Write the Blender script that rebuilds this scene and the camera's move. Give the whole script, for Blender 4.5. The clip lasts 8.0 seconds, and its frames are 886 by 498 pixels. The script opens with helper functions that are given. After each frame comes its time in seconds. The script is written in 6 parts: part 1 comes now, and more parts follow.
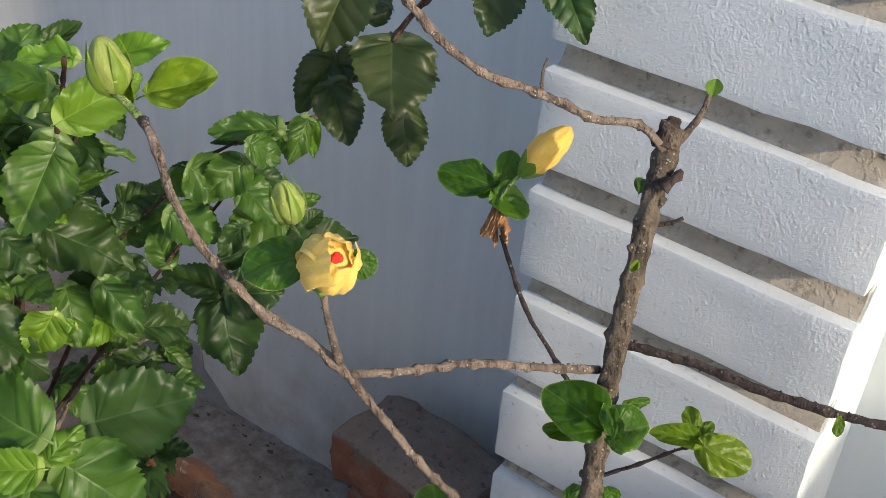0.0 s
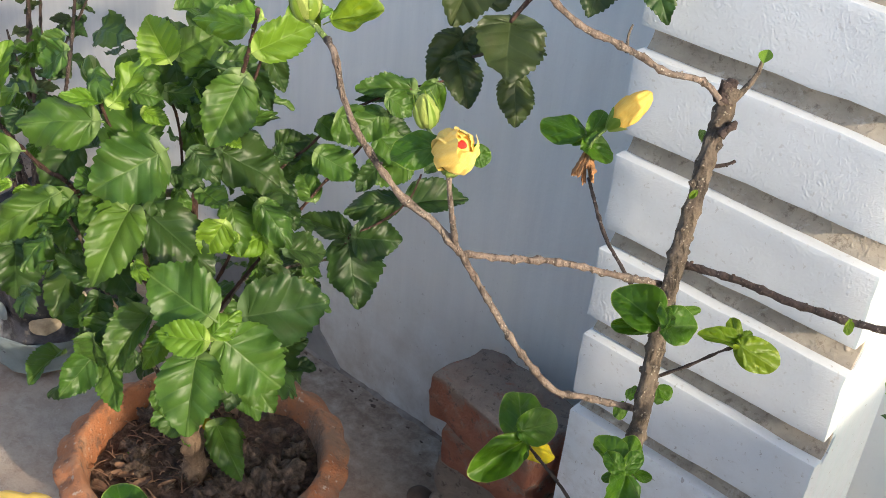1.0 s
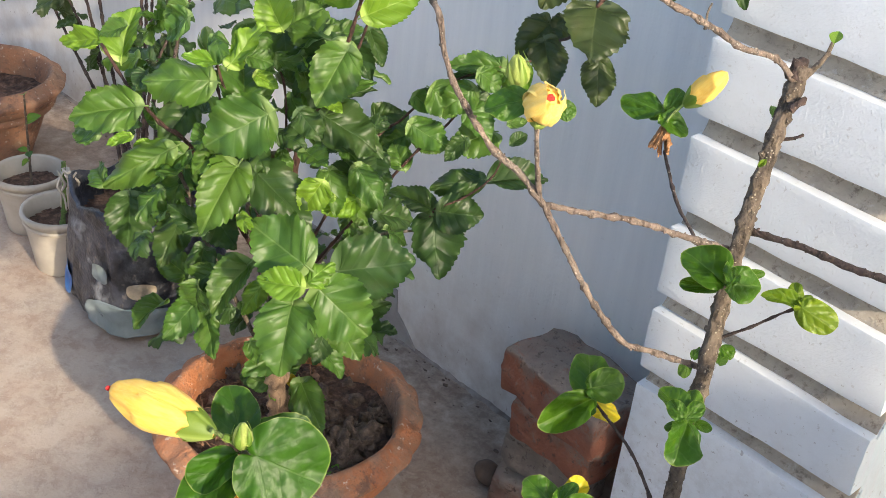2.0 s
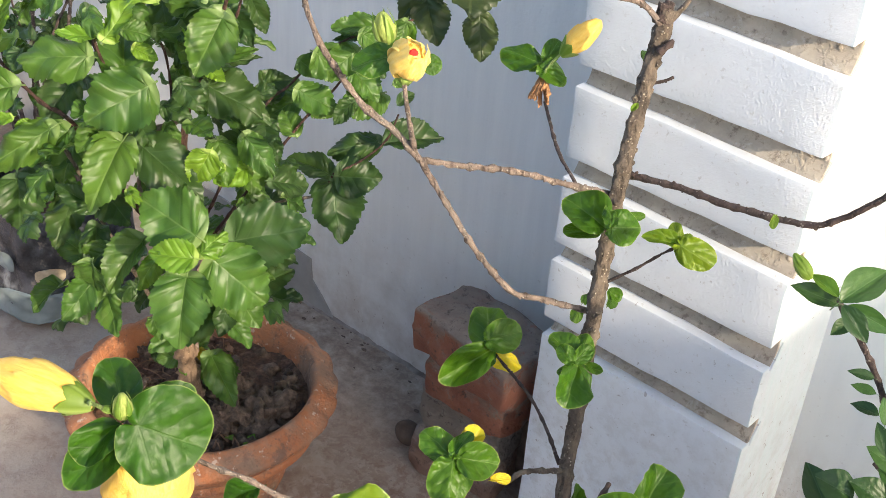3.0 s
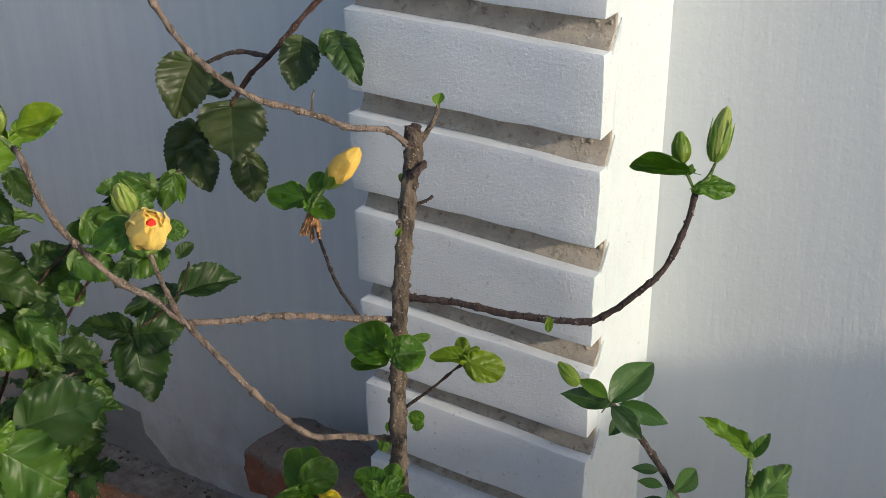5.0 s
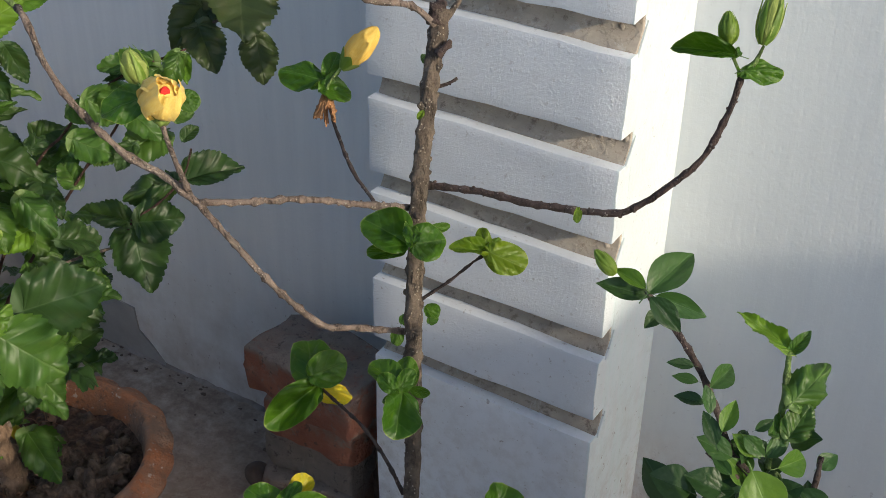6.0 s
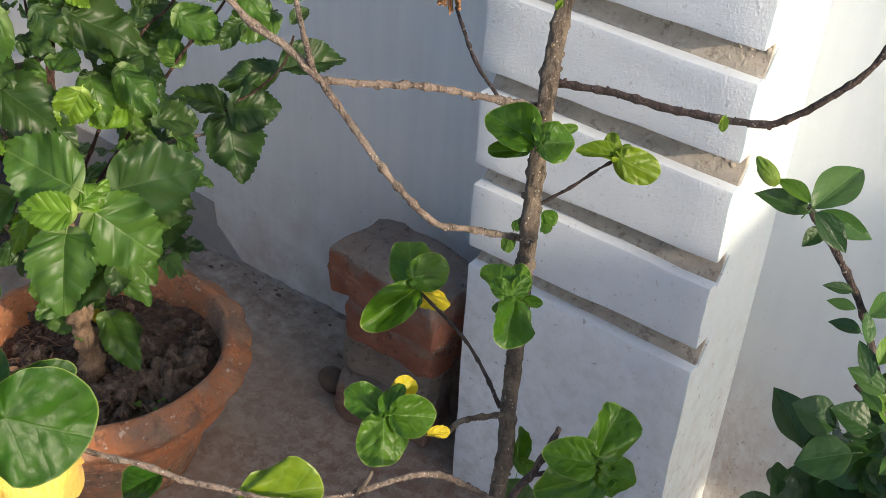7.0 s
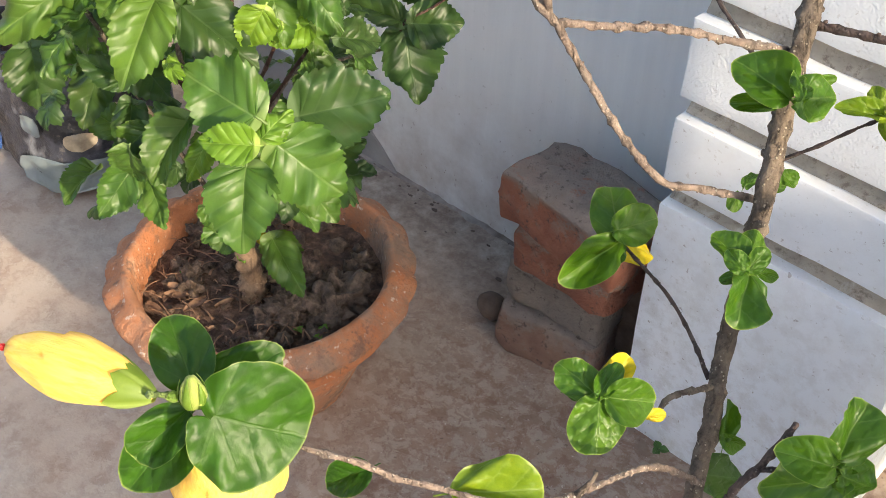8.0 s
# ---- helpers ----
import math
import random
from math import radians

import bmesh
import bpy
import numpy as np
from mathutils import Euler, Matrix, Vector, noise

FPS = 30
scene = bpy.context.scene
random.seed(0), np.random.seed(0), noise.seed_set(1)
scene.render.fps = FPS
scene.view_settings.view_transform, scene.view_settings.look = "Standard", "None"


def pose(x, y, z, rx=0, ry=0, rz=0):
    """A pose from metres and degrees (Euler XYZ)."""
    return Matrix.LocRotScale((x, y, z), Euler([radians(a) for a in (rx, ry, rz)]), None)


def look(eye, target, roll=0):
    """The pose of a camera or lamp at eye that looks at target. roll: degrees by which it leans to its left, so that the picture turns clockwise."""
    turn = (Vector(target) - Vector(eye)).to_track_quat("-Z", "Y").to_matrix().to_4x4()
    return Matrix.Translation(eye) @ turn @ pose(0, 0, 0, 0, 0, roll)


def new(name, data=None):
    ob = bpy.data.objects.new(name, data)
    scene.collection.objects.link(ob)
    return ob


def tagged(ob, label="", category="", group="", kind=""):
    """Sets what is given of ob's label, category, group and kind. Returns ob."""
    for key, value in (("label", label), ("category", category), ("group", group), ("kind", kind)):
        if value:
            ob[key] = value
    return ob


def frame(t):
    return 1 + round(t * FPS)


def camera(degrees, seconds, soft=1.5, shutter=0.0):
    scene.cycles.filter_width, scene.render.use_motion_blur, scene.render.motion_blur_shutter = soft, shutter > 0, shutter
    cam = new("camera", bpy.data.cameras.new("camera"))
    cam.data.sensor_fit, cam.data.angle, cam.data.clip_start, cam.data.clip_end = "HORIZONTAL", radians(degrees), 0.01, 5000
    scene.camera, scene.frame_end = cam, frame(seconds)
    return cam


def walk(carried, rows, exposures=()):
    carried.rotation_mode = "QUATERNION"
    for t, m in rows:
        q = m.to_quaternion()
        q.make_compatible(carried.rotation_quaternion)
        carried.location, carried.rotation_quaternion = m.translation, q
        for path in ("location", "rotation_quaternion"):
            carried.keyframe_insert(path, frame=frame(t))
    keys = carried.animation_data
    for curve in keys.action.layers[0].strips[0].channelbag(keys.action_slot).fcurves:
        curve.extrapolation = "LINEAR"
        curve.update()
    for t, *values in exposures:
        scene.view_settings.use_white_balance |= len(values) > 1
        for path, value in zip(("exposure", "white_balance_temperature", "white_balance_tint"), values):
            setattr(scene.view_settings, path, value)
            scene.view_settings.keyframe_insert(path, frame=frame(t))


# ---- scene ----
cam = camera(42.5, 8.0, soft=0.75)
PATH = [
    (0, (0.1050, 0.1420, 1.2524), (-0.6653, 1.3062, 0.3175), 4.9),
    (0.5, (0.1512, 0.0664, 1.2642), (-0.6896, 1.1869, 0.3368), 5.1),
    (1, (0.2436, -0.0395, 1.2768), (-0.6644, 1.0592, 0.3881), 5.6),
    (1.5, (0.2755, -0.0899, 1.2692), (-0.7081, 0.9584, 0.3982), 6.4),
    (1.7, (0.2906, -0.1235, 1.2676), (-0.7081, 0.9148, 0.4049), 6.3),
    (2.8, (0.3385, -0.1134, 1.2667), (-0.5939, 0.9509, 0.3604), 4.7),
    (3, (0.3520, -0.0974, 1.2676), (-0.5586, 0.9878, 0.3654), 4.5),
    (3.5, (0.3788, -0.0958, 1.2667), (-0.5141, 1.0223, 0.3856), 3.6),
    (4, (0.4032, -0.0731, 1.2911), (-0.4620, 1.1038, 0.4603), 0.8),
    (4.2, (0.4091, -0.0622, 1.2995), (-0.4486, 1.1365, 0.4922), 0.3),
    (5.3, (0.3839, -0.0193, 1.2986), (-0.3847, 1.2474, 0.5065), -0.8),
    (5.5, (0.3713, -0.0227, 1.2768), (-0.3780, 1.2340, 0.4502), -0.2),
    (6, (0.3536, -0.0168, 1.2550), (-0.3923, 1.1970, 0.3646), 0.7),
    (6.5, (0.3301, -0.0118, 1.2331), (-0.4175, 1.1651, 0.2948), 1.1),
    (7, (0.2856, -0.0185, 1.2012), (-0.4872, 1.1054, 0.2201), 3.3),
    (7.5, (0.2167, 0.0412, 1.1735), (-0.5897, 1.0559, 0.1042), 3.6),
    (8, (0.1487, 0.0218, 1.1844), (-0.6762, 0.9593, 0.0613), 1.7),
]
EXPOSURES = [
    (0.0, 0.88, 6340, 8), (0.5, 1.12, 6420, 8), (1.0, 1.37, 6510, 8), (1.5, 1.56, 6490, 9), (3.0, 1.65, 6490, 9), (3.5, 1.51, 6410, 8), (4.0, 1.22, 6270, 8),
    (5.3, 0.37, 6290, 8), (5.5, 0.42, 6290, 8), (6.0, 0.61, 6210, 8), (6.5, 0.87, 6290, 8), (7.0, 1.16, 6390, 9), (7.5, 1.50, 6600, 10), (8.0, 1.89, 6820, 10),
]
walk(cam, [(t, look(eye, target, roll)) for t, eye, target, roll in PATH], EXPOSURES)

# ---- light ----
SUN = Vector((0.90, -0.16, 0.345)).normalized()
world = bpy.data.worlds.new("world")
scene.world = world
world.use_nodes = True
_wt = world.node_tree
_sky = _wt.nodes.new("ShaderNodeTexSky")
_sky.sky_type, _sky.sun_disc = "NISHITA", False
_sky.sun_elevation, _sky.sun_rotation = math.asin(SUN.z), math.atan2(SUN.x, SUN.y)
_sky.dust_density, _sky.air_density, _sky.ozone_density = 2.2, 1.0, 1.7
_wt.links.new(_sky.outputs[0], _wt.nodes["Background"].inputs[0])
_wt.nodes["Background"].inputs[1].default_value = 0.136
_sun_data = bpy.data.lights.new("sun", "SUN")
_sun_data.energy, _sun_data.angle, _sun_data.color = 2.22, radians(1.2), (1.0, 0.85, 0.63)
sun = new("sun", _sun_data)
sun.matrix_world = look(SUN * 20, (0, 0, 0))


# ---- materials ----
class Nodes:
    """Short calls for building a node material."""

    def __init__(self, name):
        self.mat = bpy.data.materials.new(name)
        self.mat.use_nodes = True
        self.tree = self.mat.node_tree
        self.bsdf = self.tree.nodes["Principled BSDF"]
        self.co = self.tree.nodes.new("ShaderNodeTexCoord").outputs["Object"]

    def add(self, kind, ins=(), **props):
        n = self.tree.nodes.new(kind)
        for k, v in props.items():
            if k == "operation":
                n.operation = v
            elif k == "feature":
                n.feature = v
            elif k == "data_type":
                n.data_type = v
            elif k == "blend_type":
                n.blend_type = v
            elif k == "attribute_name":
                n.attribute_name = v
            elif k == "clamp":
                n.clamp = v
        for k, v in dict(ins).items():
            self.put(n.inputs[k], v)
        return n

    def put(self, socket, v):
        if isinstance(v, bpy.types.NodeSocket):
            self.tree.links.new(v, socket)
        elif isinstance(v, (tuple, list)) and len(v) == 3 and len(socket.default_value) == 4:
            socket.default_value = (*v, 1)
        else:
            socket.default_value = v

    def math(self, op, a, b=0.0, c=0.0, clamp=False):
        n = self.add("ShaderNodeMath", {0: a, 1: b, 2: c}, operation=op)
        n.use_clamp = clamp
        return n.outputs[0]

    def noise(self, scale, detail=4, rough=0.55, co=None, dist=0.0):
        return self.add("ShaderNodeTexNoise", {"Vector": co or self.co, "Scale": scale, "Detail": detail, "Roughness": rough, "Distortion": dist}).outputs[0]

    def voronoi(self, scale, feature="F1", co=None):
        return self.add("ShaderNodeTexVoronoi", {"Vector": co or self.co, "Scale": scale}, feature=feature).outputs[0]

    def ramp(self, fac, stops):
        n = self.add("ShaderNodeValToRGB", {"Fac": fac})
        el = n.color_ramp.elements
        while len(el) < len(stops):
            el.new(0.5)
        for e, (p, c) in zip(el, stops):
            e.position = p
            e.color = (*c, 1) if len(c) == 3 else c
        return n.outputs[0]

    def step(self, fac, lo, hi, a=0.0, b=1.0):
        return self.add("ShaderNodeMapRange", {0: fac, 1: lo, 2: hi, 3: a, 4: b}, clamp=True).outputs[0]

    def mix(self, fac, a, b, blend="MIX"):
        n = self.add("ShaderNodeMix", {}, data_type="RGBA", blend_type=blend)
        self.put(n.inputs[0], fac), self.put(n.inputs[6], a), self.put(n.inputs[7], b)
        return n.outputs[2]

    def stretch(self, x, y, z):
        return self.add("ShaderNodeVectorMath", {0: self.co, 1: (x, y, z)}, operation="MULTIPLY").outputs[0]

    def xyz(self):
        return self.add("ShaderNodeSeparateXYZ", {0: self.co}).outputs

    def random(self):
        return self.add("ShaderNodeObjectInfo").outputs["Random"]

    def done(self, color, rough=0.6, bump=None, strength=0.5, dist=0.002, **more):
        self.put(self.bsdf.inputs["Base Color"], color)
        self.put(self.bsdf.inputs["Roughness"], rough)
        for k, v in more.items():
            self.put(self.bsdf.inputs[k.replace("_", " ")], v)
        if bump is not None:
            b = self.add("ShaderNodeBump", {"Height": bump, "Strength": strength, "Distance": dist})
            self.put(self.bsdf.inputs["Normal"], b.outputs[0])
        return self.mat


def make_pillar_paint():
    n = Nodes("limewashed_roughcast")
    big, fine = n.noise(6, 3), n.noise(420, 3, 0.6)
    col = n.ramp(big, [(0.3, (0.655, 0.685, 0.728)), (0.7, (0.728, 0.750, 0.785))])
    col = n.mix(n.step(n.noise(150, 3), 0.64, 0.72, 0, 0.4), col, (0.45, 0.43, 0.42))
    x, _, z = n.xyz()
    # East side face tinted blue-green: the cool cast of its shade in the colour.
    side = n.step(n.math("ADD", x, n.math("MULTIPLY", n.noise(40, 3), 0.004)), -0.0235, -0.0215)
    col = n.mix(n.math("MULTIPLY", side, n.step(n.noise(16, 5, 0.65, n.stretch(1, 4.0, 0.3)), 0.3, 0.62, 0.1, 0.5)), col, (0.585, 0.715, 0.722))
    chips = n.math("MULTIPLY", n.step(n.noise(105, 3, 0.6, None, 0.3), 0.665, 0.70, 0, 0.7), n.step(z, 0.2, 0.9, 1, 0.25))
    col = n.mix(chips, col, (0.26, 0.22, 0.20))
    dirt = n.math("MULTIPLY", n.step(z, 0.15, 0.45, 1, 0.15), n.step(n.noise(38, 6, 0.75), 0.45, 0.62))
    col = n.mix(n.math("MULTIPLY", dirt, 0.42), col, (0.40, 0.37, 0.345))
    worm = n.step(n.noise(290, 3, 0.65), 0.42, 0.72)
    blob = n.math("MULTIPLY", n.step(n.noise(115, 3, 0.6, None, 0.4), 0.54, 0.70), 0.6)
    patchy = n.step(n.noise(26, 4, 0.65), 0.38, 0.64, 0.45, 1.0)
    h = n.math("ADD", n.math("MULTIPLY", n.math("ADD", worm, blob), patchy), n.math("MULTIPLY", fine, 0.35))
    h = n.math("ADD", n.math("MULTIPLY", h, n.step(z, 0.36, 0.52, 0.12, 1.0)), n.math("MULTIPLY", n.noise(14, 3), 0.6))
    return n.done(col, 0.85, h, 0.5, 0.0011)


def make_wall_paint():
    n = Nodes("limewashed_plaster")
    streak = n.noise(9, 5, 0.6, n.stretch(5.0, 1, 0.35))
    col = n.ramp(n.math("ADD", n.math("MULTIPLY", streak, 0.6), n.math("MULTIPLY", n.noise(3, 4), 0.4)), [(0.34, (0.682, 0.688, 0.696)), (0.64, (0.772, 0.774, 0.770))])
    x, _, z = n.xyz()
    # Right of the pillar the cool tint of shade is mixed into the paint.
    col = n.mix(n.step(x, -0.12, 0.0, 0, 0.45), col, (0.715, 0.760, 0.770))
    col = n.mix(n.math("MULTIPLY", n.step(z, 0.02, 0.55, 0.5, 0), n.step(n.noise(7, 5, 0.65), 0.3, 0.6, 0.4, 1.0)), col, (0.58, 0.52, 0.46))
    low = n.step(z, 0.02, 0.45, 1, 0)
    specks = n.math("MULTIPLY", n.step(n.noise(95, 3, 0.6), 0.65, 0.70, 0, 0.8), n.math("MULTIPLY", n.math("MAXIMUM", low, 0.12), n.step(n.noise(9, 3), 0.42, 0.58, 0.15, 1.0)))
    col = n.mix(specks, col, (0.22, 0.16, 0.13))
    stain = n.math("MULTIPLY", n.step(n.noise(12, 6, 0.7), 0.38, 0.66), n.step(z, 0.0, 0.30, 0.75, 0))
    col = n.mix(stain, col, (0.40, 0.33, 0.28))
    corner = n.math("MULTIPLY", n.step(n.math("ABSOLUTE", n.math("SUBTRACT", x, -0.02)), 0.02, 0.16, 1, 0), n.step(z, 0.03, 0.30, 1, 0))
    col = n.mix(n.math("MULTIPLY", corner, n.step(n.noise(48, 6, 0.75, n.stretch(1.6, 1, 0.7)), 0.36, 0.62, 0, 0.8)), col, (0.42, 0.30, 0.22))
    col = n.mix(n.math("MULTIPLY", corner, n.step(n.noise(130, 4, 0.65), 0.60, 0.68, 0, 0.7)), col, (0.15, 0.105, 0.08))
    h = n.math("ADD", n.math("MULTIPLY", n.noise(40, 5, 0.6, n.stretch(3.5, 3.5, 0.5)), 0.7), n.math("ADD", n.math("MULTIPLY", n.noise(120, 3), 0.5), n.math("MULTIPLY", n.noise(22, 4, 0.6), 0.6)))
    return n.done(col, 0.85, h, 0.55, 0.0020)


def make_groove_cement():
    n = Nodes("bare_cement_groove")
    col = n.ramp(n.noise(30, 5, 0.6), [(0.3, (0.31, 0.272, 0.230)), (0.7, (0.48, 0.420, 0.345))])
    col = n.mix(n.step(n.noise(95, 5, 0.7), 0.54, 0.66, 0, 0.7), col, (0.15, 0.115, 0.09))
    col = n.mix(n.step(n.noise(42, 5, 0.7, None, 0.4), 0.58, 0.68, 0, 0.5), col, (0.60, 0.58, 0.55))
    return n.done(col, 0.9, n.math("ADD", n.noise(70, 4, 0.6), n.math("MULTIPLY", n.step(n.noise(150, 3, 0.6), 0.52, 0.66), 0.5)), 0.6, 0.002)


def make_floor():
    n = Nodes("worn_terrazzo_cement")
    bend = n.add("ShaderNodeTexNoise", {"Vector": n.co, "Scale": 45.0, "Detail": 3.0}).outputs[1]
    bent = n.add("ShaderNodeVectorMath", {0: bend, 1: (0.03, 0.03, 0.0), 2: n.co}, operation="MULTIPLY_ADD").outputs[0]
    x, y, z = n.xyz()
    warm = n.ramp(n.noise(9, 5, 0.65), [(0.35, (0.160, 0.095, 0.064)), (0.65, (0.25, 0.158, 0.110))])
    pale = n.ramp(n.noise(14, 4, 0.6), [(0.3, (0.345, 0.285, 0.225)), (0.7, (0.465, 0.405, 0.335))])
    island = n.step(n.noise(52, 6, 0.68, bent), 0.43, 0.56)
    smear = n.step(n.noise(7, 6, 0.7), 0.43, 0.58)
    # The floor is browner and darker around the pillar foot, paler away from it.
    away = n.math("SQRT", n.math("ADD", n.math("POWER", n.math("ADD", x, 0.22), 2.0), n.math("POWER", n.math("SUBTRACT", y, 0.72), 2.0)))
    away = n.math("ADD", away, n.math("MULTIPLY", n.noise(5, 5, 0.65), 0.6))
    brown_zone = n.step(away, 0.48, 0.88, 1.0, 0.0)
    left = n.math("MULTIPLY", n.math("SUBTRACT", 1.0, brown_zone), 0.9)
    cover = n.math("MAXIMUM", n.math("MULTIPLY", n.math("MAXIMUM", island, n.math("MULTIPLY", smear, 0.45)), 0.72), n.math("MULTIPLY", left, n.step(n.noise(16, 6, 0.72), 0.38, 0.56)))
    pale = n.mix(brown_zone, n.mix(0.35, pale, (0.66, 0.54, 0.43)), n.mix(0.40, pale, (0.245, 0.215, 0.185)))
    col = n.mix(cover, warm, pale)
    col = n.mix(n.math("MULTIPLY", n.step(n.noise(60, 5, 0.65), 0.55, 0.68, 0, 0.7), n.math("SUBTRACT", 1.0, n.math("MULTIPLY", left, 0.6))), col, (0.20, 0.115, 0.08))
    col = n.mix(n.math("MULTIPLY", n.step(n.noise(120, 4, 0.6), 0.63, 0.70, 0, 0.85), n.math("SUBTRACT", 1.0, n.math("MULTIPLY", left, 0.7))), col, (0.09, 0.06, 0.045))
    col = n.mix(n.step(n.noise(150, 3, 0.6), 0.66, 0.72, 0, 0.6), col, (0.60, 0.57, 0.54))
    # Outer floor mixed with peach: the warm sunlight there is put into the colour.
    col = n.mix(n.math("MULTIPLY", left, 0.55), col, n.ramp(n.noise(6, 4, 0.6), [(0.36, (0.46, 0.32, 0.23)), (0.6, (0.52, 0.44, 0.365))]))
    # Brown dirt near the wall, strengthened to hold the shade behind the pot too.
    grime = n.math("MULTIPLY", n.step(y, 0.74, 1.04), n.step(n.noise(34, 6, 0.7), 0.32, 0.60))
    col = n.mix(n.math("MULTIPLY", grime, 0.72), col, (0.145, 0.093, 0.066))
    mark = n.math("MULTIPLY", n.step(n.noise(26, 7, 0.78, None, 0.5), 0.53, 0.58, 0, 0.6), n.math("SUBTRACT", 1.0, left))
    col = n.mix(mark, col, (0.175, 0.088, 0.057))
    h = n.math("ADD", n.noise(30, 5), n.math("ADD", n.math("MULTIPLY", n.noise(200, 3), 0.6), n.math("MULTIPLY", cover, 0.5)))
    return n.done(col, n.step(n.noise(12), 0.3, 0.7, 0.55, 0.8), h, 0.6, 0.0022)


def make_terracotta(name="weathered_terracotta", dimming=0.0):
    n = Nodes(name)
    col = n.ramp(n.noise(8, 6, 0.65), [(0.3, (0.34, 0.120, 0.050)), (0.5, (0.48, 0.178, 0.072)), (0.75, (0.57, 0.245, 0.115))])
    col = n.mix(n.step(n.noise(17, 6, 0.75), 0.52, 0.68, 0, 0.5), col, (0.42, 0.31, 0.23))
    # Stains, made heavier towards +x to put the pot's shaded side into the colour.
    stain = n.math("MULTIPLY", n.step(n.noise(9, 6, 0.75), 0.40, 0.58, dimming, 0.8), n.step(n.xyz()[0], -0.09, 0.07, 0.35 + dimming, 1.0))
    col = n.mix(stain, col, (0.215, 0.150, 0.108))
    col = n.mix(n.step(n.noise(30, 6, 0.7), 0.54, 0.64, 0, 0.75), col, (0.15, 0.09, 0.065))
    col = n.mix(n.step(n.noise(65, 5, 0.7), 0.58, 0.66, 0, 0.6), col, (0.10, 0.07, 0.055))
    col = n.mix(n.step(n.noise(90, 4, 0.6), 0.62, 0.68, 0, 0.7), col, (0.60, 0.48, 0.39))
    h = n.math("ADD", n.noise(45, 6, 0.7), n.math("MULTIPLY", n.noise(210, 3), 0.5))
    return n.done(col, 0.88, h, 0.9, 0.005)


def make_brick(name, a, b, cover):
    n = Nodes(name)
    col = n.ramp(n.noise(24, 5, 0.6), [(0.3, a), (0.7, b)])
    z = n.xyz()[2]
    top = n.math("MULTIPLY", n.step(z, 0.026, 0.036), n.step(n.noise(35, 5, 0.7), 0.28, 0.42))
    run = n.math("MULTIPLY", n.step(z, -0.01, 0.032), n.step(n.noise(30, 6, 0.7), 0.47, 0.56, 0, 0.85))
    old = n.math("MAXIMUM", n.math("MULTIPLY", top, cover), n.math("MAXIMUM", run, n.step(n.noise(22, 6, 0.7), 0.56, 0.64, 0, 0.8)))
    col = n.mix(old, col, n.mix(n.noise(50, 4), (0.17, 0.14, 0.12), (0.33, 0.275, 0.235)))
    col = n.mix(n.step(n.noise(75, 5, 0.7), 0.57, 0.66, 0, 0.75), col, (0.07, 0.05, 0.042))
    h = n.math("ADD", n.noise(45, 6, 0.7), n.math("ADD", n.math("MULTIPLY", n.noise(190, 4, 0.7), 0.6), n.math("MULTIPLY", old, 0.4)))
    return n.done(col, 0.92, h, 1.0, 0.009)


def make_soil(name, deep, mid, dry):
    n = Nodes(name)
    col = n.ramp(n.noise(70, 6, 0.7), [(0.34, deep), (0.50, mid), (0.70, dry)])
    return n.done(col, 0.95, n.math("ADD", n.noise(90, 6, 0.75), n.noise(300, 3)), 0.9, 0.0035)


def make_bark(name, a, b, c, relief=1.0):
    n = Nodes(name)
    col = n.ramp(n.noise(70, 6, 0.7, n.stretch(1, 1, 0.6)), [(0.36, a), (0.62, b)])
    col = n.mix(n.step(n.noise(34, 5, 0.7), 0.5, 0.68, 0, 0.45), col, tuple(v * 0.5 for v in a))
    col = n.mix(n.step(n.noise(26, 4, 0.6), 0.50, 0.66, 0, 0.3), col, tuple(v * 0.8 for v in c))
    crack = n.step(n.noise(150, 4, 0.7, n.stretch(1, 1, 0.35)), 0.54, 0.64, 0, 0.55)
    col = n.mix(crack, col, tuple(v * 0.35 for v in a))
    spots = n.math("MULTIPLY", n.step(n.voronoi(270), 0.20, 0.30, 1, 0), n.step(n.noise(95, 2), 0.52, 0.56))
    col = n.mix(spots, col, tuple(min(1, v * 1.15) for v in c))
    h = n.math("ADD", n.noise(110, 6, 0.7), n.math("MULTIPLY", n.noise(380, 3), 0.5))
    h = n.math("ADD", n.math("SUBTRACT", h, crack), n.math("MULTIPLY", spots, 0.5))
    return n.done(col, 0.85, h, relief, 0.004)


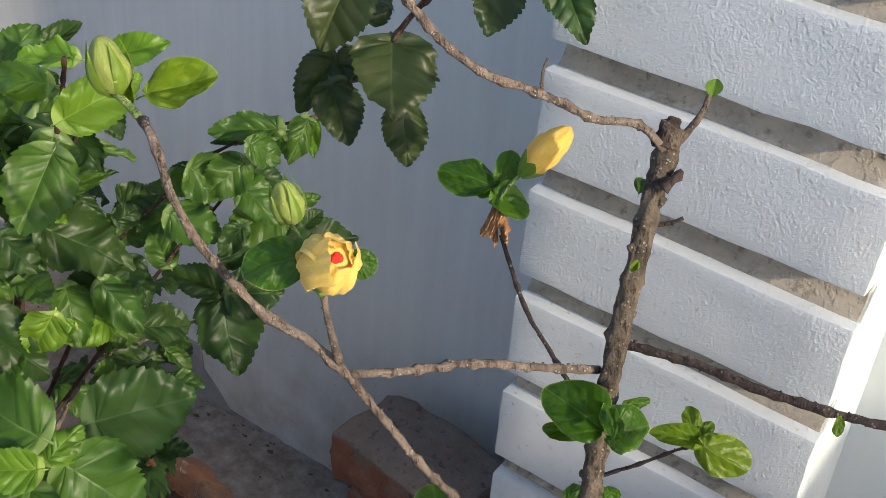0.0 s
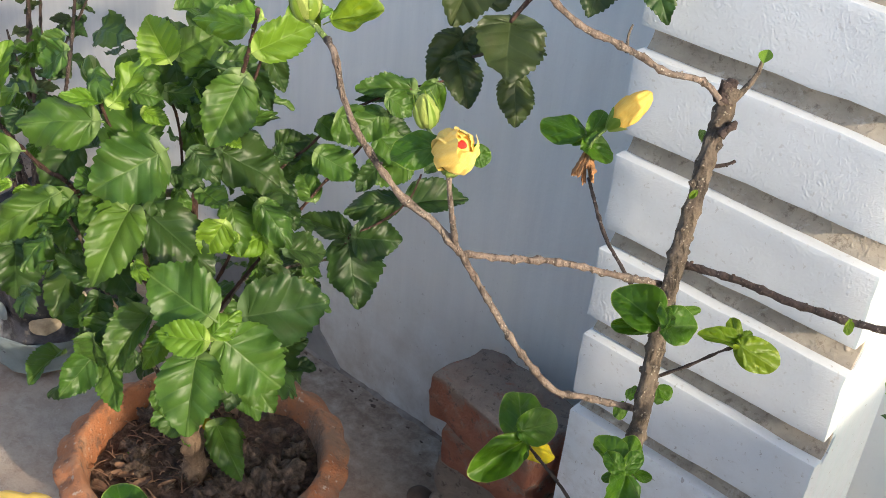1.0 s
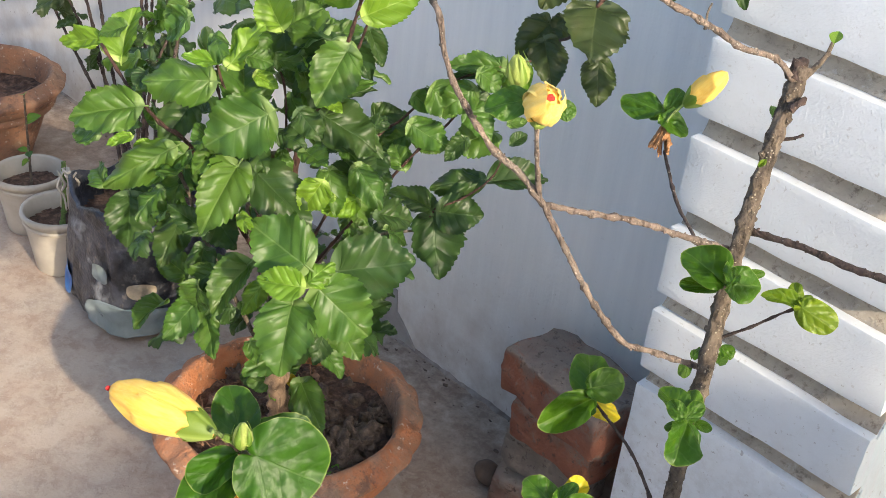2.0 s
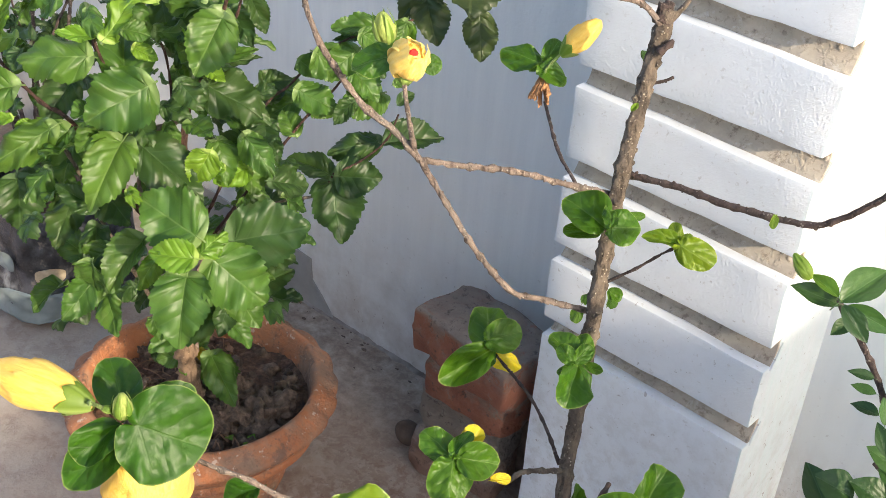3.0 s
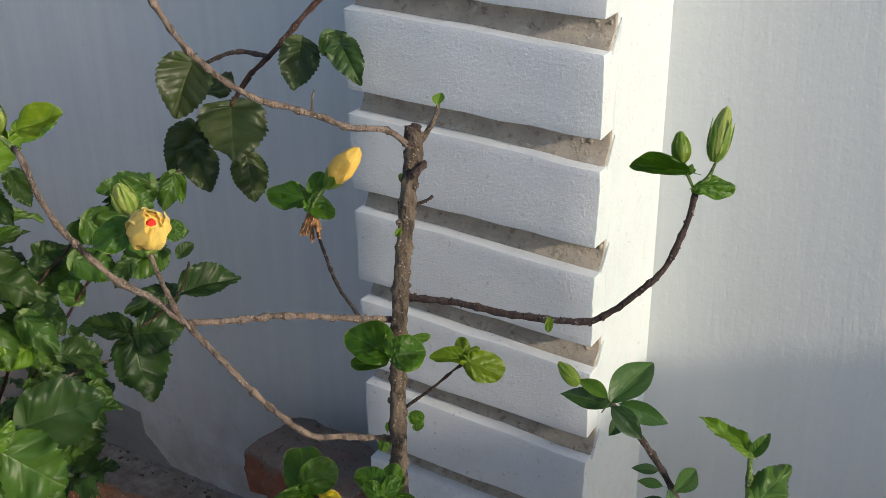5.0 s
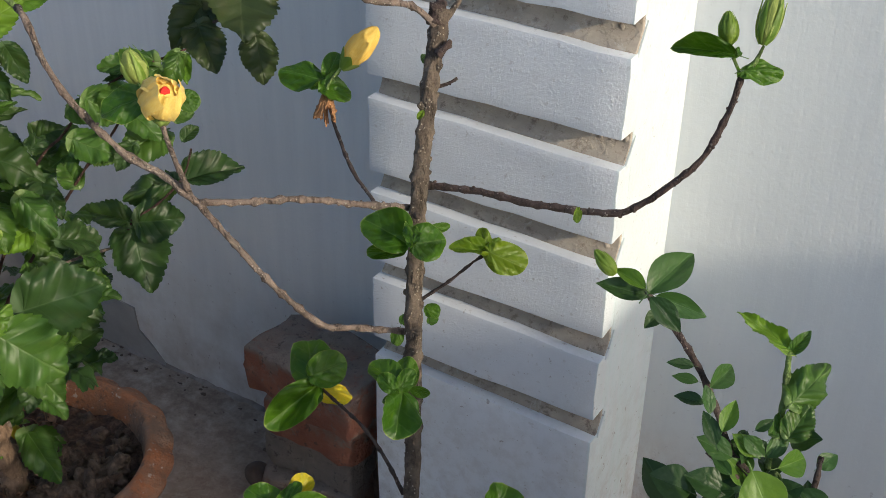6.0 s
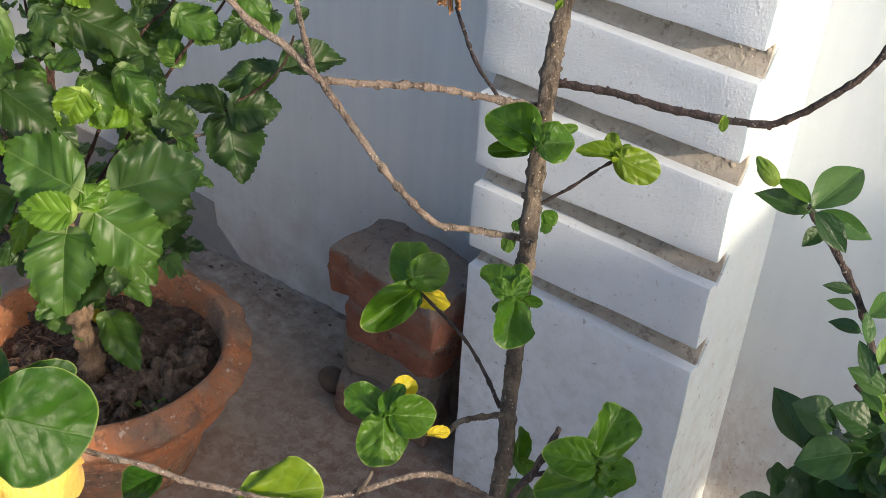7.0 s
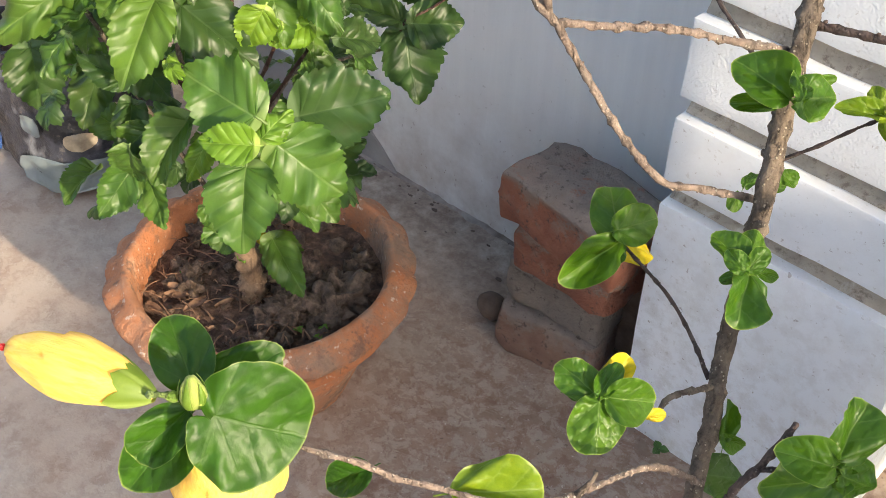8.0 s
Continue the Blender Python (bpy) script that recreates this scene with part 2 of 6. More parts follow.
def make_leaf(name, dark, light, vein, ribs=5.0, rough=0.38, rim=None, crinkle=1.0, blotch=0.25, palmate=False, rust=0.0, veins=1.0, toothed=False):
    """Leaf with a midrib along y and side ribs: evenly spaced ones, ones that fan out from the base, or those of the toothed blade."""
    n = Nodes(name)
    x, y, z = n.xyz()
    ax = n.math("ABSOLUTE", x)
    bendy = n.math("MULTIPLY_ADD", n.noise(6, 2), 0.10, -0.05)
    if toothed:
        side = n.math("MULTIPLY", n.add("ShaderNodeAttribute", {}, attribute_name="rib").outputs["Fac"], 2 * math.pi)
    else:
        side = n.math("MULTIPLY", n.math("ADD", n.math("SUBTRACT", y, n.math("MULTIPLY", ax, 0.85)), bendy), ribs * 2 * math.pi)
    wave = n.math("MULTIPLY_ADD", n.math("COSINE", side), 0.5, 0.5)
    rib = n.math("MULTIPLY", n.math("POWER", wave, 26.0), n.step(ax, 0.30, 0.48, 1.0, 0.3))
    mid = n.step(ax, 0.006, 0.02, 1, 0)
    if palmate:
        rib = n.math("MULTIPLY", rib, n.step(y, 0.30, 0.42))
        for a in (0.05, 0.75):
            off = n.math("ABSOLUTE", n.math("ADD", n.math("SUBTRACT", n.math("MULTIPLY", ax, math.sin(a)), n.math("MULTIPLY", y, math.cos(a))), n.math("MULTIPLY", bendy, 0.4)))
            rib = n.math("MAXIMUM", rib, n.math("MULTIPLY", n.step(off, 0.005, 0.020, 1, 0), n.step(ax, 0.40, 0.50, 1, 0.2)))
    lines = n.math("MAXIMUM", n.math("MULTIPLY", rib, 0.45 * veins), mid)
    rnd = n.random()
    dome = n.math("SUBTRACT", 1.0, n.math("POWER", wave, 2.0))
    patch = n.math("ADD", n.math("MULTIPLY", n.noise(2.6, 5, 0.62), 0.85), n.math("MULTIPLY", dome, 0.12))
    base = n.mix(n.step(patch, 0.28, 0.74), dark, light)
    base = n.mix(n.math("MULTIPLY", rnd, 0.45), base, tuple(v * 0.6 for v in dark))
    shade = n.math("MULTIPLY", n.math("FRACT", n.math("MULTIPLY", rnd, 7.31)), 0.3)
    base = n.mix(shade, base, tuple(v * w for v, w in zip(light, (1.5, 1.12, 0.8))))
    base = n.mix(n.step(n.noise(5, 4, 0.65), 0.56, 0.74, 0, blotch), base, tuple(v * w for v, w in zip(light, (1.6, 1.15, 0.6))))
    base = n.mix(n.step(n.noise(22, 5, 0.7), 0.52, 0.72, 0, 0.25), base, tuple(v * 0.75 for v in dark))
    if rust:
        base = n.mix(n.step(n.noise(2.0, 4, 0.6), 0.54, 0.74, 0, rust), base, (0.060, 0.042, 0.022))
    col = n.mix(n.math("MULTIPLY", lines, 0.42), base, vein)
    if rim:
        edge = n.add("ShaderNodeAttribute", {}, attribute_name="edge").outputs["Fac"]
        col = n.mix(n.step(edge, 0.975, 1.0, 0, 0.6), col, rim)
    col = n.mix(n.step(y, -0.02, 0.02, 1, 0), col, vein) if not palmate else col
    puff = n.noise(7.5, 0)
    h = n.math("ADD", n.math("MULTIPLY", dome, (0.3 if palmate else 0.5) * veins), n.math("ADD", n.math("MULTIPLY", n.noise(3.5, 0), 0.5 * crinkle), n.math("MULTIPLY", puff, 0.8 * crinkle)))
    h = n.math("ADD", h, n.math("MULTIPLY", n.noise(24, 3), 0.22))
    h = n.math("SUBTRACT", h, n.math("MULTIPLY", lines, 0.3))
    m = n.done(col, n.math("MULTIPLY_ADD", n.noise(14, 3), 0.14, rough - 0.06), h, 0.6, 0.0017 if palmate else 0.0013, Specular_IOR_Level=0.36)
    back = n.add("ShaderNodeBsdfTranslucent", {"Color": n.mix(0.5, col, tuple(min(1, v * w) for v, w in zip(light, (2.6, 2.4, 1.0))))})
    both = n.add("ShaderNodeMixShader", {0: 0.24})
    n.tree.links.new(n.bsdf.outputs[0], both.inputs[1]), n.tree.links.new(back.outputs[0], both.inputs[2])
    n.tree.links.new(both.outputs[0], n.tree.nodes["Material Output"].inputs[0])
    return m


def make_plain(name, a, b, scale=40, rough=0.6, strength=0.4, **more):
    n = Nodes(name)
    return n.done(n.ramp(n.noise(scale, 4, 0.6), [(0.3, a), (0.7, b)]), rough, n.noise(scale * 2.5, 3), strength, 0.002, **more)


def make_petal(name, a, b):
    n = Nodes(name)
    ridge = n.noise(12, 4, 0.6, n.stretch(3.2, 3.2, 0.45))
    col = n.ramp(ridge, [(0.3, a), (0.7, b)])
    fold = n.math("ADD", ridge, n.math("MULTIPLY", n.noise(9, 3, 0.6, n.stretch(1.5, 1.5, 0.8)), 0.7))
    m = n.done(col, 0.6, fold, 0.35, 0.003, Sheen_Weight=0.1)
    back = n.add("ShaderNodeBsdfTranslucent", {"Color": b})
    both = n.add("ShaderNodeMixShader", {0: 0.25})
    n.tree.links.new(n.bsdf.outputs[0], both.inputs[1]), n.tree.links.new(back.outputs[0], both.inputs[2])
    n.tree.links.new(both.outputs[0], n.tree.nodes["Material Output"].inputs[0])
    return m


def make_bag():
    n = Nodes("printed_plastic_sack")
    col = n.ramp(n.noise(11, 4, 0.6), [(0.42, (0.014, 0.015, 0.02)), (0.52, (0.055, 0.06, 0.08)), (0.60, (0.03, 0.032, 0.042)), (0.68, (0.22, 0.23, 0.25)), (0.74, (0.04, 0.042, 0.06))])
    col = n.mix(n.step(n.noise(70, 4), 0.6, 0.7, 0, 0.5), col, (0.22, 0.19, 0.16))
    return n.done(col, 0.38, n.noise(26, 5, 0.6), 0.8, 0.012)


M_PILLAR, M_WALL, M_GROOVE, M_FLOOR = make_pillar_paint(), make_wall_paint(), make_groove_cement(), make_floor()
# Darker copy of the clay: the back pot's shade is in its colour.
M_TERRA_SHADED = make_terracotta("shaded_terracotta", 0.55)
M_TERRA, M_SOIL = make_terracotta(), make_soil("damp_garden_soil", (0.030, 0.017, 0.012), (0.095, 0.053, 0.036), (0.23, 0.14, 0.095))
M_CLOD = make_soil("dry_soil_clod", (0.045, 0.030, 0.023), (0.125, 0.084, 0.060), (0.24, 0.165, 0.12))
M_BRICK = make_brick("old_red_brick", (0.24, 0.085, 0.050), (0.36, 0.145, 0.085), 0.9)
M_BRICK_DUSTY = make_brick("dusty_red_brick", (0.19, 0.108, 0.080), (0.28, 0.175, 0.135), 0.9)
M_BRICK_GREY = make_brick("mortar_covered_brick", (0.20, 0.165, 0.14), (0.29, 0.24, 0.20), 1.0)
M_BARK = make_bark("grey_brown_bark", (0.068, 0.050, 0.038), (0.185, 0.142, 0.105), (0.34, 0.29, 0.23))
M_BARK_PALE = make_bark("pale_brown_bark", (0.135, 0.097, 0.078), (0.275, 0.210, 0.170), (0.40, 0.35, 0.30))
M_BARK_DARK = make_bark("dark_brown_bark", (0.035, 0.022, 0.02), (0.105, 0.07, 0.06), (0.24, 0.20, 0.17))
M_BARK_TAN = make_bark("tan_bark", (0.15, 0.095, 0.06), (0.31, 0.205, 0.13), (0.30, 0.215, 0.145), 0.45)
M_STEM_RED = make_bark("reddish_young_stem", (0.042, 0.019, 0.016), (0.10, 0.045, 0.033), (0.16, 0.11, 0.08))
M_STEM_GREEN = make_bark("green_young_stem", (0.10, 0.17, 0.04), (0.19, 0.27, 0.07), (0.30, 0.36, 0.15))
LEAF = {
    ("serrate", "L"): make_leaf("young_serrate_leaf", (0.072, 0.170, 0.014), (0.150, 0.290, 0.028), (0.30, 0.41, 0.10), rough=0.42, crinkle=0.5, toothed=True),
    ("serrate", "M"): make_leaf("serrate_leaf", (0.030, 0.084, 0.014), (0.080, 0.172, 0.027), (0.16, 0.24, 0.08), rough=0.41, crinkle=0.5, rust=0.4, toothed=True),
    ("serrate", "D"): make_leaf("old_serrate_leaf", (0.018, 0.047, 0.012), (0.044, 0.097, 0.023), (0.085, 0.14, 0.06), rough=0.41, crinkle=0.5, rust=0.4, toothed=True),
    ("serrate", "Y"): make_leaf("yellowed_serrate_leaf", (0.45, 0.30, 0.02), (0.62, 0.45, 0.03), (0.5, 0.4, 0.06), rough=0.45, toothed=True),
    # Darker copy of the toothed leaf: the shade on it is in the colour.
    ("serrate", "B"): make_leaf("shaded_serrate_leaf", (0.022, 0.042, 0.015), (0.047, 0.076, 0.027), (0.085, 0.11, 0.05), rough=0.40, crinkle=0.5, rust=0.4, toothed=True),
    ("round", "L"): make_leaf("young_round_leaf", (0.052, 0.130, 0.006), (0.155, 0.250, 0.015), (0.24, 0.33, 0.08), 3.2, 0.38, (0.42, 0.47, 0.13), 1.5, 0.6, True),
    ("round", "M"): make_leaf("round_leaf", (0.011, 0.048, 0.003), (0.038, 0.122, 0.005), (0.07, 0.14, 0.03), 3.2, 0.46, (0.34, 0.41, 0.11), 1.5, 0.15, True),
    ("round", "G"): make_leaf("bright_round_leaf", (0.020, 0.076, 0.005), (0.072, 0.178, 0.010), (0.16, 0.25, 0.06), 3.2, 0.40, (0.40, 0.46, 0.12), 1.7, 0.45, True),
    # Darker copy of the round leaf with its shade in the colour.
    ("round", "D"): make_leaf("shaded_round_leaf", (0.02, 0.064, 0.012), (0.048, 0.115, 0.018), (0.09, 0.16, 0.05), 3.2, 0.36, (0.20, 0.28, 0.08), 1.5, 0.25, True),
    ("round", "Y"): make_leaf("yellowing_round_leaf", (0.30, 0.34, 0.015), (0.62, 0.48, 0.02), (0.50, 0.46, 0.05), 3.2, 0.40, (0.60, 0.48, 0.05), 1.4, 0.6, True),
    ("ellip", "L"): make_leaf("young_elliptic_leaf", (0.06, 0.15, 0.015), (0.13, 0.25, 0.03), (0.24, 0.36, 0.11), 5, 0.40, (0.38, 0.46, 0.2), veins=0.2),
    ("ellip", "M"): make_leaf("elliptic_leaf", (0.028, 0.080, 0.020), (0.055, 0.135, 0.032), (0.12, 0.20, 0.09), 5, 0.38, veins=0.2),
    ("ellip", "D"): make_leaf("dark_elliptic_leaf", (0.015, 0.047, 0.014), (0.033, 0.082, 0.022), (0.07, 0.12, 0.06), 5, 0.38, veins=0.2),
}
M_PETAL = make_petal("yellow_petal", (0.90, 0.55, 0.06), (0.96, 0.70, 0.18))
M_PETAL_PALE = make_petal("pale_yellow_petal", (0.86, 0.60, 0.10), (0.94, 0.74, 0.24))
M_PETAL_GREEN = make_petal("greenish_yellow_petal", (0.24, 0.32, 0.06), (0.40, 0.46, 0.11))
M_SEPAL = make_leaf("green_sepal", (0.075, 0.165, 0.015), (0.18, 0.29, 0.04), (0.30, 0.40, 0.10), 2, 0.5)
M_RED = make_plain("red_stigma", (0.65, 0.012, 0.01), (0.8, 0.03, 0.02), 200, 0.5)
M_DRY = make_plain("dry_brown_petal", (0.26, 0.115, 0.045), (0.48, 0.26, 0.12), 90, 0.8)
M_CUP = make_plain("dusty_white_plastic", (0.33, 0.295, 0.25), (0.45, 0.42, 0.37), 14, 0.5, 0.15)
M_GRIME = make_plain("grimy_mortar", (0.13, 0.095, 0.075), (0.36, 0.31, 0.275), 26, 0.9, 0.8)
M_GREY_PATCH = make_plain("plain_wall_grey", (0.24, 0.225, 0.215), (0.32, 0.30, 0.285), 18, 0.9, 0.5)
M_BAG = make_bag()
M_BAG_PALE = make_plain("pale_blue_print", (0.13, 0.165, 0.175), (0.23, 0.27, 0.28), 22, 0.45)
M_BAG_CREAM = make_plain("cream_print", (0.20, 0.16, 0.11), (0.42, 0.35, 0.25), 60, 0.5)
M_BAG_BLUE = make_plain("blue_plastic", (0.03, 0.12, 0.36), (0.05, 0.19, 0.50), 30, 0.45)
M_STONE = make_plain("brown_stone", (0.08, 0.052, 0.038), (0.16, 0.11, 0.08), 40, 0.9, 0.8)
M_STRAW = make_plain("dry_straw", (0.12, 0.062, 0.038), (0.30, 0.170, 0.10), 90, 0.9)


# ---- building helpers ----
def part(name, bm, material, parent, label="", smooth=True):
    """Links a bmesh as one mesh object under a thing or a part."""
    me = bpy.data.meshes.new(name)
    bm.to_mesh(me)
    bm.free()
    me.materials.append(material)
    if smooth:
        me.polygons.foreach_set("use_smooth", [True] * len(me.polygons))
    ob = new(name, me)
    ob.parent = parent
    if label:
        ob["label"] = label
    return ob


def thing(name, place, label, category, group="", kind=""):
    ob = new(name)
    ob.location = place
    ob.empty_display_size = 0.02
    return tagged(ob, label, category, group, kind)


def box_bm(x0, x1, y0, y1, z0, z1, bevel=0.0, cuts=0, rough=0.0, seed=0.0):
    bm = bmesh.new()
    bmesh.ops.create_cube(bm, size=1)
    for v in bm.verts:
        v.co = (x0 + (v.co.x + 0.5) * (x1 - x0), y0 + (v.co.y + 0.5) * (y1 - y0), z0 + (v.co.z + 0.5) * (z1 - z0))
    if bevel:
        bmesh.ops.bevel(bm, geom=bm.edges[:], offset=bevel, segments=2, affect="EDGES", profile=0.6)
    if cuts:
        bmesh.ops.subdivide_edges(bm, edges=[e for e in bm.edges if e.calc_length() > 0.03], cuts=cuts, use_grid_fill=True)
    if rough:
        for v in bm.verts:
            v.co += noise.noise_vector(v.co * 22 + Vector((seed, 0, 0))) * rough + noise.noise_vector(v.co * 70 + Vector((0, seed, 0))) * rough * 0.5
    return bm


def spline(points, step=0.012):
    """Points along a smooth curve through the given ones."""
    p = [Vector(q) for q in points]
    p = [p[0] * 2 - p[1]] + p + [p[-1] * 2 - p[-2]]
    out = []
    for i in range(1, len(p) - 2):
        n = max(2, int((p[i + 1] - p[i]).length / step))
        for j in range(n):
            t = j / n
            out.append(0.5 * (2 * p[i] + (p[i + 1] - p[i - 1]) * t + (2 * p[i - 1] - 5 * p[i] + 4 * p[i + 1] - p[i + 2]) * t * t + (3 * p[i] - p[i - 1] - 3 * p[i + 1] + p[i + 2]) * t ** 3))
    return out + [p[-2]]


def tube_bm(points, r0, r1, sides=8, knots=0.12, every=0.03, step=0.005, seed=0, bm=None):
    """A tapered, slightly knotted round stem along a smooth curve."""
    bm = bm or bmesh.new()
    line = spline(points, step)
    rings, run, rnd = [], 0.0, random.Random(seed)
    phase = rnd.uniform(0, 6)
    for i, p in enumerate(line):
        if i:
            run += (p - line[i - 1]).length
        d = (line[min(i + 1, len(line) - 1)] - line[max(i - 1, 0)]).normalized()
        u = d.cross(Vector((0.31, 0.87, 0.38))).normalized()
        w = d.cross(u)
        r = r0 + (r1 - r0) * i / max(1, len(line) - 1)
        k_here = knots if isinstance(knots, (int, float)) else knots[0] + (knots[1] - knots[0]) * i / max(1, len(line) - 1)
        swell = 1 + k_here * max(0.0, math.cos(run / every * 2 * math.pi + phase)) ** 6 * 1.8
        ring = []
        for k in range(sides):
            a = 2 * math.pi * k / sides
            q = u * math.cos(a) + w * math.sin(a)
            jag = 1 + k_here * (1.5 * noise.noise((p + q * r * 3) * 90 + Vector((seed, seed, 0))) + 1.1 * noise.noise((p + q * r) * 260 + Vector((0, seed, 0))))
            ring.append(bm.verts.new(p + q * r * swell * jag))
        rings.append(ring)
    for a, b in zip(rings, rings[1:]):
        for k in range(sides):
            bm.faces.new((a[k], a[(k + 1) % sides], b[(k + 1) % sides], b[k]))
    bm.faces.new(rings[-1]), bm.faces.new(rings[0][::-1])
    return bm


def lathe_bm(profile, sides=48, wave=None, cap=True):
    """A turned form; wave(angle, radius, z) gives a change of radius and height."""
    bm, rings = bmesh.new(), []
    for r, z in profile:
        ring = []
        for k in range(sides):
            a = 2 * math.pi * k / sides
            dr, dz = wave(a, r, z) if wave else (0, 0)
            ring.append(bm.verts.new(((r + dr) * math.cos(a), (r + dr) * math.sin(a), z + dz)))
        rings.append(ring)
    for a, b in zip(rings, rings[1:]):
        for k in range(sides):
            bm.faces.new((a[k], a[(k + 1) % sides], b[(k + 1) % sides], b[k]))
    if cap:
        bm.faces.new(rings[0][::-1]), bm.faces.new(rings[-1])
    return bm


def leaf_mesh(name, half, rows, teeth, fold, droop, wave, seed, lobe=0.5, stalk=0.16):
    """A leaf of length 1 along y from its base, with its stalk behind the base. half(s): half its width for width 1."""
    rnd = random.Random(seed)
    bm, cols, grid, edge = bmesh.new(), (-1, -0.62, -0.28, 0, 0.28, 0.62, 1), [], []
    tilt = rnd.uniform(-0.06, 0.06)
    for i in range(rows + 1):
        s = 0.35 * i / rows + 0.65 * (1 - math.cos(math.pi * i / rows)) / 2
        row = []
        for c in cols:
            h = half(s)
            saw = 1 + (teeth * (1 if i % 2 else -1) * (0.4 + s) * (0.75 + 0.9 * noise.noise(Vector((i * 1.7, c * 3, seed)))) if abs(c) == 1 and 0 < i < rows else 0)
            x = c * h * saw
            y = s + (0.022 if abs(c) == 1 and i % 2 else 0) * (teeth > 0.02) - 0.13 * abs(c) ** 1.5 * max(0, 0.5 - s) * 2 * lobe
            z = fold * abs(x) - droop * s * s - 0.35 * droop * c * c * h * 2
            z += wave * noise.noise(Vector((x * 3.0, y * 3.0, seed * 7.3))) * (0.4 + abs(c)) + wave * 0.45 * noise.noise(Vector((x * 7, y * 7, seed * 3.1))) * (0.3 + abs(c))
            z += wave * 0.3 * (math.sin(s * 15 + seed * 2.1 + (c > 0) * 1.7) * abs(c) ** 2)
            row.append(bm.verts.new((x + tilt * s * s, y, z)))
        grid.append(row)
    for a, b in zip(grid, grid[1:]):
        for k in range(len(cols) - 1):
            bm.faces.new((a[k], a[k + 1], b[k + 1], b[k]))
    bmesh.ops.remove_doubles(bm, verts=bm.verts, dist=0.0005)
    n_blade = len(bm.verts)
    tube_bm([(0, 0.02, -0.005), (0.0, -stalk * 0.5, -0.02), (0.01, -stalk, -0.05)], 0.016, 0.02, 5, 0, 1, 0.06, bm=bm)
    me = bpy.data.meshes.new(name)
    bm.to_mesh(me)
    bm.free()
    at = me.attributes.new("edge", "FLOAT", "POINT")
    for v in me.vertices:
        h = half(min(max(v.co.y, 0), 1))
        at.data[v.index].value = min(1.0, max(abs(v.co.x - tilt * v.co.y ** 2) / max(h, 0.02), v.co.y ** 6 if v.co.y > 0 else 0))
    me.polygons.foreach_set("use_smooth", [True] * len(me.polygons))
    return me


def toothed_mesh(name, fold, droop, wave, seed, ribs=6.5, stalk=0.16):
    """A toothed, quilted leaf of length 1 along y from its base; its rows of faces run along the side ribs, which fan out near the base."""
    rnd = random.Random(seed)
    bm, cols, edge, phase, grid = bmesh.new(), (0.0, 0.12, 0.34, 0.58, 0.80, 0.92, 1.0), [], [], []
    tilt, rows = rnd.uniform(-0.08, 0.08), 48
    for sign in (-1, 1):
        rowset, shift_rib = [], rnd.uniform(0, 0.5)
        for i in range(rows + 1):
            s = i / rows
            h = broad(s)
            start = max(0.0, s - 0.62 * h)
            tooth = (0.0, 0.42, 0.80, 1.0)[i % 4] * (0.8 + 0.7 * noise.noise(Vector((i // 4 * 1.7, sign * 3, seed)))) * min(1.0, s * 7) * (1 - s) ** 0.25
            lobe = 0.13 * max(0.0, 0.45 - s) * 2
            rib = s * ribs + shift_rib
            dome = abs(math.sin(math.pi * rib)) ** 0.75
            row = []
            for c in cols:
                out = max(0.0, c - 0.85) / 0.15
                x = sign * (c * h + 0.058 * tooth * out)
                y = start + (s - start) * c ** 0.9 - lobe * c ** 1.5 + 0.026 * tooth * out
                z = fold * abs(x) - droop * y * abs(y) - 0.5 * droop * x * x
                z += wave * noise.noise(Vector((x * 3.0, y * 3.0, seed * 7.3))) * (0.35 + c) + wave * 0.4 * noise.noise(Vector((x * 7, y * 7, seed * 3.1))) * (0.3 + c)
                z += wave * 0.35 * math.sin(s * 13 + seed * 2.1 + (sign > 0) * 1.7) * c ** 2
                z += 0.011 * dome * min(1.0, c * 3.5) * (1 - 0.75 * c ** 3) * min(1.0, h * 3)
                row.append(bm.verts.new((x + tilt * y * y, y, z)))
                edge.append(c)
                phase.append(rib)
            rowset.append(row)
        for p, q in zip(rowset, rowset[1:]):
            for k in range(len(cols) - 1):
                bm.faces.new((p[k], p[k + 1], q[k + 1], q[k]) if sign > 0 else (p[k], q[k], q[k + 1], p[k + 1]))
    tube_bm([(0, 0.02, -0.005), (0.0, -stalk * 0.5, -0.02), (0.01, -stalk, -0.05)], 0.016, 0.02, 5, 0, 1, 0.06, bm=bm)
    me = bpy.data.meshes.new(name)
    bm.to_mesh(me)
    bm.free()
    for title, values in (("edge", edge), ("rib", phase)):
        at = me.attributes.new(title, "FLOAT", "POINT")
        for i, v in enumerate(values):
            at.data[i].value = v
    me.polygons.foreach_set("use_smooth", [True] * len(me.polygons))
    return me


def broad(s):
    return 1.25 * s ** 0.52 * (1 - s) ** 0.90 if 0 < s < 1 else 0.0


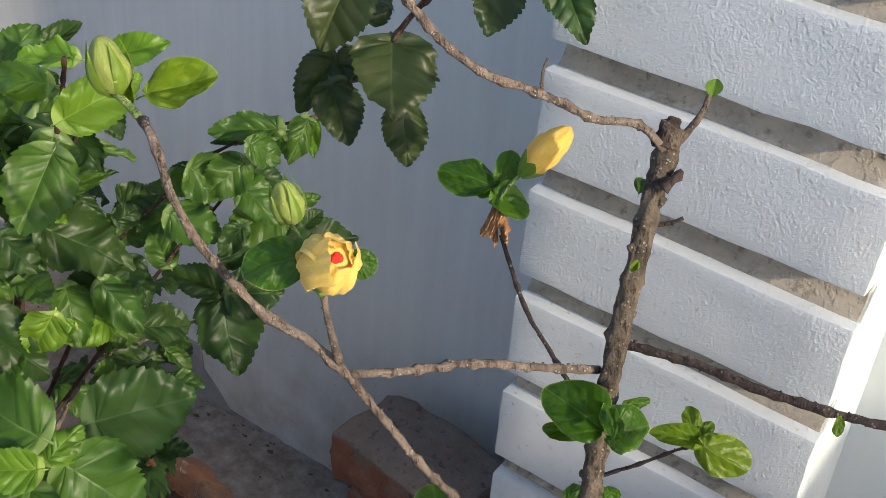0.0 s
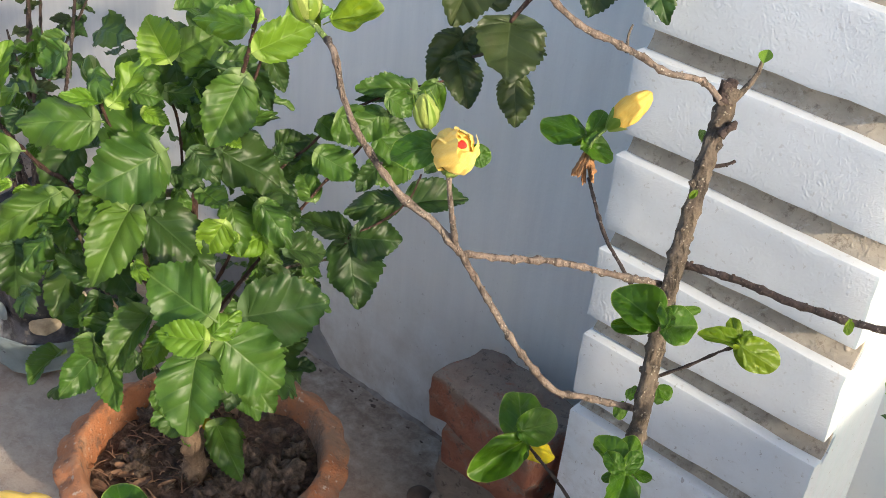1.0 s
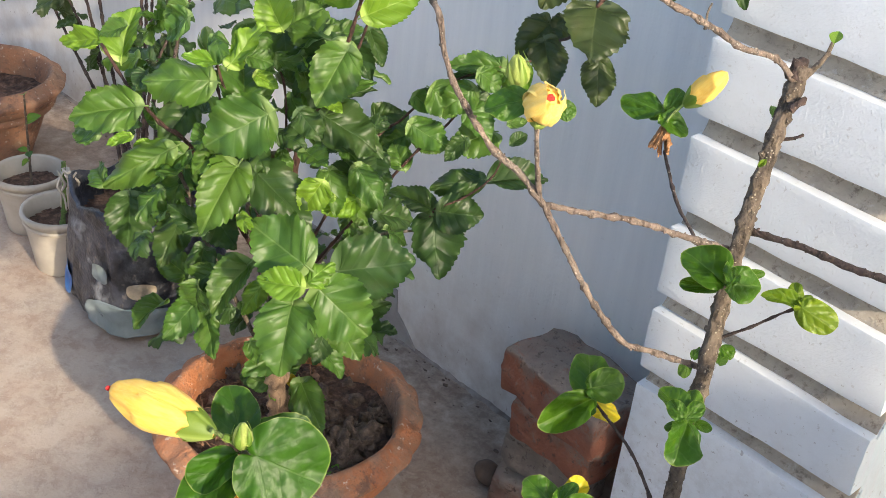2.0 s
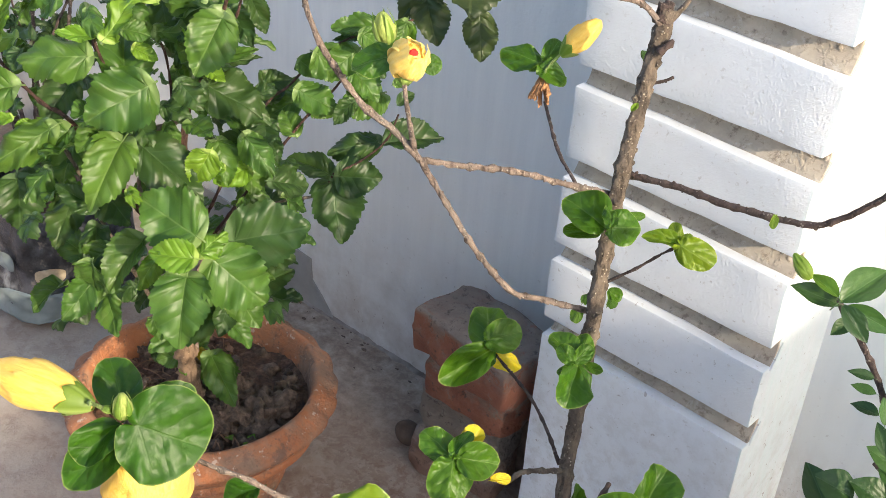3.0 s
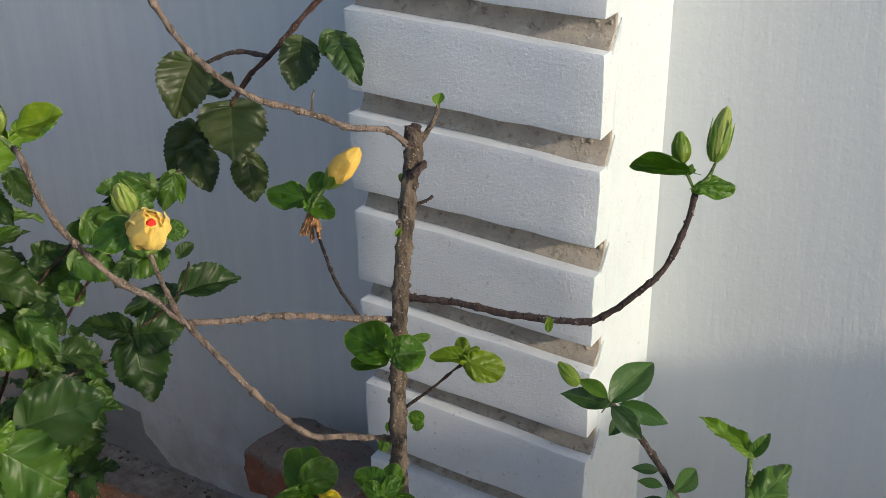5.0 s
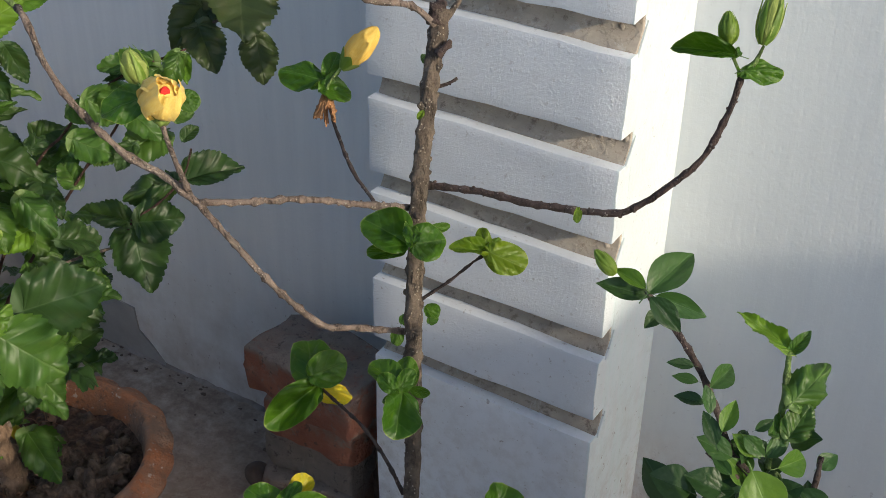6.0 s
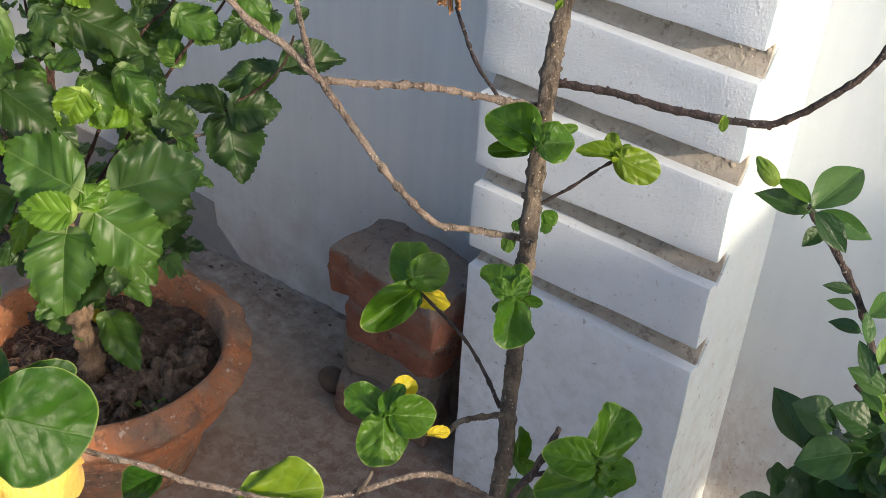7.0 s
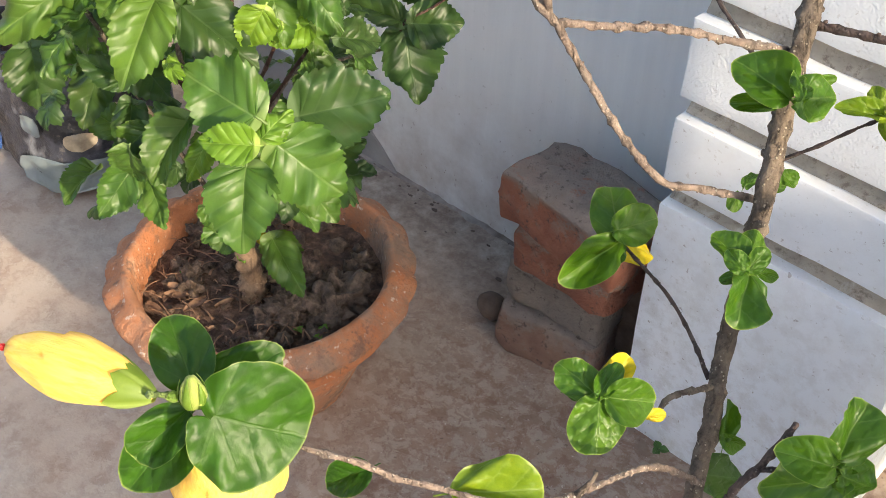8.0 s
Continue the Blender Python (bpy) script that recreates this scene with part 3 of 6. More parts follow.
def round_mesh(name, fold, droop, wave, seed, lobe, stalk=0.2):
    """A round leaf with its stalk at a notch between two lobes behind it; length 1 from the stalk to the tip."""
    rnd = random.Random(seed)
    bm, spokes, rings = bmesh.new(), 56, (0.0, 0.16, 0.34, 0.52, 0.70, 0.84, 0.94, 1.0)
    low, mid_y, radius = -lobe, (1 - lobe) / 2, (1 + lobe) / 2
    tilt, grid, edge = rnd.uniform(-0.1, 0.1), [], []
    for k in range(spokes + 1):
        a = -math.pi / 2 + 0.06 + (2 * math.pi - 0.12) * k / spokes
        dx, dy = math.cos(a), math.sin(a)
        reach = mid_y * dy + math.sqrt(max(0.0, radius ** 2 - (mid_y * dx) ** 2))
        notch = min(1.0, abs(((a + math.pi / 2 + math.pi) % (2 * math.pi)) - math.pi) / 0.55)
        reach *= 0.12 + 0.88 * (notch * notch * (3 - 2 * notch)) ** 0.6 if lobe > 0.02 else 1.0
        reach *= 1 + 0.05 * noise.noise(Vector((dx * 2, dy * 2, seed * 5.0))) + 0.02 * noise.noise(Vector((dx * 6, dy * 6, seed)))
        row = []
        for r in rings:
            x, y = dx * reach * r, dy * reach * r
            z = fold * abs(x) - droop * y * abs(y) - 0.4 * droop * x * x
            q = r * r
            z += wave * q * (math.sin(a * 3 + seed * 1.7) * 0.45 + math.sin(a * 5 + seed * 3.1) * 0.30 + 0.7 * noise.noise(Vector((dx * 2.4, dy * 2.4, seed * 7.3))))
            z += wave * 0.35 * noise.noise(Vector((x * 6, y * 6, seed * 3.1))) + 0.055 * noise.noise(Vector((x * 7.5, y * 8.5, seed * 1.3))) * min(1.0, r * 2)
            z += 0.05 * q * q * math.sin(a * 9 + seed * 2.3) * (0.5 + noise.noise(Vector((dx * 1.5, dy * 1.5, seed * 2.0))))
            z += (0.05 if k < spokes / 2 else -0.02) * (1 - notch) * q
            row.append(bm.verts.new((x + tilt * y * y, y, z)))
            edge.append(r)
        grid.append(row)
    for p, q in zip(grid, grid[1:]):
        for j in range(len(rings) - 1):
            bm.faces.new((p[j], p[j + 1], q[j + 1], q[j]))
    tube_bm([(0, 0.02, -0.012), (0.0, -stalk * 0.5, -0.05), (0.01, -stalk, -0.12)], 0.016, 0.02, 5, 0, 1, 0.06, bm=bm)
    me = bpy.data.meshes.new(name)
    bm.to_mesh(me)
    bm.free()
    at = me.attributes.new("edge", "FLOAT", "POINT")
    for i, r in enumerate(edge):
        at.data[i].value = r
    me.polygons.foreach_set("use_smooth", [True] * len(me.polygons))
    return me


def ellip(s):
    return 0.52 * math.sin(math.pi * s ** 0.85) ** 0.9 if 0 < s < 1 else 0.0


SHAPES = {
    "serrate": [toothed_mesh("serrate_leaf", f, d, w * 1.35, i) for i, (f, d, w) in enumerate([(0.32, 0.14, 0.10), (0.12, 0.30, 0.13), (0.48, 0.18, 0.09), (-0.10, 0.34, 0.13), (0.25, -0.06, 0.12), (0.15, 0.20, 0.15), (0.40, 0.32, 0.10)])],
    "round": [round_mesh("round_leaf", f, d, w, i + 10, lo) for i, (f, d, w, lo) in enumerate([(0.30, 0.24, 0.24, 0.16), (0.55, 0.30, 0.24, 0.04), (0.05, 0.40, 0.26, 0.10), (0.70, 0.05, 0.22, 0.02), (-0.25, 0.22, 0.24, 0.18), (0.10, 0.12, 0.13, 0.27)])],
    "ellip": [leaf_mesh("elliptic_leaf", ellip, 14, 0.0, f, d, w, i + 20, 0.0) for i, (f, d, w) in enumerate([(0.35, 0.12, 0.03), (0.55, 0.20, 0.03), (0.2, 0.06, 0.04)])],
}
TINTED = {}
leaf_count = [0]


def leaf(plant, shape, tone, base, tip, width, facing, form=-1):
    """One leaf of a plant, from its base to its tip, with its upper side towards facing."""
    leaf_count[0] += 1
    pick = form if form >= 0 else leaf_count[0] * 8 % min(7 if shape == "serrate" else 5, len(SHAPES[shape]))
    key = (shape, tone, pick)
    if key not in TINTED:
        TINTED[key] = SHAPES[shape][pick].copy()
        TINTED[key].materials.append(LEAF[shape, tone])
    b, t = Vector(base), Vector(tip)
    y = (t - b)
    length = y.length
    y.normalize()
    z = Vector(facing)
    z = (z - y * z.dot(y)).normalized()
    x = y.cross(z)
    m = Matrix((x, y, z)).transposed().to_4x4()
    ob = new("leaf", TINTED[key])
    ob.parent = plant
    flip = -1 if leaf_count[0] % 2 else 1
    ob.matrix_local = Matrix.Translation(b - plant.location) @ m @ Matrix.Diagonal((length * width * flip, length, length, 1))
    return ob


def stem(plant, points, r0, r1, material, name="branch", sides=8, knots=0.20, every=0.024, scars=0.0):
    """A branch of a plant; scars: the distance between the small leaf scars on it, in metres."""
    seed = len(bpy.data.objects)
    place = [Vector(p) - plant.location for p in points]
    bm = tube_bm(place, r0, r1, sides, knots, every, seed=seed)
    if scars:
        rnd, line = random.Random(seed), spline(place, scars)
        for i, p in enumerate(line[1:-1], 1):
            r = r0 + (r1 - r0) * i / len(line)
            d = (line[i + 1] - line[i - 1]).normalized()
            side = d.cross(Vector((rnd.uniform(-1, 1), rnd.uniform(-1, 1), rnd.uniform(-1, 1)))).normalized()
            size = r * (rnd.uniform(0.26, 0.58) if r < 0.008 else rnd.choice((0.16, 0.2, 0.24, 0.5)))
            made = bmesh.ops.create_icosphere(bm, subdivisions=2, radius=size, matrix=Matrix.Translation(p + side * r * 0.92 + d * rnd.uniform(-0.4, 0.4) * scars))["verts"]
            for v in made:
                v.co += noise.noise_vector(v.co * 300) * size * 0.5
    return part(name, bm, material, plant)


def aim(ob, plant, base, tip, length=1.0):
    """Stands a part that was built along z from its base to its tip."""
    b, t = Vector(base), Vector(tip)
    d = t - b
    s = d.length / length
    ob.matrix_local = Matrix.Translation(b - plant.location) @ d.to_track_quat("Z", "Y").to_matrix().to_4x4() @ Matrix.Diagonal((s, s, s, 1))
    return ob


def bud_bm(fat, twist, ridges=5, deep=0.10, blunt=0.75, sides=30, rows=22, seed=0):
    """A closed, twisted bud of length 1 along z."""
    bm, rings = bmesh.new(), []
    for i in range(rows + 1):
        s = i / rows
        r = fat * (math.sin(math.pi * min(1.0, 0.025 + 0.915 * s) ** blunt) ** 0.72 if s < 1 else 0.12)
        ring = []
        for k in range(sides):
            a = 2 * math.pi * k / sides
            saw = ((a * ridges / (2 * math.pi) + twist * s) % 1.0)
            rr = r * (1 + deep * (saw - 0.5) + 0.14 * noise.noise(Vector((math.cos(a) * 2, math.sin(a) * 2, s * 4 + seed))) + 0.06 * noise.noise(Vector((math.cos(a) * 7, math.sin(a) * 7, s * 3 + seed))))
            ring.append(bm.verts.new((rr * math.cos(a), rr * math.sin(a), s + 0.02 * noise.noise(Vector((a, s * 6, seed))))))
        rings.append(ring)
    for a, b in zip(rings, rings[1:]):
        for k in range(sides):
            bm.faces.new((a[k], a[(k + 1) % sides], b[(k + 1) % sides], b[k]))
    bm.faces.new(rings[0][::-1]), bm.faces.new(rings[-1])
    return bm


def sepals_bm(fat, length, count=5, spread=0.15, seed=0, narrow=1.12, blunt=0.75):
    """Pointed sepals that clasp the foot of a bud of length 1."""
    bm = bmesh.new()
    rnd = random.Random(seed)
    for k in range(count):
        a0, tall = 2 * math.pi * k / count, length * rnd.uniform(0.85, 1.1)
        rows = []
        for i in range(8):
            s = i / 7
            w = (math.pi / count) * narrow * (1 - s ** (3.0 if length < 0.5 else 1.8)) + 0.01
            r = fat * 1.04 * math.sin(math.pi * min(1.0, 0.025 + 0.915 * max(0, s * tall)) ** blunt) ** 0.72 + 0.03 * fat + spread * fat * s ** 4
            rows.append([bm.verts.new((r * (1 + 0.06 * (1 - abs(c))) * math.cos(a0 + c * w), r * (1 + 0.06 * (1 - abs(c))) * math.sin(a0 + c * w), s * tall - 0.02 * (1 - s))) for c in (-1, -0.5, 0, 0.5, 1)])
        for p, q in zip(rows, rows[1:]):
            for c in range(4):
                bm.faces.new((p[c], p[c + 1], q[c + 1], q[c]))
    return bm


def flower_bud(plant, base, tip, fat=0.2, colour=None, calyx=0.4, red=False, twist=0.5, seed=0, spread=0.06, narrow=1.12, blunt=0.75):
    """A bud with its calyx and, where it shows, the red stigma at its tip."""
    bud = aim(part("flower_bud", bud_bm(fat, twist, deep=0.26, blunt=blunt, seed=seed), colour or M_PETAL, plant), plant, base, tip)
    part("calyx", sepals_bm(fat * 1.03, calyx, spread=spread, seed=seed, narrow=narrow, blunt=blunt), M_SEPAL, bud, "green pointed calyx")
    if red:
        bm = bmesh.new()
        for dx, dy in ((0, 0), (0.02, 0.01), (-0.015, 0.02), (0.0, -0.022), (-0.02, -0.01)):
            bmesh.ops.create_icosphere(bm, subdivisions=2, radius=0.024, matrix=Matrix.Translation((dx * 1.3, dy * 1.3, 0.99 + dx)))
        part("stigma", bm, M_RED, bud, "red stigma")
    return bud


def wrapped_petal_bm(turn, wide, top, lift, flap, seed):
    """One broad crumpled petal of a half-open flower: a wrap round a ball of radius 0.5 over the origin, with a free upper edge."""
    bm, rows = bmesh.new(), []
    for i in range(25):
        s = i / 24
        polar = math.pi * 0.97 + (top - math.pi * 0.97) * s
        row = []
        for j in range(23):
            c = j / 11 - 1
            a = turn + c * wide / max(0.42, math.sin(polar)) * (1 - 0.25 * s ** 6)
            pol = polar + (0.22 * c * c + 0.14 * noise.noise(Vector((c * 3.0, seed, 0)))) * s
            r = 0.445 + 0.070 * c + 0.070 * noise.noise(Vector((c * 2.2, s * 3.2, seed))) + 0.030 * noise.noise(Vector((c * 6, s * 4, seed)))
            r += 0.016 * s * math.sin(c * 14 + 3 * noise.noise(Vector((c * 2, s * 3, seed + 9)))) + lift * max(0.0, s - 0.62) ** 1.3 * (1 + 0.8 * c)
            r += 0.07 * max(0.0, s - 0.88) / 0.12 * (0.6 + 0.9 * noise.noise(Vector((c * 4, 5, seed))))
            up = flap * max(0.0, s - 0.6) ** 1.1 * (1 - 0.7 * c * c)
            row.append(bm.verts.new((r * math.sin(pol) * math.cos(a), r * math.sin(pol) * math.sin(a), 0.5 + r * math.cos(pol) + up)))
        rows.append(row)
    for p, q in zip(rows, rows[1:]):
        for j in range(22):
            bm.faces.new((p[j], p[j + 1], q[j + 1], q[j]))
    return bm


def opening_flower(plant, base, tip, foot):
    """A yellow flower that begins to open, with the red throat showing between its petals; foot: the top of its stalk."""
    core = bmesh.new()
    bmesh.ops.create_icosphere(core, subdivisions=3, radius=0.41, matrix=Matrix.Translation((0, 0, 0.5)))
    flower = aim(part("opening_flower", core, M_PETAL_PALE, plant, "half-open yellow flower with a red throat"), plant, base, tip)
    for k, (top, lift, flap) in enumerate(((0.40, 0.04, 0.1), (0.32, 0.02, 0.0), (0.50, 0.12, 0.75), (0.36, 0.02, 0.15), (0.52, 0.12, 0.1))):
        part("petal", wrapped_petal_bm(k * 1.2566 + 0.4, 0.86, top, lift, flap, k * 3.7 + 1), M_PETAL_PALE, flower)
    bm = bmesh.new()
    bmesh.ops.create_icosphere(bm, subdivisions=3, radius=0.095)
    for v in bm.verts:
        v.co = Vector((v.co.x * 1.15, v.co.y * 0.9, 0.90 + v.co.z * 0.7)) + noise.noise_vector(v.co * 24) * 0.03
    part("throat", bm, M_RED, flower, "red throat")
    stalk = lathe_bm([(0.002, -0.001), (0.0038, 0.0), (0.0058, 0.003), (0.0070, 0.006), (0.0062, 0.0085), (0.004, 0.009)], 20, lambda a, r, z: (0.0010 * math.sin(5 * a), 0.002 * math.sin(5 * a) * (z > 0.006)))
    calyx = part("calyx", stalk, M_SEPAL, plant, "green calyx under the half-open flower")
    middle = (Vector(base) + Vector(tip)) / 2
    calyx.matrix_local = Matrix.Translation(Vector(foot) - plant.location) @ (middle - Vector(foot)).to_track_quat("Z", "Y").to_matrix().to_4x4()
    return flower


def dry_flower(plant, base, tip):
    """A withered, crumpled brown flower with torn petal ends that hangs under the fresh leaves."""
    bm = bmesh.new()
    for k in range(9):
        rows, tall = [], 0.85 + 0.35 * noise.noise(Vector((k * 2.3, 0, 5)))
        for i in range(13):
            s = i / 12
            r = 0.10 + 0.20 * s ** 0.7 + 0.10 * noise.noise(Vector((k * 3.0, s * 3, 1)))
            row = []
            for j in range(11):
                c = j / 5 - 1
                a = k * 0.70 + c * 0.42 * (1 - 0.3 * s) + 0.6 * s
                rr = r * (1 + 0.16 * math.cos(c * 9 + k)) + 0.06 * noise.noise(Vector((c * 3 + k, s * 6, 2))) + 0.03 * noise.noise(Vector((c * 9 + k, s * 12, 7)))
                torn = 0.16 * s * s * noise.noise(Vector((c * 6, k * 1.9, 3)))
                row.append(bm.verts.new((rr * math.cos(a), rr * math.sin(a), s * (tall - 0.10 * abs(c)) + torn)))
            rows.append(row)
        for p, q in zip(rows, rows[1:]):
            for j in range(10):
                bm.faces.new((p[j], p[j + 1], q[j + 1], q[j]))
    return aim(part("withered_flower", bm, M_DRY, plant, "withered brown flower"), plant, base, tip)


# ---- structure ----
def grid_sheet(size, cells):
    bm = bmesh.new()
    bmesh.ops.create_grid(bm, x_segments=cells, y_segments=cells, size=size)
    return bm


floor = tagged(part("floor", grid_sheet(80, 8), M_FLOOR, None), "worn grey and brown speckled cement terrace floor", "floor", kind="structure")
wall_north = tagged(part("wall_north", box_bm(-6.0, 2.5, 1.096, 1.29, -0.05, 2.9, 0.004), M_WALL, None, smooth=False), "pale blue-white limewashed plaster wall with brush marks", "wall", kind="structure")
# Unseen east wall pieces, sized to cast the shadow edges and low sun patch.
wall_east = tagged(part("wall_east", box_bm(2.5, 2.62, 0.0, 0.58, -0.05, 1.495, 0.006), M_WALL, None, smooth=False), "unseen low plaster parapet with an opening, added to shape sunlight", "wall", kind="structure")
# Unseen wall, added behind the camera to dim the light low down.
wall_south = tagged(part("wall_south", box_bm(-6.0, 2.49, -1.72, -1.60, -0.05, 1.45, 0.006), M_WALL, None, smooth=False), "unseen plain plaster wall added to block low sky light", "wall", kind="structure")
part("parapet", box_bm(2.5, 2.62, -0.95, -0.002, -0.05, 1.355, 0.006), M_WALL, wall_east, smooth=False)
part("lintel", box_bm(2.5, 2.62, 0.582, 1.094, 1.05, 1.495, 0.006), M_WALL, wall_east, smooth=False)

PX0, PX1, PY0, PY1, GROOVE = -0.325, -0.021, 0.924, 0.954, 0.028
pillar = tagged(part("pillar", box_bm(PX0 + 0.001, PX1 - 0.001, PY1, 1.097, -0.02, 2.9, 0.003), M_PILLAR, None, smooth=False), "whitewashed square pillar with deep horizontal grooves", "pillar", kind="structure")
BLOCK_TOPS = [0.374, 0.490, 0.610, 0.729, 0.848] + [0.967 + 0.119 * k for k in range(16)]
low = -0.02
for k, top in enumerate(BLOCK_TOPS):
    block = box_bm(PX0, PX1, PY0, PY1 + 0.001, low, top, 0.0022, 7, 0.0017, k * 3.1)
    for v in block.verts:
        if v.co.z > top - 0.012 and k < len(BLOCK_TOPS) - 1:
            v.co.z -= 0.0055 * max(0.0, (v.co.x - PX0) / (PX1 - PX0)) ** 1.5
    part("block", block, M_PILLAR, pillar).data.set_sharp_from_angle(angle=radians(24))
    if k < len(BLOCK_TOPS) - 1:
        bed = box_bm(PX0 + 0.003, PX1 - 0.002, PY1 - 0.004, PY1 + 0.001, top - 0.010, top + GROOVE + 0.002, 0.001, 7, 0.0014, k + 40.0)
        for v in bed.verts:
            if v.co.y < PY1:
                v.co.y -= 0.011 * max(0.0, min(1.0, (top + 0.015 - v.co.z) / 0.016)) ** 1.7
        part("groove_bed", bed, M_GROOVE, pillar)
        bm = bmesh.new()
        for j in range(12):
            size = 0.0028 + 0.003 * abs(noise.noise(Vector((k * 3.3, j * 1.9, 0))))
            spot = (PX1 - 0.004 - 0.005 * j * (0.7 + noise.noise(Vector((j * 2.1, k * 1.3, 4)))), PY1 - 0.002, top + GROOVE * (0.15 + 0.17 * (j * 3 % 5)))
            for v in bmesh.ops.create_icosphere(bm, subdivisions=2, radius=size, matrix=Matrix.Translation(spot))["verts"]:
                v.co += noise.noise_vector(v.co * 130 + Vector((k, 0, 0))) * size * 0.7
                v.co.x = min(v.co.x, PX1 + 0.002)
        part("mortar_lump", bm, M_GROOVE, pillar)
        bm = box_bm(PX1 - 0.010, PX1 + 0.0015, PY1 - 0.014, PY1 + 0.006, top - 0.010, top + GROOVE * 0.75, 0.0015, 4, 0.0022, k * 1.7 + 9)
        for v in bm.verts:
            rise = max(0.0, (v.co.z - top + 0.004) / GROOVE)
            v.co.y += (PY1 + 0.004 - v.co.y) * min(1.0, rise * 1.2)
            v.co.x += (PX1 - v.co.x) * min(0.8, rise)
        part("plaster_lip", bm, M_PILLAR, pillar)
    low = top + GROOVE


# crumbled mortar and dirt along the foot of the wall
bm, rnd = bmesh.new(), random.Random(17)
for k in range(420):
    x = rnd.uniform(-2.6, 0.5)
    s = rnd.uniform(0.0007, 0.0028) * (1.5 if rnd.random() < 0.1 else 1)
    m = Matrix.Translation((x, 1.094 - abs(rnd.gauss(0, 0.028)), s * 0.2)) @ Matrix.Diagonal((rnd.uniform(0.8, 2.0), 1, 0.6, 1))
    for v in bmesh.ops.create_icosphere(bm, subdivisions=1, radius=s, matrix=m)["verts"]:
        v.co += noise.noise_vector(v.co * 120) * s * 0.6
tagged(part("dirt", bm, M_STONE, None, smooth=False), "crumbled mortar and dirt along the wall foot", "dirt", kind="stuff")
bm, rows = bmesh.new(), []
for i in range(0, 301):
    x = -2.8 + i * 0.0115
    w = 0.007 + 0.008 * noise.noise(Vector((x * 9, 0, 0))) + 0.006 * noise.noise(Vector((x * 40, 3, 0)))
    t = 0.006 + 0.006 * noise.noise(Vector((x * 12, 7, 0))) + 0.004 * noise.noise(Vector((x * 50, 9, 0)))
    rows.append([bm.verts.new(q) for q in ((x, 1.097, max(0.003, t)), (x, 1.096 - max(0.002, w) * 0.35, max(0.002, t) * 0.45), (x, 1.096 - max(0.004, w), -0.001))])
for p0, p1 in zip(rows, rows[1:]):
    bm.faces.new((p0[0], p0[1], p1[1], p1[0])), bm.faces.new((p0[1], p0[2], p1[2], p1[1]))
tagged(part("baseboard", bm, M_GRIME, None), "rough grey mortar fillet where wall meets floor", "mortar fillet", kind="structure")


# darker grey, sharp-edged patch at the foot of the wall
bm = bmesh.new()
edge = [(-1.45, 0.0), (-0.900, 0.0), (-0.934, 0.036), (-0.960, 0.058), (-0.964, 0.103), (-1.025, 0.108), (-1.12, 0.118), (-1.45, 0.125)]
front, back = [bm.verts.new((x, 1.0925, z)) for x, z in edge], [bm.verts.new((x, 1.097, z)) for x, z in edge]
bm.faces.new(front)
for k in range(len(edge)):
    bm.faces.new((front[k - 1], back[k - 1], back[k], front[k]))
bmesh.ops.recalc_face_normals(bm, faces=bm.faces)
part("cement_patch", bm, M_GREY_PATCH, wall_north, "darker grey patch with sharp edges", smooth=False)


# ---- bricks and stone beside the pillar ----
def brick(place, turn, material, label, seed, size=(0.225, 0.108, 0.072)):
    lx, ly, lz = size
    bm = box_bm(-lx / 2, lx / 2, -ly / 2, ly / 2, -lz / 2, lz / 2, 0.005, 7, 0.0056, seed)
    rnd = random.Random(int(seed))
    for k in range(11):
        c = Vector((rnd.choice((-1, 1)) * lx / 2 * rnd.choice((1, rnd.random())), rnd.choice((-1, 1)) * ly / 2, rnd.choice((-1, 1)) * lz / 2))
        size = rnd.uniform(0.007, 0.019)
        for v in bm.verts:
            d = (v.co - c).length
            if d < size:
                v.co -= c.normalized() * (size - d) * rnd.uniform(0.35, 0.6)
    ob = tagged(part("brick", bm, material, None), label, "brick", "stacked bricks")
    ob.matrix_world = pose(*place, rz=turn)
    return ob


def laid(x, y, layer, turn, lx, ly, material, label, seed):
    """Lays a brick of the stack by its near corner beside the pot."""
    a = radians(turn)
    place = (x + (lx * math.cos(a) - ly * math.sin(a)) / 2, y + (lx * math.sin(a) + ly * math.cos(a)) / 2, 0.037 + 0.074 * layer)
    return brick(place, turn, material, label, seed, (lx, ly, 0.0735))


laid(-0.553, 0.925, 3, -7.5, 0.198, 0.117, M_BRICK, "old red brick with dried mortar on top", 1.0)
laid(-0.526, 0.930, 2, -2.0, 0.156, 0.092, M_BRICK, "chipped old red brick in the stack", 6.0)
laid(-0.539, 0.938, 1, 3.0, 0.152, 0.088, M_BRICK_GREY, "old brick grey with dried mortar", 11.0)
laid(-0.532, 0.911, 0, 11.0, 0.150, 0.092, M_BRICK_DUSTY, "dusty old red brick resting on the floor", 16.0)
# Added dark block that fills the gap with the look of deep shade.
brick((-0.392, 1.052, 0.110), 4.0, M_STONE, "dark block added to stand in for shade behind the stack", 23.0, (0.075, 0.076, 0.220))
bm = bmesh.new()
bmesh.ops.create_icosphere(bm, subdivisions=3, radius=0.024)
for v in bm.verts:
    v.co = Vector((v.co.x, v.co.y * 0.8, v.co.z * 0.8)) * (1 + 0.25 * noise.noise(v.co * 40))
stone = tagged(part("stone", bm, M_STONE, None), "small rounded brown stone beside the bricks", "stone")
stone.location = (-0.575, 0.955, 0.017)


# ---- large pot with its bush ----
POT = (-0.722, 0.665, 0.0)


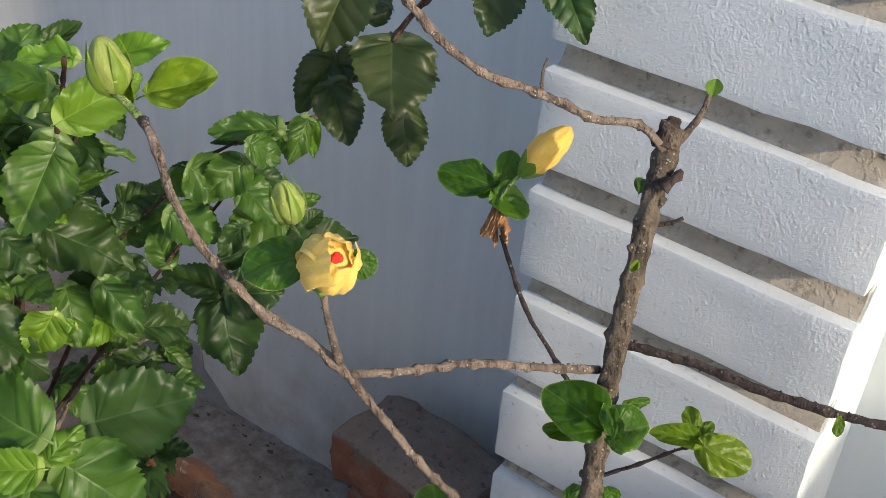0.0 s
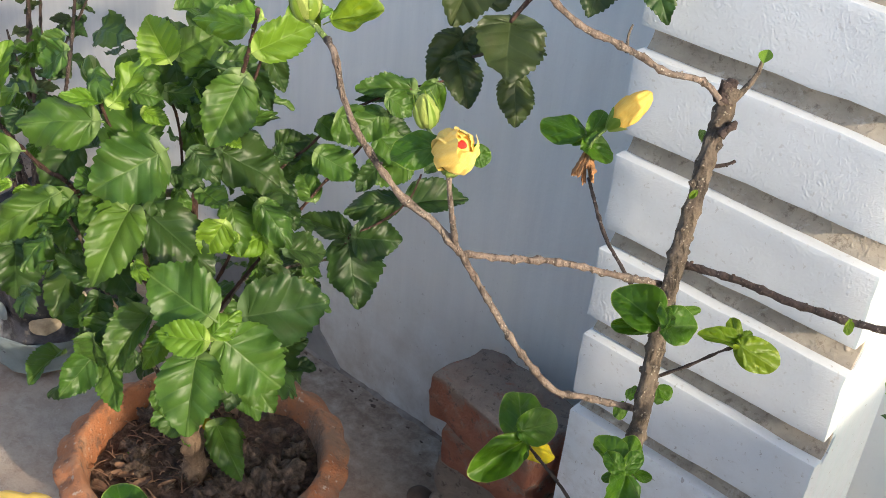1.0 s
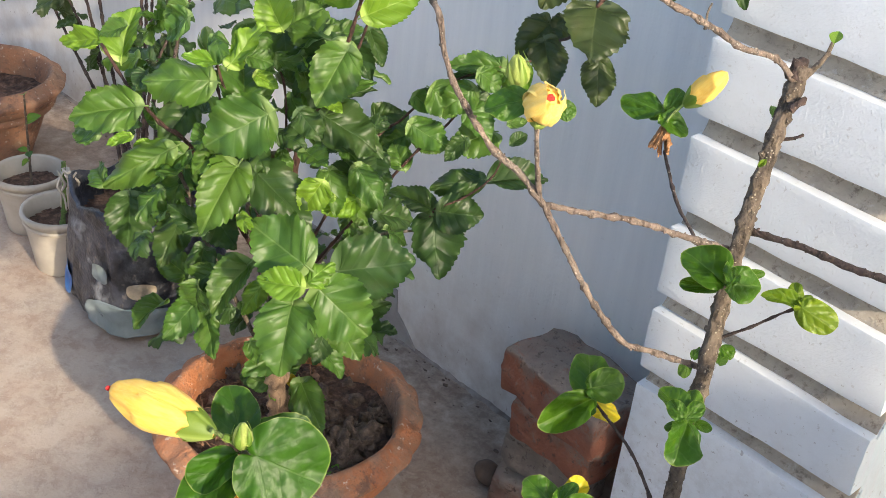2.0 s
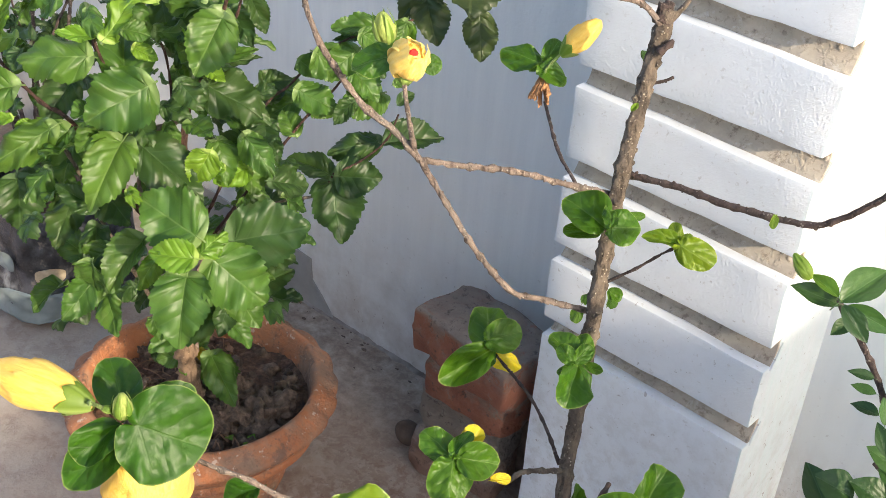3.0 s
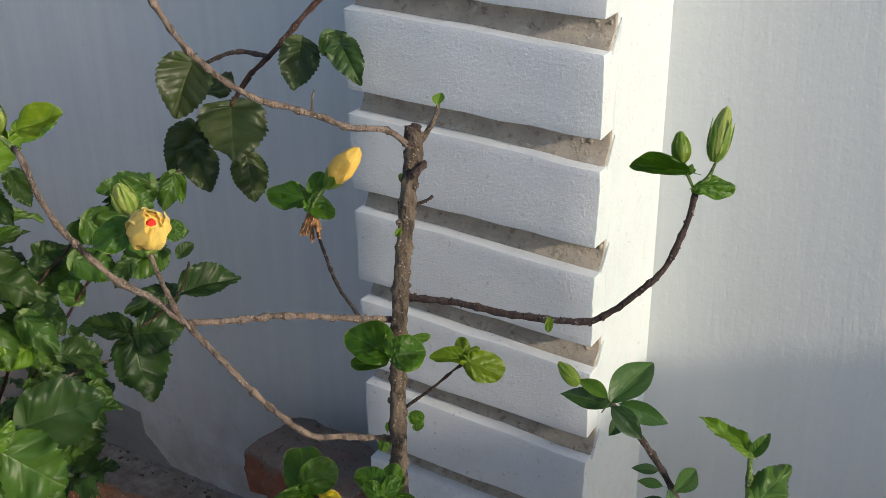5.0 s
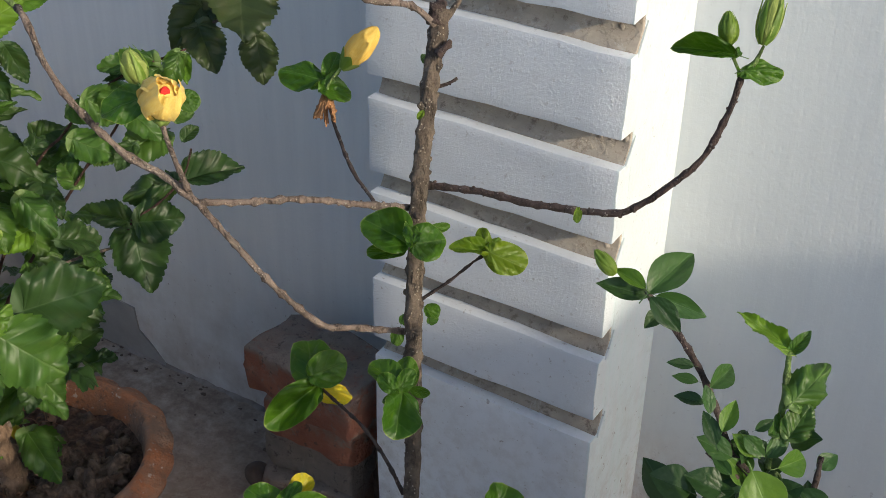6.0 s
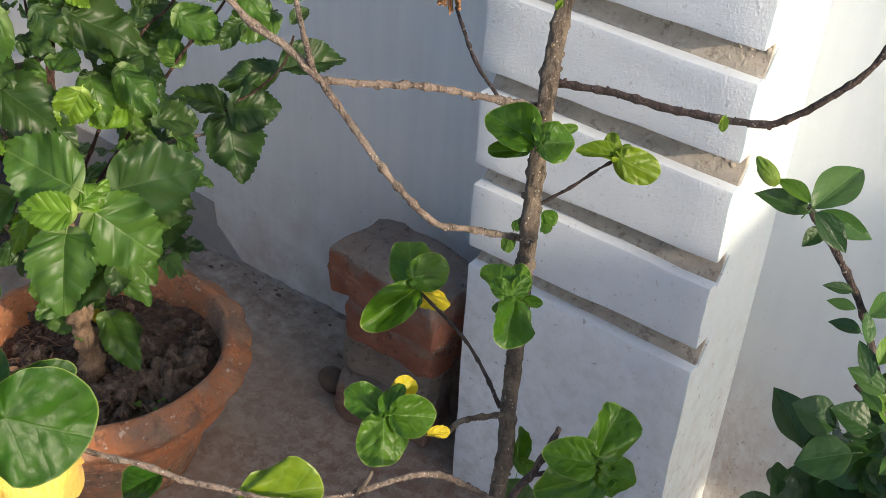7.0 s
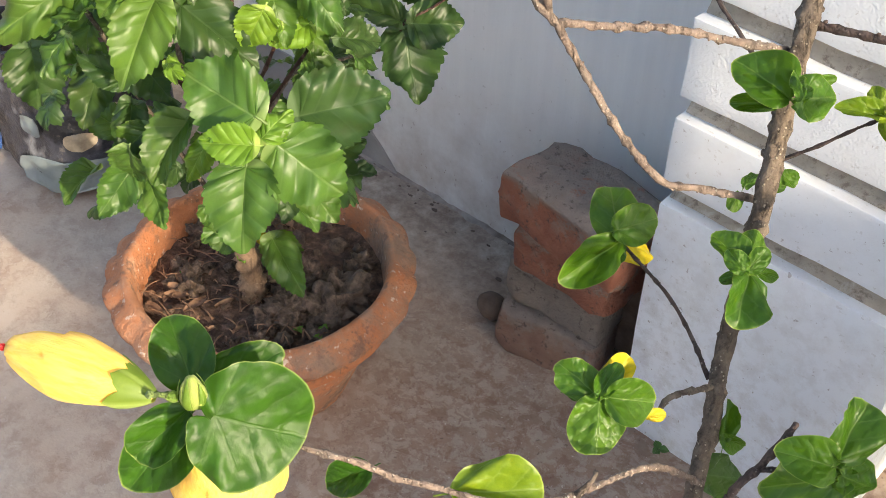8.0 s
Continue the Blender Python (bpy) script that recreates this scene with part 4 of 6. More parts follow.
def crimp(a, r, z):
    """Thumb-pressed scallops on the rim's outer edge, and an uneven wall."""
    lip = max(0.0, min(1.0, (z - 0.160) / 0.015)) * max(0.0, min(1.0, (r - 0.172) / 0.012))
    press = abs(math.sin(11.5 * a + 0.9 * math.sin(2 * a))) ** 0.7
    uneven = noise.noise(Vector((math.cos(a) * 2.2, math.sin(a) * 2.2, z * 14)))
    fine = noise.noise(Vector((math.cos(a) * 9, math.sin(a) * 9, z * 40)))
    return ((0.0055 * press - 0.004) * lip + 0.0030 * uneven + 0.0013 * fine, (0.0045 * press - 0.002) * lip + 0.0022 * math.sin(3 * a + 1.3) * (z > 0.14) + 0.001 * fine * (z > 0.02))


def pot(name, place, scale, label, clay):
    p = thing(name, place, label, "plant pot")
    prof = [(0.100, 0.0), (0.106, 0.004), (0.118, 0.04), (0.133, 0.08), (0.146, 0.115), (0.152, 0.126), (0.165, 0.129), (0.171, 0.137), (0.167, 0.146), (0.170, 0.150),
            (0.176, 0.157), (0.180, 0.166), (0.189, 0.174), (0.195, 0.181), (0.1955, 0.188), (0.188, 0.194), (0.180, 0.200), (0.1735, 0.207), (0.168, 0.210), (0.163, 0.208), (0.159, 0.200), (0.155, 0.178), (0.145, 0.11)]
    prof = [(r * scale, z * scale) for r, z in prof]
    part("pot_body", lathe_bm(prof[:6] + [(prof[5][0] - 0.012, prof[5][1] + 0.002)], 144, crimp, cap=False), clay, p)
    part("ridge", lathe_bm([(prof[5][0] - 0.004, prof[5][1])] + prof[6:9] + [(prof[8][0] - 0.006, prof[9][1])], 144, crimp, cap=False), clay, p)
    part("rim", lathe_bm(prof[9:], 144, crimp, cap=False), clay, p)
    return p


def soil_bm(radius, high, rough, cells=44, seed=0.0):
    bm = bmesh.new()
    bmesh.ops.create_grid(bm, x_segments=cells, y_segments=cells, size=radius)
    bmesh.ops.delete(bm, geom=[v for v in bm.verts if v.co.xy.length > radius * 1.02], context="VERTS")
    for v in bm.verts:
        q = v.co * 18 + Vector((seed, 0, 0))
        v.co.z = high + rough * (noise.noise(q) + 0.6 * noise.noise(q * 2.7) + 0.35 * noise.noise(q * 6.5)) - 0.10 * rough
    return bm


def clods_bm(radius, high, count, small, large, seed):
    bm, rnd = bmesh.new(), random.Random(seed)
    for k in range(count):
        a, d = rnd.uniform(0, 6.283), radius * math.sqrt(rnd.random()) * 0.93
        s = small + (large - small) * rnd.random() ** 3
        made = bmesh.ops.create_icosphere(bm, subdivisions=4 if s > 0.012 else 2, radius=s)["verts"]
        off = Vector((rnd.uniform(0, 50), k, 0))
        m = Matrix.Translation((d * math.cos(a), d * math.sin(a), high + s * 0.25)) @ Euler((rnd.uniform(0, 3), rnd.uniform(0, 3), 0)).to_matrix().to_4x4()
        for v in made:
            c = v.co.normalized()
            v.co = m @ (v.co * (1 + 0.85 * noise.noise(c * 1.7 + off) + 0.5 * noise.noise(c * 4.5 + off) + 0.28 * noise.noise(c * 11 + off) + 0.16 * noise.noise(c * 24 + off)))
    return bm


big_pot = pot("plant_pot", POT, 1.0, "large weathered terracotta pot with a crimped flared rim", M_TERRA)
pot_soil = tagged(part("soil", soil_bm(0.160, 0.162, 0.009, 90), M_SOIL, None), "dark crumbly soil filling the terracotta pot", "soil", kind="stuff")
pot_soil.location = POT
clods = tagged(part("soil_clods", clods_bm(0.150, 0.162, 150, 0.0012, 0.017, 5), M_CLOD, None), "dry clods of soil lying in the terracotta pot", "soil", kind="stuff")
clods.location = POT
big_clods = clods_bm(0.066, 0.158, 6, 0.022, 0.036, 9)
bmesh.ops.translate(big_clods, verts=big_clods.verts, vec=(0.075, 0.03, 0.002))
lumps = tagged(part("soil_clods", big_clods, M_CLOD, None), "large dark lumps of soil heaped in the terracotta pot", "soil", kind="stuff")
lumps.location = POT
bm, rnd = bmesh.new(), random.Random(11)
for k in range(150):
    a, d, turn = rnd.uniform(2.0, 6.2), 0.145 * math.sqrt(rnd.random()), rnd.uniform(0, 6.283)
    c = Vector((d * math.cos(a), d * math.sin(a), 0.168 + rnd.uniform(0, 0.008)))
    half = Vector((math.cos(turn), math.sin(turn), rnd.uniform(-0.2, 0.2))) * (0.004 + 0.018 * rnd.random() ** 2)
    if k % 7:
        tube_bm([c - half, c + Vector((0, 0, 0.004)), c + half], rnd.uniform(0.0006, 0.0017), 0.0005, 4, 0.3, 0.008, 0.004, k, bm)
        continue
    across, rows = half.cross(Vector((0, 0, 1))).normalized() * rnd.uniform(0.003, 0.008), []
    for i in range(5):
        s = i / 2 - 1
        rows.append([bm.verts.new(c + half * s + across * e * math.sqrt(1.05 - s * s) + Vector((0, 0, 0.004)) * (abs(e) + 0.8 * noise.noise(Vector((k, s * 2, e))))) for e in (-1, 0, 1)])
    for p, q in zip(rows, rows[1:]):
        bm.faces.new((p[0], p[1], q[1], q[0])), bm.faces.new((p[1], p[2], q[2], q[1]))
litter = tagged(part("dry_litter", bm, M_STRAW, None), "dry brown stalks and chips scattered on pot soil", "plant litter", kind="stuff")
litter.location = POT

bush = thing("hibiscus_bush", (-0.722, 0.665, 0.16), "leafy green hibiscus bush with toothed glossy leaves in a pot", "shrub")
stem(bush, [(-0.735, 0.655, 0.120), (-0.705, 0.635, 0.200), (-0.685, 0.615, 0.290), (-0.660, 0.600, 0.400), (-0.655, 0.600, 0.520)], 0.0150, 0.0065, M_BARK_TAN, "trunk", 24, 0.24, 0.05)
stem(bush, [(-0.655, 0.600, 0.500), (-0.653, 0.560, 0.649), (-0.650, 0.588, 0.660), (-0.649, 0.612, 0.668)], 0.0046, 0.0040, M_BARK_PALE)
stem(bush, [(-0.655, 0.600, 0.450), (-0.669, 0.488, 0.677), (-0.701, 0.467, 0.706), (-0.734, 0.448, 0.741), (-0.769, 0.435, 0.785)], 0.0033, 0.0017, M_STEM_RED)
stem(bush, [(-0.655, 0.600, 0.520), (-0.654, 0.531, 0.712), (-0.657, 0.520, 0.747), (-0.658, 0.510, 0.781), (-0.651, 0.501, 0.807)], 0.0026, 0.0013, M_STEM_RED)
stem(bush, [(-0.655, 0.600, 0.520), (-0.620, 0.592, 0.689), (-0.584, 0.601, 0.750), (-0.558, 0.599, 0.811), (-0.533, 0.594, 0.868), (-0.505, 0.580, 0.911)], 0.0033, 0.0017, M_STEM_RED)
stem(bush, [(-0.655, 0.600, 0.500), (-0.651, 0.595, 0.728), (-0.668, 0.587, 0.766), (-0.668, 0.581, 0.787)], 0.0020, 0.0013, M_STEM_RED)
stem(bush, [(-0.660, 0.610, 0.420), (-0.629, 0.654, 0.523), (-0.635, 0.704, 0.513), (-0.639, 0.755, 0.502), (-0.636, 0.812, 0.489)], 0.0026, 0.0017, M_BARK_PALE)
stem(bush, [(-0.636, 0.812, 0.489), (-0.634, 0.824, 0.502), (-0.634, 0.835, 0.515)], 0.0015, 0.0012, M_STEM_RED)
stem(bush, [(-0.660, 0.610, 0.470), (-0.617, 0.689, 0.649), (-0.590, 0.722, 0.696), (-0.567, 0.741, 0.732), (-0.536, 0.762, 0.760), (-0.499, 0.782, 0.781)], 0.0023, 0.0013, M_STEM_RED)
stem(bush, [(-0.628, 0.829, 0.520), (-0.600, 0.853, 0.543), (-0.578, 0.878, 0.575), (-0.572, 0.892, 0.610)], 0.0015, 0.0012, M_STEM_RED)
stem(bush, [(-0.660, 0.600, 0.460), (-0.625, 0.600, 0.682), (-0.600, 0.625, 0.751), (-0.577, 0.634, 0.804), (-0.558, 0.632, 0.846)], 0.0030, 0.0013, M_STEM_RED)
stem(bush, [(-0.680, 0.630, 0.300), (-0.664, 0.552, 0.595), (-0.547, 0.557, 0.545), (-0.507, 0.556, 0.576)], 0.0033, 0.0020, M_BARK_PALE)
stem(bush, [(-0.700, 0.640, 0.250), (-0.725, 0.533, 0.524), (-0.731, 0.516, 0.589), (-0.730, 0.496, 0.640)], 0.0033, 0.0020, M_BARK)
stem(bush, [(-0.660, 0.610, 0.450), (-0.578, 0.712, 0.637), (-0.552, 0.754, 0.691), (-0.537, 0.776, 0.729), (-0.522, 0.797, 0.765), (-0.487, 0.818, 0.785)], 0.0021, 0.0012, M_STEM_RED)
leaf(bush, "serrate", "L", (-0.782, 0.440, 0.785), (-0.828, 0.409, 0.775), 0.45, (0.36, -0.72, 0.60))
leaf(bush, "serrate", "L", (-0.757, 0.451, 0.771), (-0.781, 0.480, 0.818), 0.75, (0.31, -0.74, 0.60))
leaf(bush, "serrate", "M", (-0.639, 0.488, 0.778), (-0.672, 0.428, 0.785), 0.75, (0.65, -0.27, 0.71))
leaf(bush, "serrate", "L", (-0.624, 0.490, 0.803), (-0.658, 0.466, 0.804), 0.40, (0.44, -0.59, 0.67))
leaf(bush, "serrate", "L", (-0.608, 0.493, 0.807), (-0.601, 0.525, 0.849), 0.60, (0.35, -0.77, 0.53))
leaf(bush, "serrate", "M", (-0.641, 0.531, 0.736), (-0.685, 0.564, 0.788), 0.80, (0.65, -0.25, 0.72))
leaf(bush, "serrate", "M", (-0.680, 0.424, 0.748), (-0.725, 0.367, 0.735), 0.65, (0.62, -0.60, 0.50))
leaf(bush, "serrate", "L", (-0.712, 0.433, 0.698), (-0.721, 0.407, 0.694), 0.55, (0.53, -0.32, 0.79))
leaf(bush, "serrate", "L", (-0.694, 0.446, 0.693), (-0.706, 0.431, 0.691), 0.60, (0.58, -0.58, 0.57))
leaf(bush, "serrate", "M", (-0.661, 0.449, 0.699), (-0.689, 0.379, 0.664), 0.50, (0.67, -0.53, 0.52))
leaf(bush, "serrate", "M", (-0.663, 0.470, 0.688), (-0.680, 0.416, 0.654), 0.55, (0.39, -0.57, 0.72))
leaf(bush, "serrate", "M", (-0.583, 0.521, 0.754), (-0.603, 0.456, 0.727), 0.95, (0.71, -0.45, 0.54))
leaf(bush, "serrate", "M", (-0.618, 0.507, 0.681), (-0.598, 0.445, 0.633), 0.65, (0.60, -0.36, 0.71))
leaf(bush, "serrate", "D", (-0.616, 0.530, 0.668), (-0.550, 0.562, 0.616), 0.65, (0.68, -0.46, 0.58))
leaf(bush, "serrate", "M", (-0.501, 0.512, 0.613), (-0.559, 0.480, 0.647), 0.95, (0.63, -0.58, 0.51))
leaf(bush, "serrate", "L", (-0.487, 0.497, 0.598), (-0.519, 0.462, 0.603), 0.75, (0.62, -0.48, 0.62))
leaf(bush, "serrate", "L", (-0.491, 0.508, 0.597), (-0.487, 0.538, 0.618), 0.75, (0.35, -0.58, 0.74))
leaf(bush, "serrate", "D", (-0.525, 0.580, 0.567), (-0.473, 0.650, 0.580), 0.85, (0.57, -0.54, 0.61))
leaf(bush, "serrate", "M", (-0.486, 0.521, 0.587), (-0.431, 0.547, 0.543), 0.95, (0.66, -0.55, 0.51))
leaf(bush, "serrate", "M", (-0.499, 0.495, 0.570), (-0.466, 0.452, 0.517), 0.85, (0.45, -0.55, 0.71))
leaf(bush, "serrate", "M", (-0.485, 0.545, 0.537), (-0.443, 0.546, 0.506), 0.75, (0.55, -0.44, 0.71))
leaf(bush, "serrate", "M", (-0.656, 0.477, 0.495), (-0.653, 0.427, 0.462), 0.65, (0.74, -0.34, 0.58))
leaf(bush, "serrate", "M", (-0.599, 0.508, 0.564), (-0.600, 0.453, 0.521), 0.65, (0.24, -0.60, 0.76))
leaf(bush, "serrate", "L", (-0.558, 0.497, 0.563), (-0.560, 0.469, 0.532), 0.60, (0.56, -0.62, 0.55))
leaf(bush, "serrate", "D", (-0.697, 0.517, 0.590), (-0.644, 0.525, 0.556), 0.75, (0.45, -0.71, 0.55))
leaf(bush, "serrate", "D", (-0.752, 0.517, 0.554), (-0.720, 0.467, 0.516), 0.65, (0.55, -0.22, 0.81))
leaf(bush, "serrate", "D", (-0.765, 0.456, 0.592), (-0.739, 0.438, 0.539), 0.95, (0.83, -0.28, 0.49))
leaf(bush, "serrate", "D", (-0.678, 0.500, 0.547), (-0.639, 0.463, 0.516), 0.55, (0.42, -0.23, 0.88))
leaf(bush, "serrate", "L", (-0.565, 0.601, 0.638), (-0.574, 0.583, 0.637), 0.80, (0.51, -0.26, 0.82))
leaf(bush, "serrate", "L", (-0.613, 0.558, 0.833), (-0.641, 0.553, 0.868), 0.90, (0.67, -0.58, 0.46))
leaf(bush, "serrate", "L", (-0.500, 0.560, 0.901), (-0.543, 0.532, 0.904), 0.50, (0.46, -0.68, 0.57))
leaf(bush, "serrate", "L", (-0.447, 0.532, 0.904), (-0.423, 0.578, 0.926), 0.60, (0.75, -0.56, 0.36))
leaf(bush, "serrate", "D", (-0.669, 0.698, 0.776), (-0.731, 0.676, 0.776), 0.30, (0.23, -0.62, 0.75))
leaf(bush, "serrate", "D", (-0.593, 0.632, 0.802), (-0.645, 0.577, 0.777), 0.50, (0.50, -0.71, 0.50))
leaf(bush, "serrate", "M", (-0.518, 0.570, 0.837), (-0.515, 0.529, 0.788), 0.80, (0.74, -0.50, 0.46))
leaf(bush, "serrate", "D", (-0.591, 0.639, 0.808), (-0.556, 0.632, 0.779), 0.75, (0.28, -0.81, 0.51))
leaf(bush, "serrate", "M", (-0.584, 0.606, 0.762), (-0.551, 0.642, 0.773), 0.32, (0.61, -0.69, 0.39))
leaf(bush, "serrate", "D", (-0.618, 0.634, 0.738), (-0.573, 0.647, 0.722), 0.50, (0.41, -0.51, 0.76))
leaf(bush, "serrate", "L", (-0.585, 0.598, 0.753), (-0.557, 0.602, 0.745), 0.60, (0.30, -0.48, 0.83))
leaf(bush, "serrate", "D", (-0.577, 0.592, 0.736), (-0.525, 0.629, 0.711), 0.75, (0.56, -0.25, 0.79))
leaf(bush, "serrate", "D", (-0.626, 0.722, 0.660), (-0.639, 0.733, 0.687), 1.10, (0.48, -0.71, 0.52))
leaf(bush, "serrate", "M", (-0.603, 0.748, 0.665), (-0.618, 0.716, 0.650), 0.95, (0.39, -0.53, 0.75))
leaf(bush, "serrate", "M", (-0.599, 0.755, 0.669), (-0.571, 0.777, 0.645), 0.85, (0.75, -0.52, 0.41))
leaf(bush, "serrate", "D", (-0.593, 0.659, 0.643), (-0.624, 0.630, 0.628), 0.60, (0.42, -0.72, 0.56))
leaf(bush, "serrate", "M", (-0.562, 0.630, 0.669), (-0.518, 0.635, 0.638), 0.65, (0.56, -0.43, 0.71))
leaf(bush, "serrate", "D", (-0.573, 0.668, 0.669), (-0.548, 0.648, 0.653), 0.90, (0.32, -0.31, 0.90))
leaf(bush, "serrate", "D", (-0.579, 0.679, 0.651), (-0.554, 0.672, 0.624), 0.60, (0.61, -0.41, 0.68))
leaf(bush, "serrate", "D", (-0.636, 0.832, 0.514), (-0.685, 0.800, 0.538), 0.60, (0.57, -0.30, 0.76))
leaf(bush, "serrate", "D", (-0.621, 0.833, 0.518), (-0.574, 0.868, 0.520), 0.95, (0.50, -0.71, 0.49))
leaf(bush, "serrate", "D", (-0.633, 0.830, 0.507), (-0.575, 0.803, 0.453), 0.85, (0.61, -0.21, 0.76))
leaf(bush, "serrate", "D", (-0.580, 0.883, 0.570), (-0.533, 0.944, 0.575), 0.60, (0.41, -0.39, 0.82))
leaf(bush, "serrate", "D", (-0.621, 0.906, 0.546), (-0.651, 0.844, 0.545), 0.60, (0.62, -0.32, 0.71))
leaf(bush, "serrate", "D", (-0.571, 0.748, 0.725), (-0.581, 0.720, 0.717), 0.80, (0.68, -0.43, 0.60))
leaf(bush, "serrate", "M", (-0.542, 0.718, 0.752), (-0.518, 0.744, 0.724), 0.95, (0.85, -0.25, 0.46))
leaf(bush, "serrate", "M", (-0.504, 0.787, 0.696), (-0.514, 0.733, 0.690), 0.90, (0.70, -0.20, 0.68))
leaf(bush, "serrate", "M", (-0.499, 0.782, 0.781), (-0.541, 0.739, 0.780), 0.50, (0.43, -0.45, 0.78))
leaf(bush, "serrate", "M", (-0.494, 0.742, 0.785), (-0.474, 0.763, 0.767), 0.80, (0.81, -0.40, 0.42))
leaf(bush, "serrate", "D", (-0.556, 0.662, 0.566), (-0.572, 0.607, 0.541), 0.60, (0.37, -0.47, 0.80))
leaf(bush, "serrate", "D", (-0.671, 0.765, 0.473), (-0.658, 0.810, 0.477), 0.50, (0.76, -0.28, 0.58))
leaf(bush, "serrate", "M", (-0.639, 0.642, 0.385), (-0.671, 0.548, 0.343), 0.50, (0.45, -0.48, 0.75))
leaf(bush, "serrate", "M", (-0.717, 0.698, 0.212), (-0.686, 0.686, 0.175), 0.70, (0.55, -0.54, 0.64))
leaf(bush, "serrate", "M", (-0.759, 0.705, 0.191), (-0.705, 0.719, 0.143), 0.75, (0.67, -0.27, 0.69))
leaf(bush, "serrate", "D", (-0.781, 0.632, 0.243), (-0.754, 0.637, 0.222), 0.80, (0.59, -0.53, 0.61))
leaf(bush, "serrate", "L", (-0.583, 0.645, 0.865), (-0.621, 0.614, 0.869), 0.60, (0.35, -0.31, 0.88))
leaf(bush, "serrate", "L", (-0.574, 0.677, 0.860), (-0.545, 0.708, 0.869), 0.60, (0.54, -0.66, 0.52))
leaf(bush, "serrate", "L", (-0.459, 0.571, 0.904), (-0.487, 0.550, 0.896), 0.45, (0.20, -0.56, 0.80))
leaf(bush, "serrate", "D", (-0.649, 0.713, 0.788), (-0.622, 0.714, 0.751), 0.60, (0.70, -0.50, 0.51))
leaf(bush, "serrate", "M", (-0.550, 0.594, 0.827), (-0.527, 0.552, 0.793), 0.80, (0.41, -0.43, 0.80))
leaf(bush, "serrate", "M", (-0.642, 0.681, 0.743), (-0.607, 0.712, 0.748), 0.40, (0.16, -0.35, 0.92))
leaf(bush, "serrate", "D", (-0.647, 0.658, 0.717), (-0.610, 0.694, 0.735), 0.40, (0.24, -0.61, 0.75))
leaf(bush, "serrate", "M", (-0.685, 0.645, 0.823), (-0.678, 0.680, 0.856), 0.80, (0.59, -0.62, 0.52))
leaf(bush, "serrate", "D", (-0.787, 0.749, 0.766), (-0.781, 0.803, 0.792), 0.40, (0.64, -0.38, 0.67))
leaf(bush, "serrate", "M", (-0.614, 0.613, 0.813), (-0.677, 0.618, 0.831), 0.80, (0.20, -0.44, 0.87))
leaf(bush, "serrate", "M", (-0.624, 0.630, 0.808), (-0.595, 0.660, 0.813), 0.70, (0.39, -0.49, 0.78))
leaf(bush, "serrate", "D", (-0.554, 0.540, 0.763), (-0.521, 0.543, 0.745), 0.80, (0.45, -0.58, 0.68))
leaf(bush, "serrate", "D", (-0.593, 0.621, 0.717), (-0.528, 0.632, 0.706), 0.70, (0.23, -0.57, 0.79))
leaf(bush, "serrate", "M", (-0.525, 0.783, 0.773), (-0.552, 0.751, 0.771), 0.55, (0.54, -0.49, 0.68))
leaf(bush, "serrate", "D", (-0.534, 0.794, 0.757), (-0.564, 0.762, 0.751), 0.25, (0.60, -0.66, 0.44))
leaf(bush, "serrate", "M", (-0.498, 0.786, 0.773), (-0.512, 0.759, 0.757), 0.80, (0.42, -0.60, 0.68))
leaf(bush, "serrate", "M", (-0.492, 0.812, 0.782), (-0.488, 0.786, 0.748), 0.60, (0.76, -0.46, 0.45))
leaf(bush, "serrate", "L", (-0.500, 0.827, 0.772), (-0.481, 0.809, 0.748), 0.45, (0.36, -0.56, 0.75))
leaf(bush, "serrate", "M", (-0.510, 0.751, 0.757), (-0.524, 0.717, 0.732), 0.85, (0.63, -0.60, 0.49))
leaf(bush, "serrate", "D", (-0.539, 0.780, 0.726), (-0.506, 0.796, 0.719), 0.80, (0.39, -0.44, 0.81))
leaf(bush, "serrate", "M", (-0.516, 0.754, 0.729), (-0.480, 0.762, 0.703), 0.80, (0.60, -0.25, 0.76))
leaf(bush, "serrate", "M", (-0.460, 0.763, 0.730), (-0.449, 0.782, 0.736), 0.60, (0.59, -0.51, 0.63))
leaf(bush, "serrate", "D", (-0.459, 0.771, 0.704), (-0.456, 0.792, 0.714), 0.70, (0.53, -0.43, 0.73))
leaf(bush, "serrate", "D", (-0.574, 0.743, 0.728), (-0.561, 0.764, 0.730), 0.50, (0.34, -0.33, 0.88))
leaf(bush, "serrate", "M", (-0.571, 0.720, 0.733), (-0.546, 0.730, 0.718), 0.80, (0.56, -0.63, 0.53))
leaf(bush, "serrate", "M", (-0.558, 0.706, 0.704), (-0.515, 0.727, 0.688), 0.80, (0.52, -0.53, 0.68))
leaf(bush, "serrate", "D", (-0.631, 0.712, 0.682), (-0.604, 0.730, 0.698), 0.90, (0.24, -0.83, 0.51))
leaf(bush, "serrate", "M", (-0.574, 0.715, 0.638), (-0.602, 0.721, 0.661), 0.80, (0.47, -0.54, 0.70))
leaf(bush, "serrate", "D", (-0.502, 0.740, 0.700), (-0.507, 0.712, 0.681), 0.70, (0.43, -0.57, 0.70))
leaf(bush, "serrate", "Y", (-0.697, 0.649, 0.279), (-0.687, 0.644, 0.263), 0.80, (0.50, -0.67, 0.55))
leaf(bush, "serrate", "M", (-0.705, 0.633, 0.276), (-0.717, 0.636, 0.291), 0.90, (0.58, -0.55, 0.60))
leaf(bush, "serrate", "M", (-0.711, 0.626, 0.274), (-0.737, 0.602, 0.260), 0.80, (0.46, -0.76, 0.47))
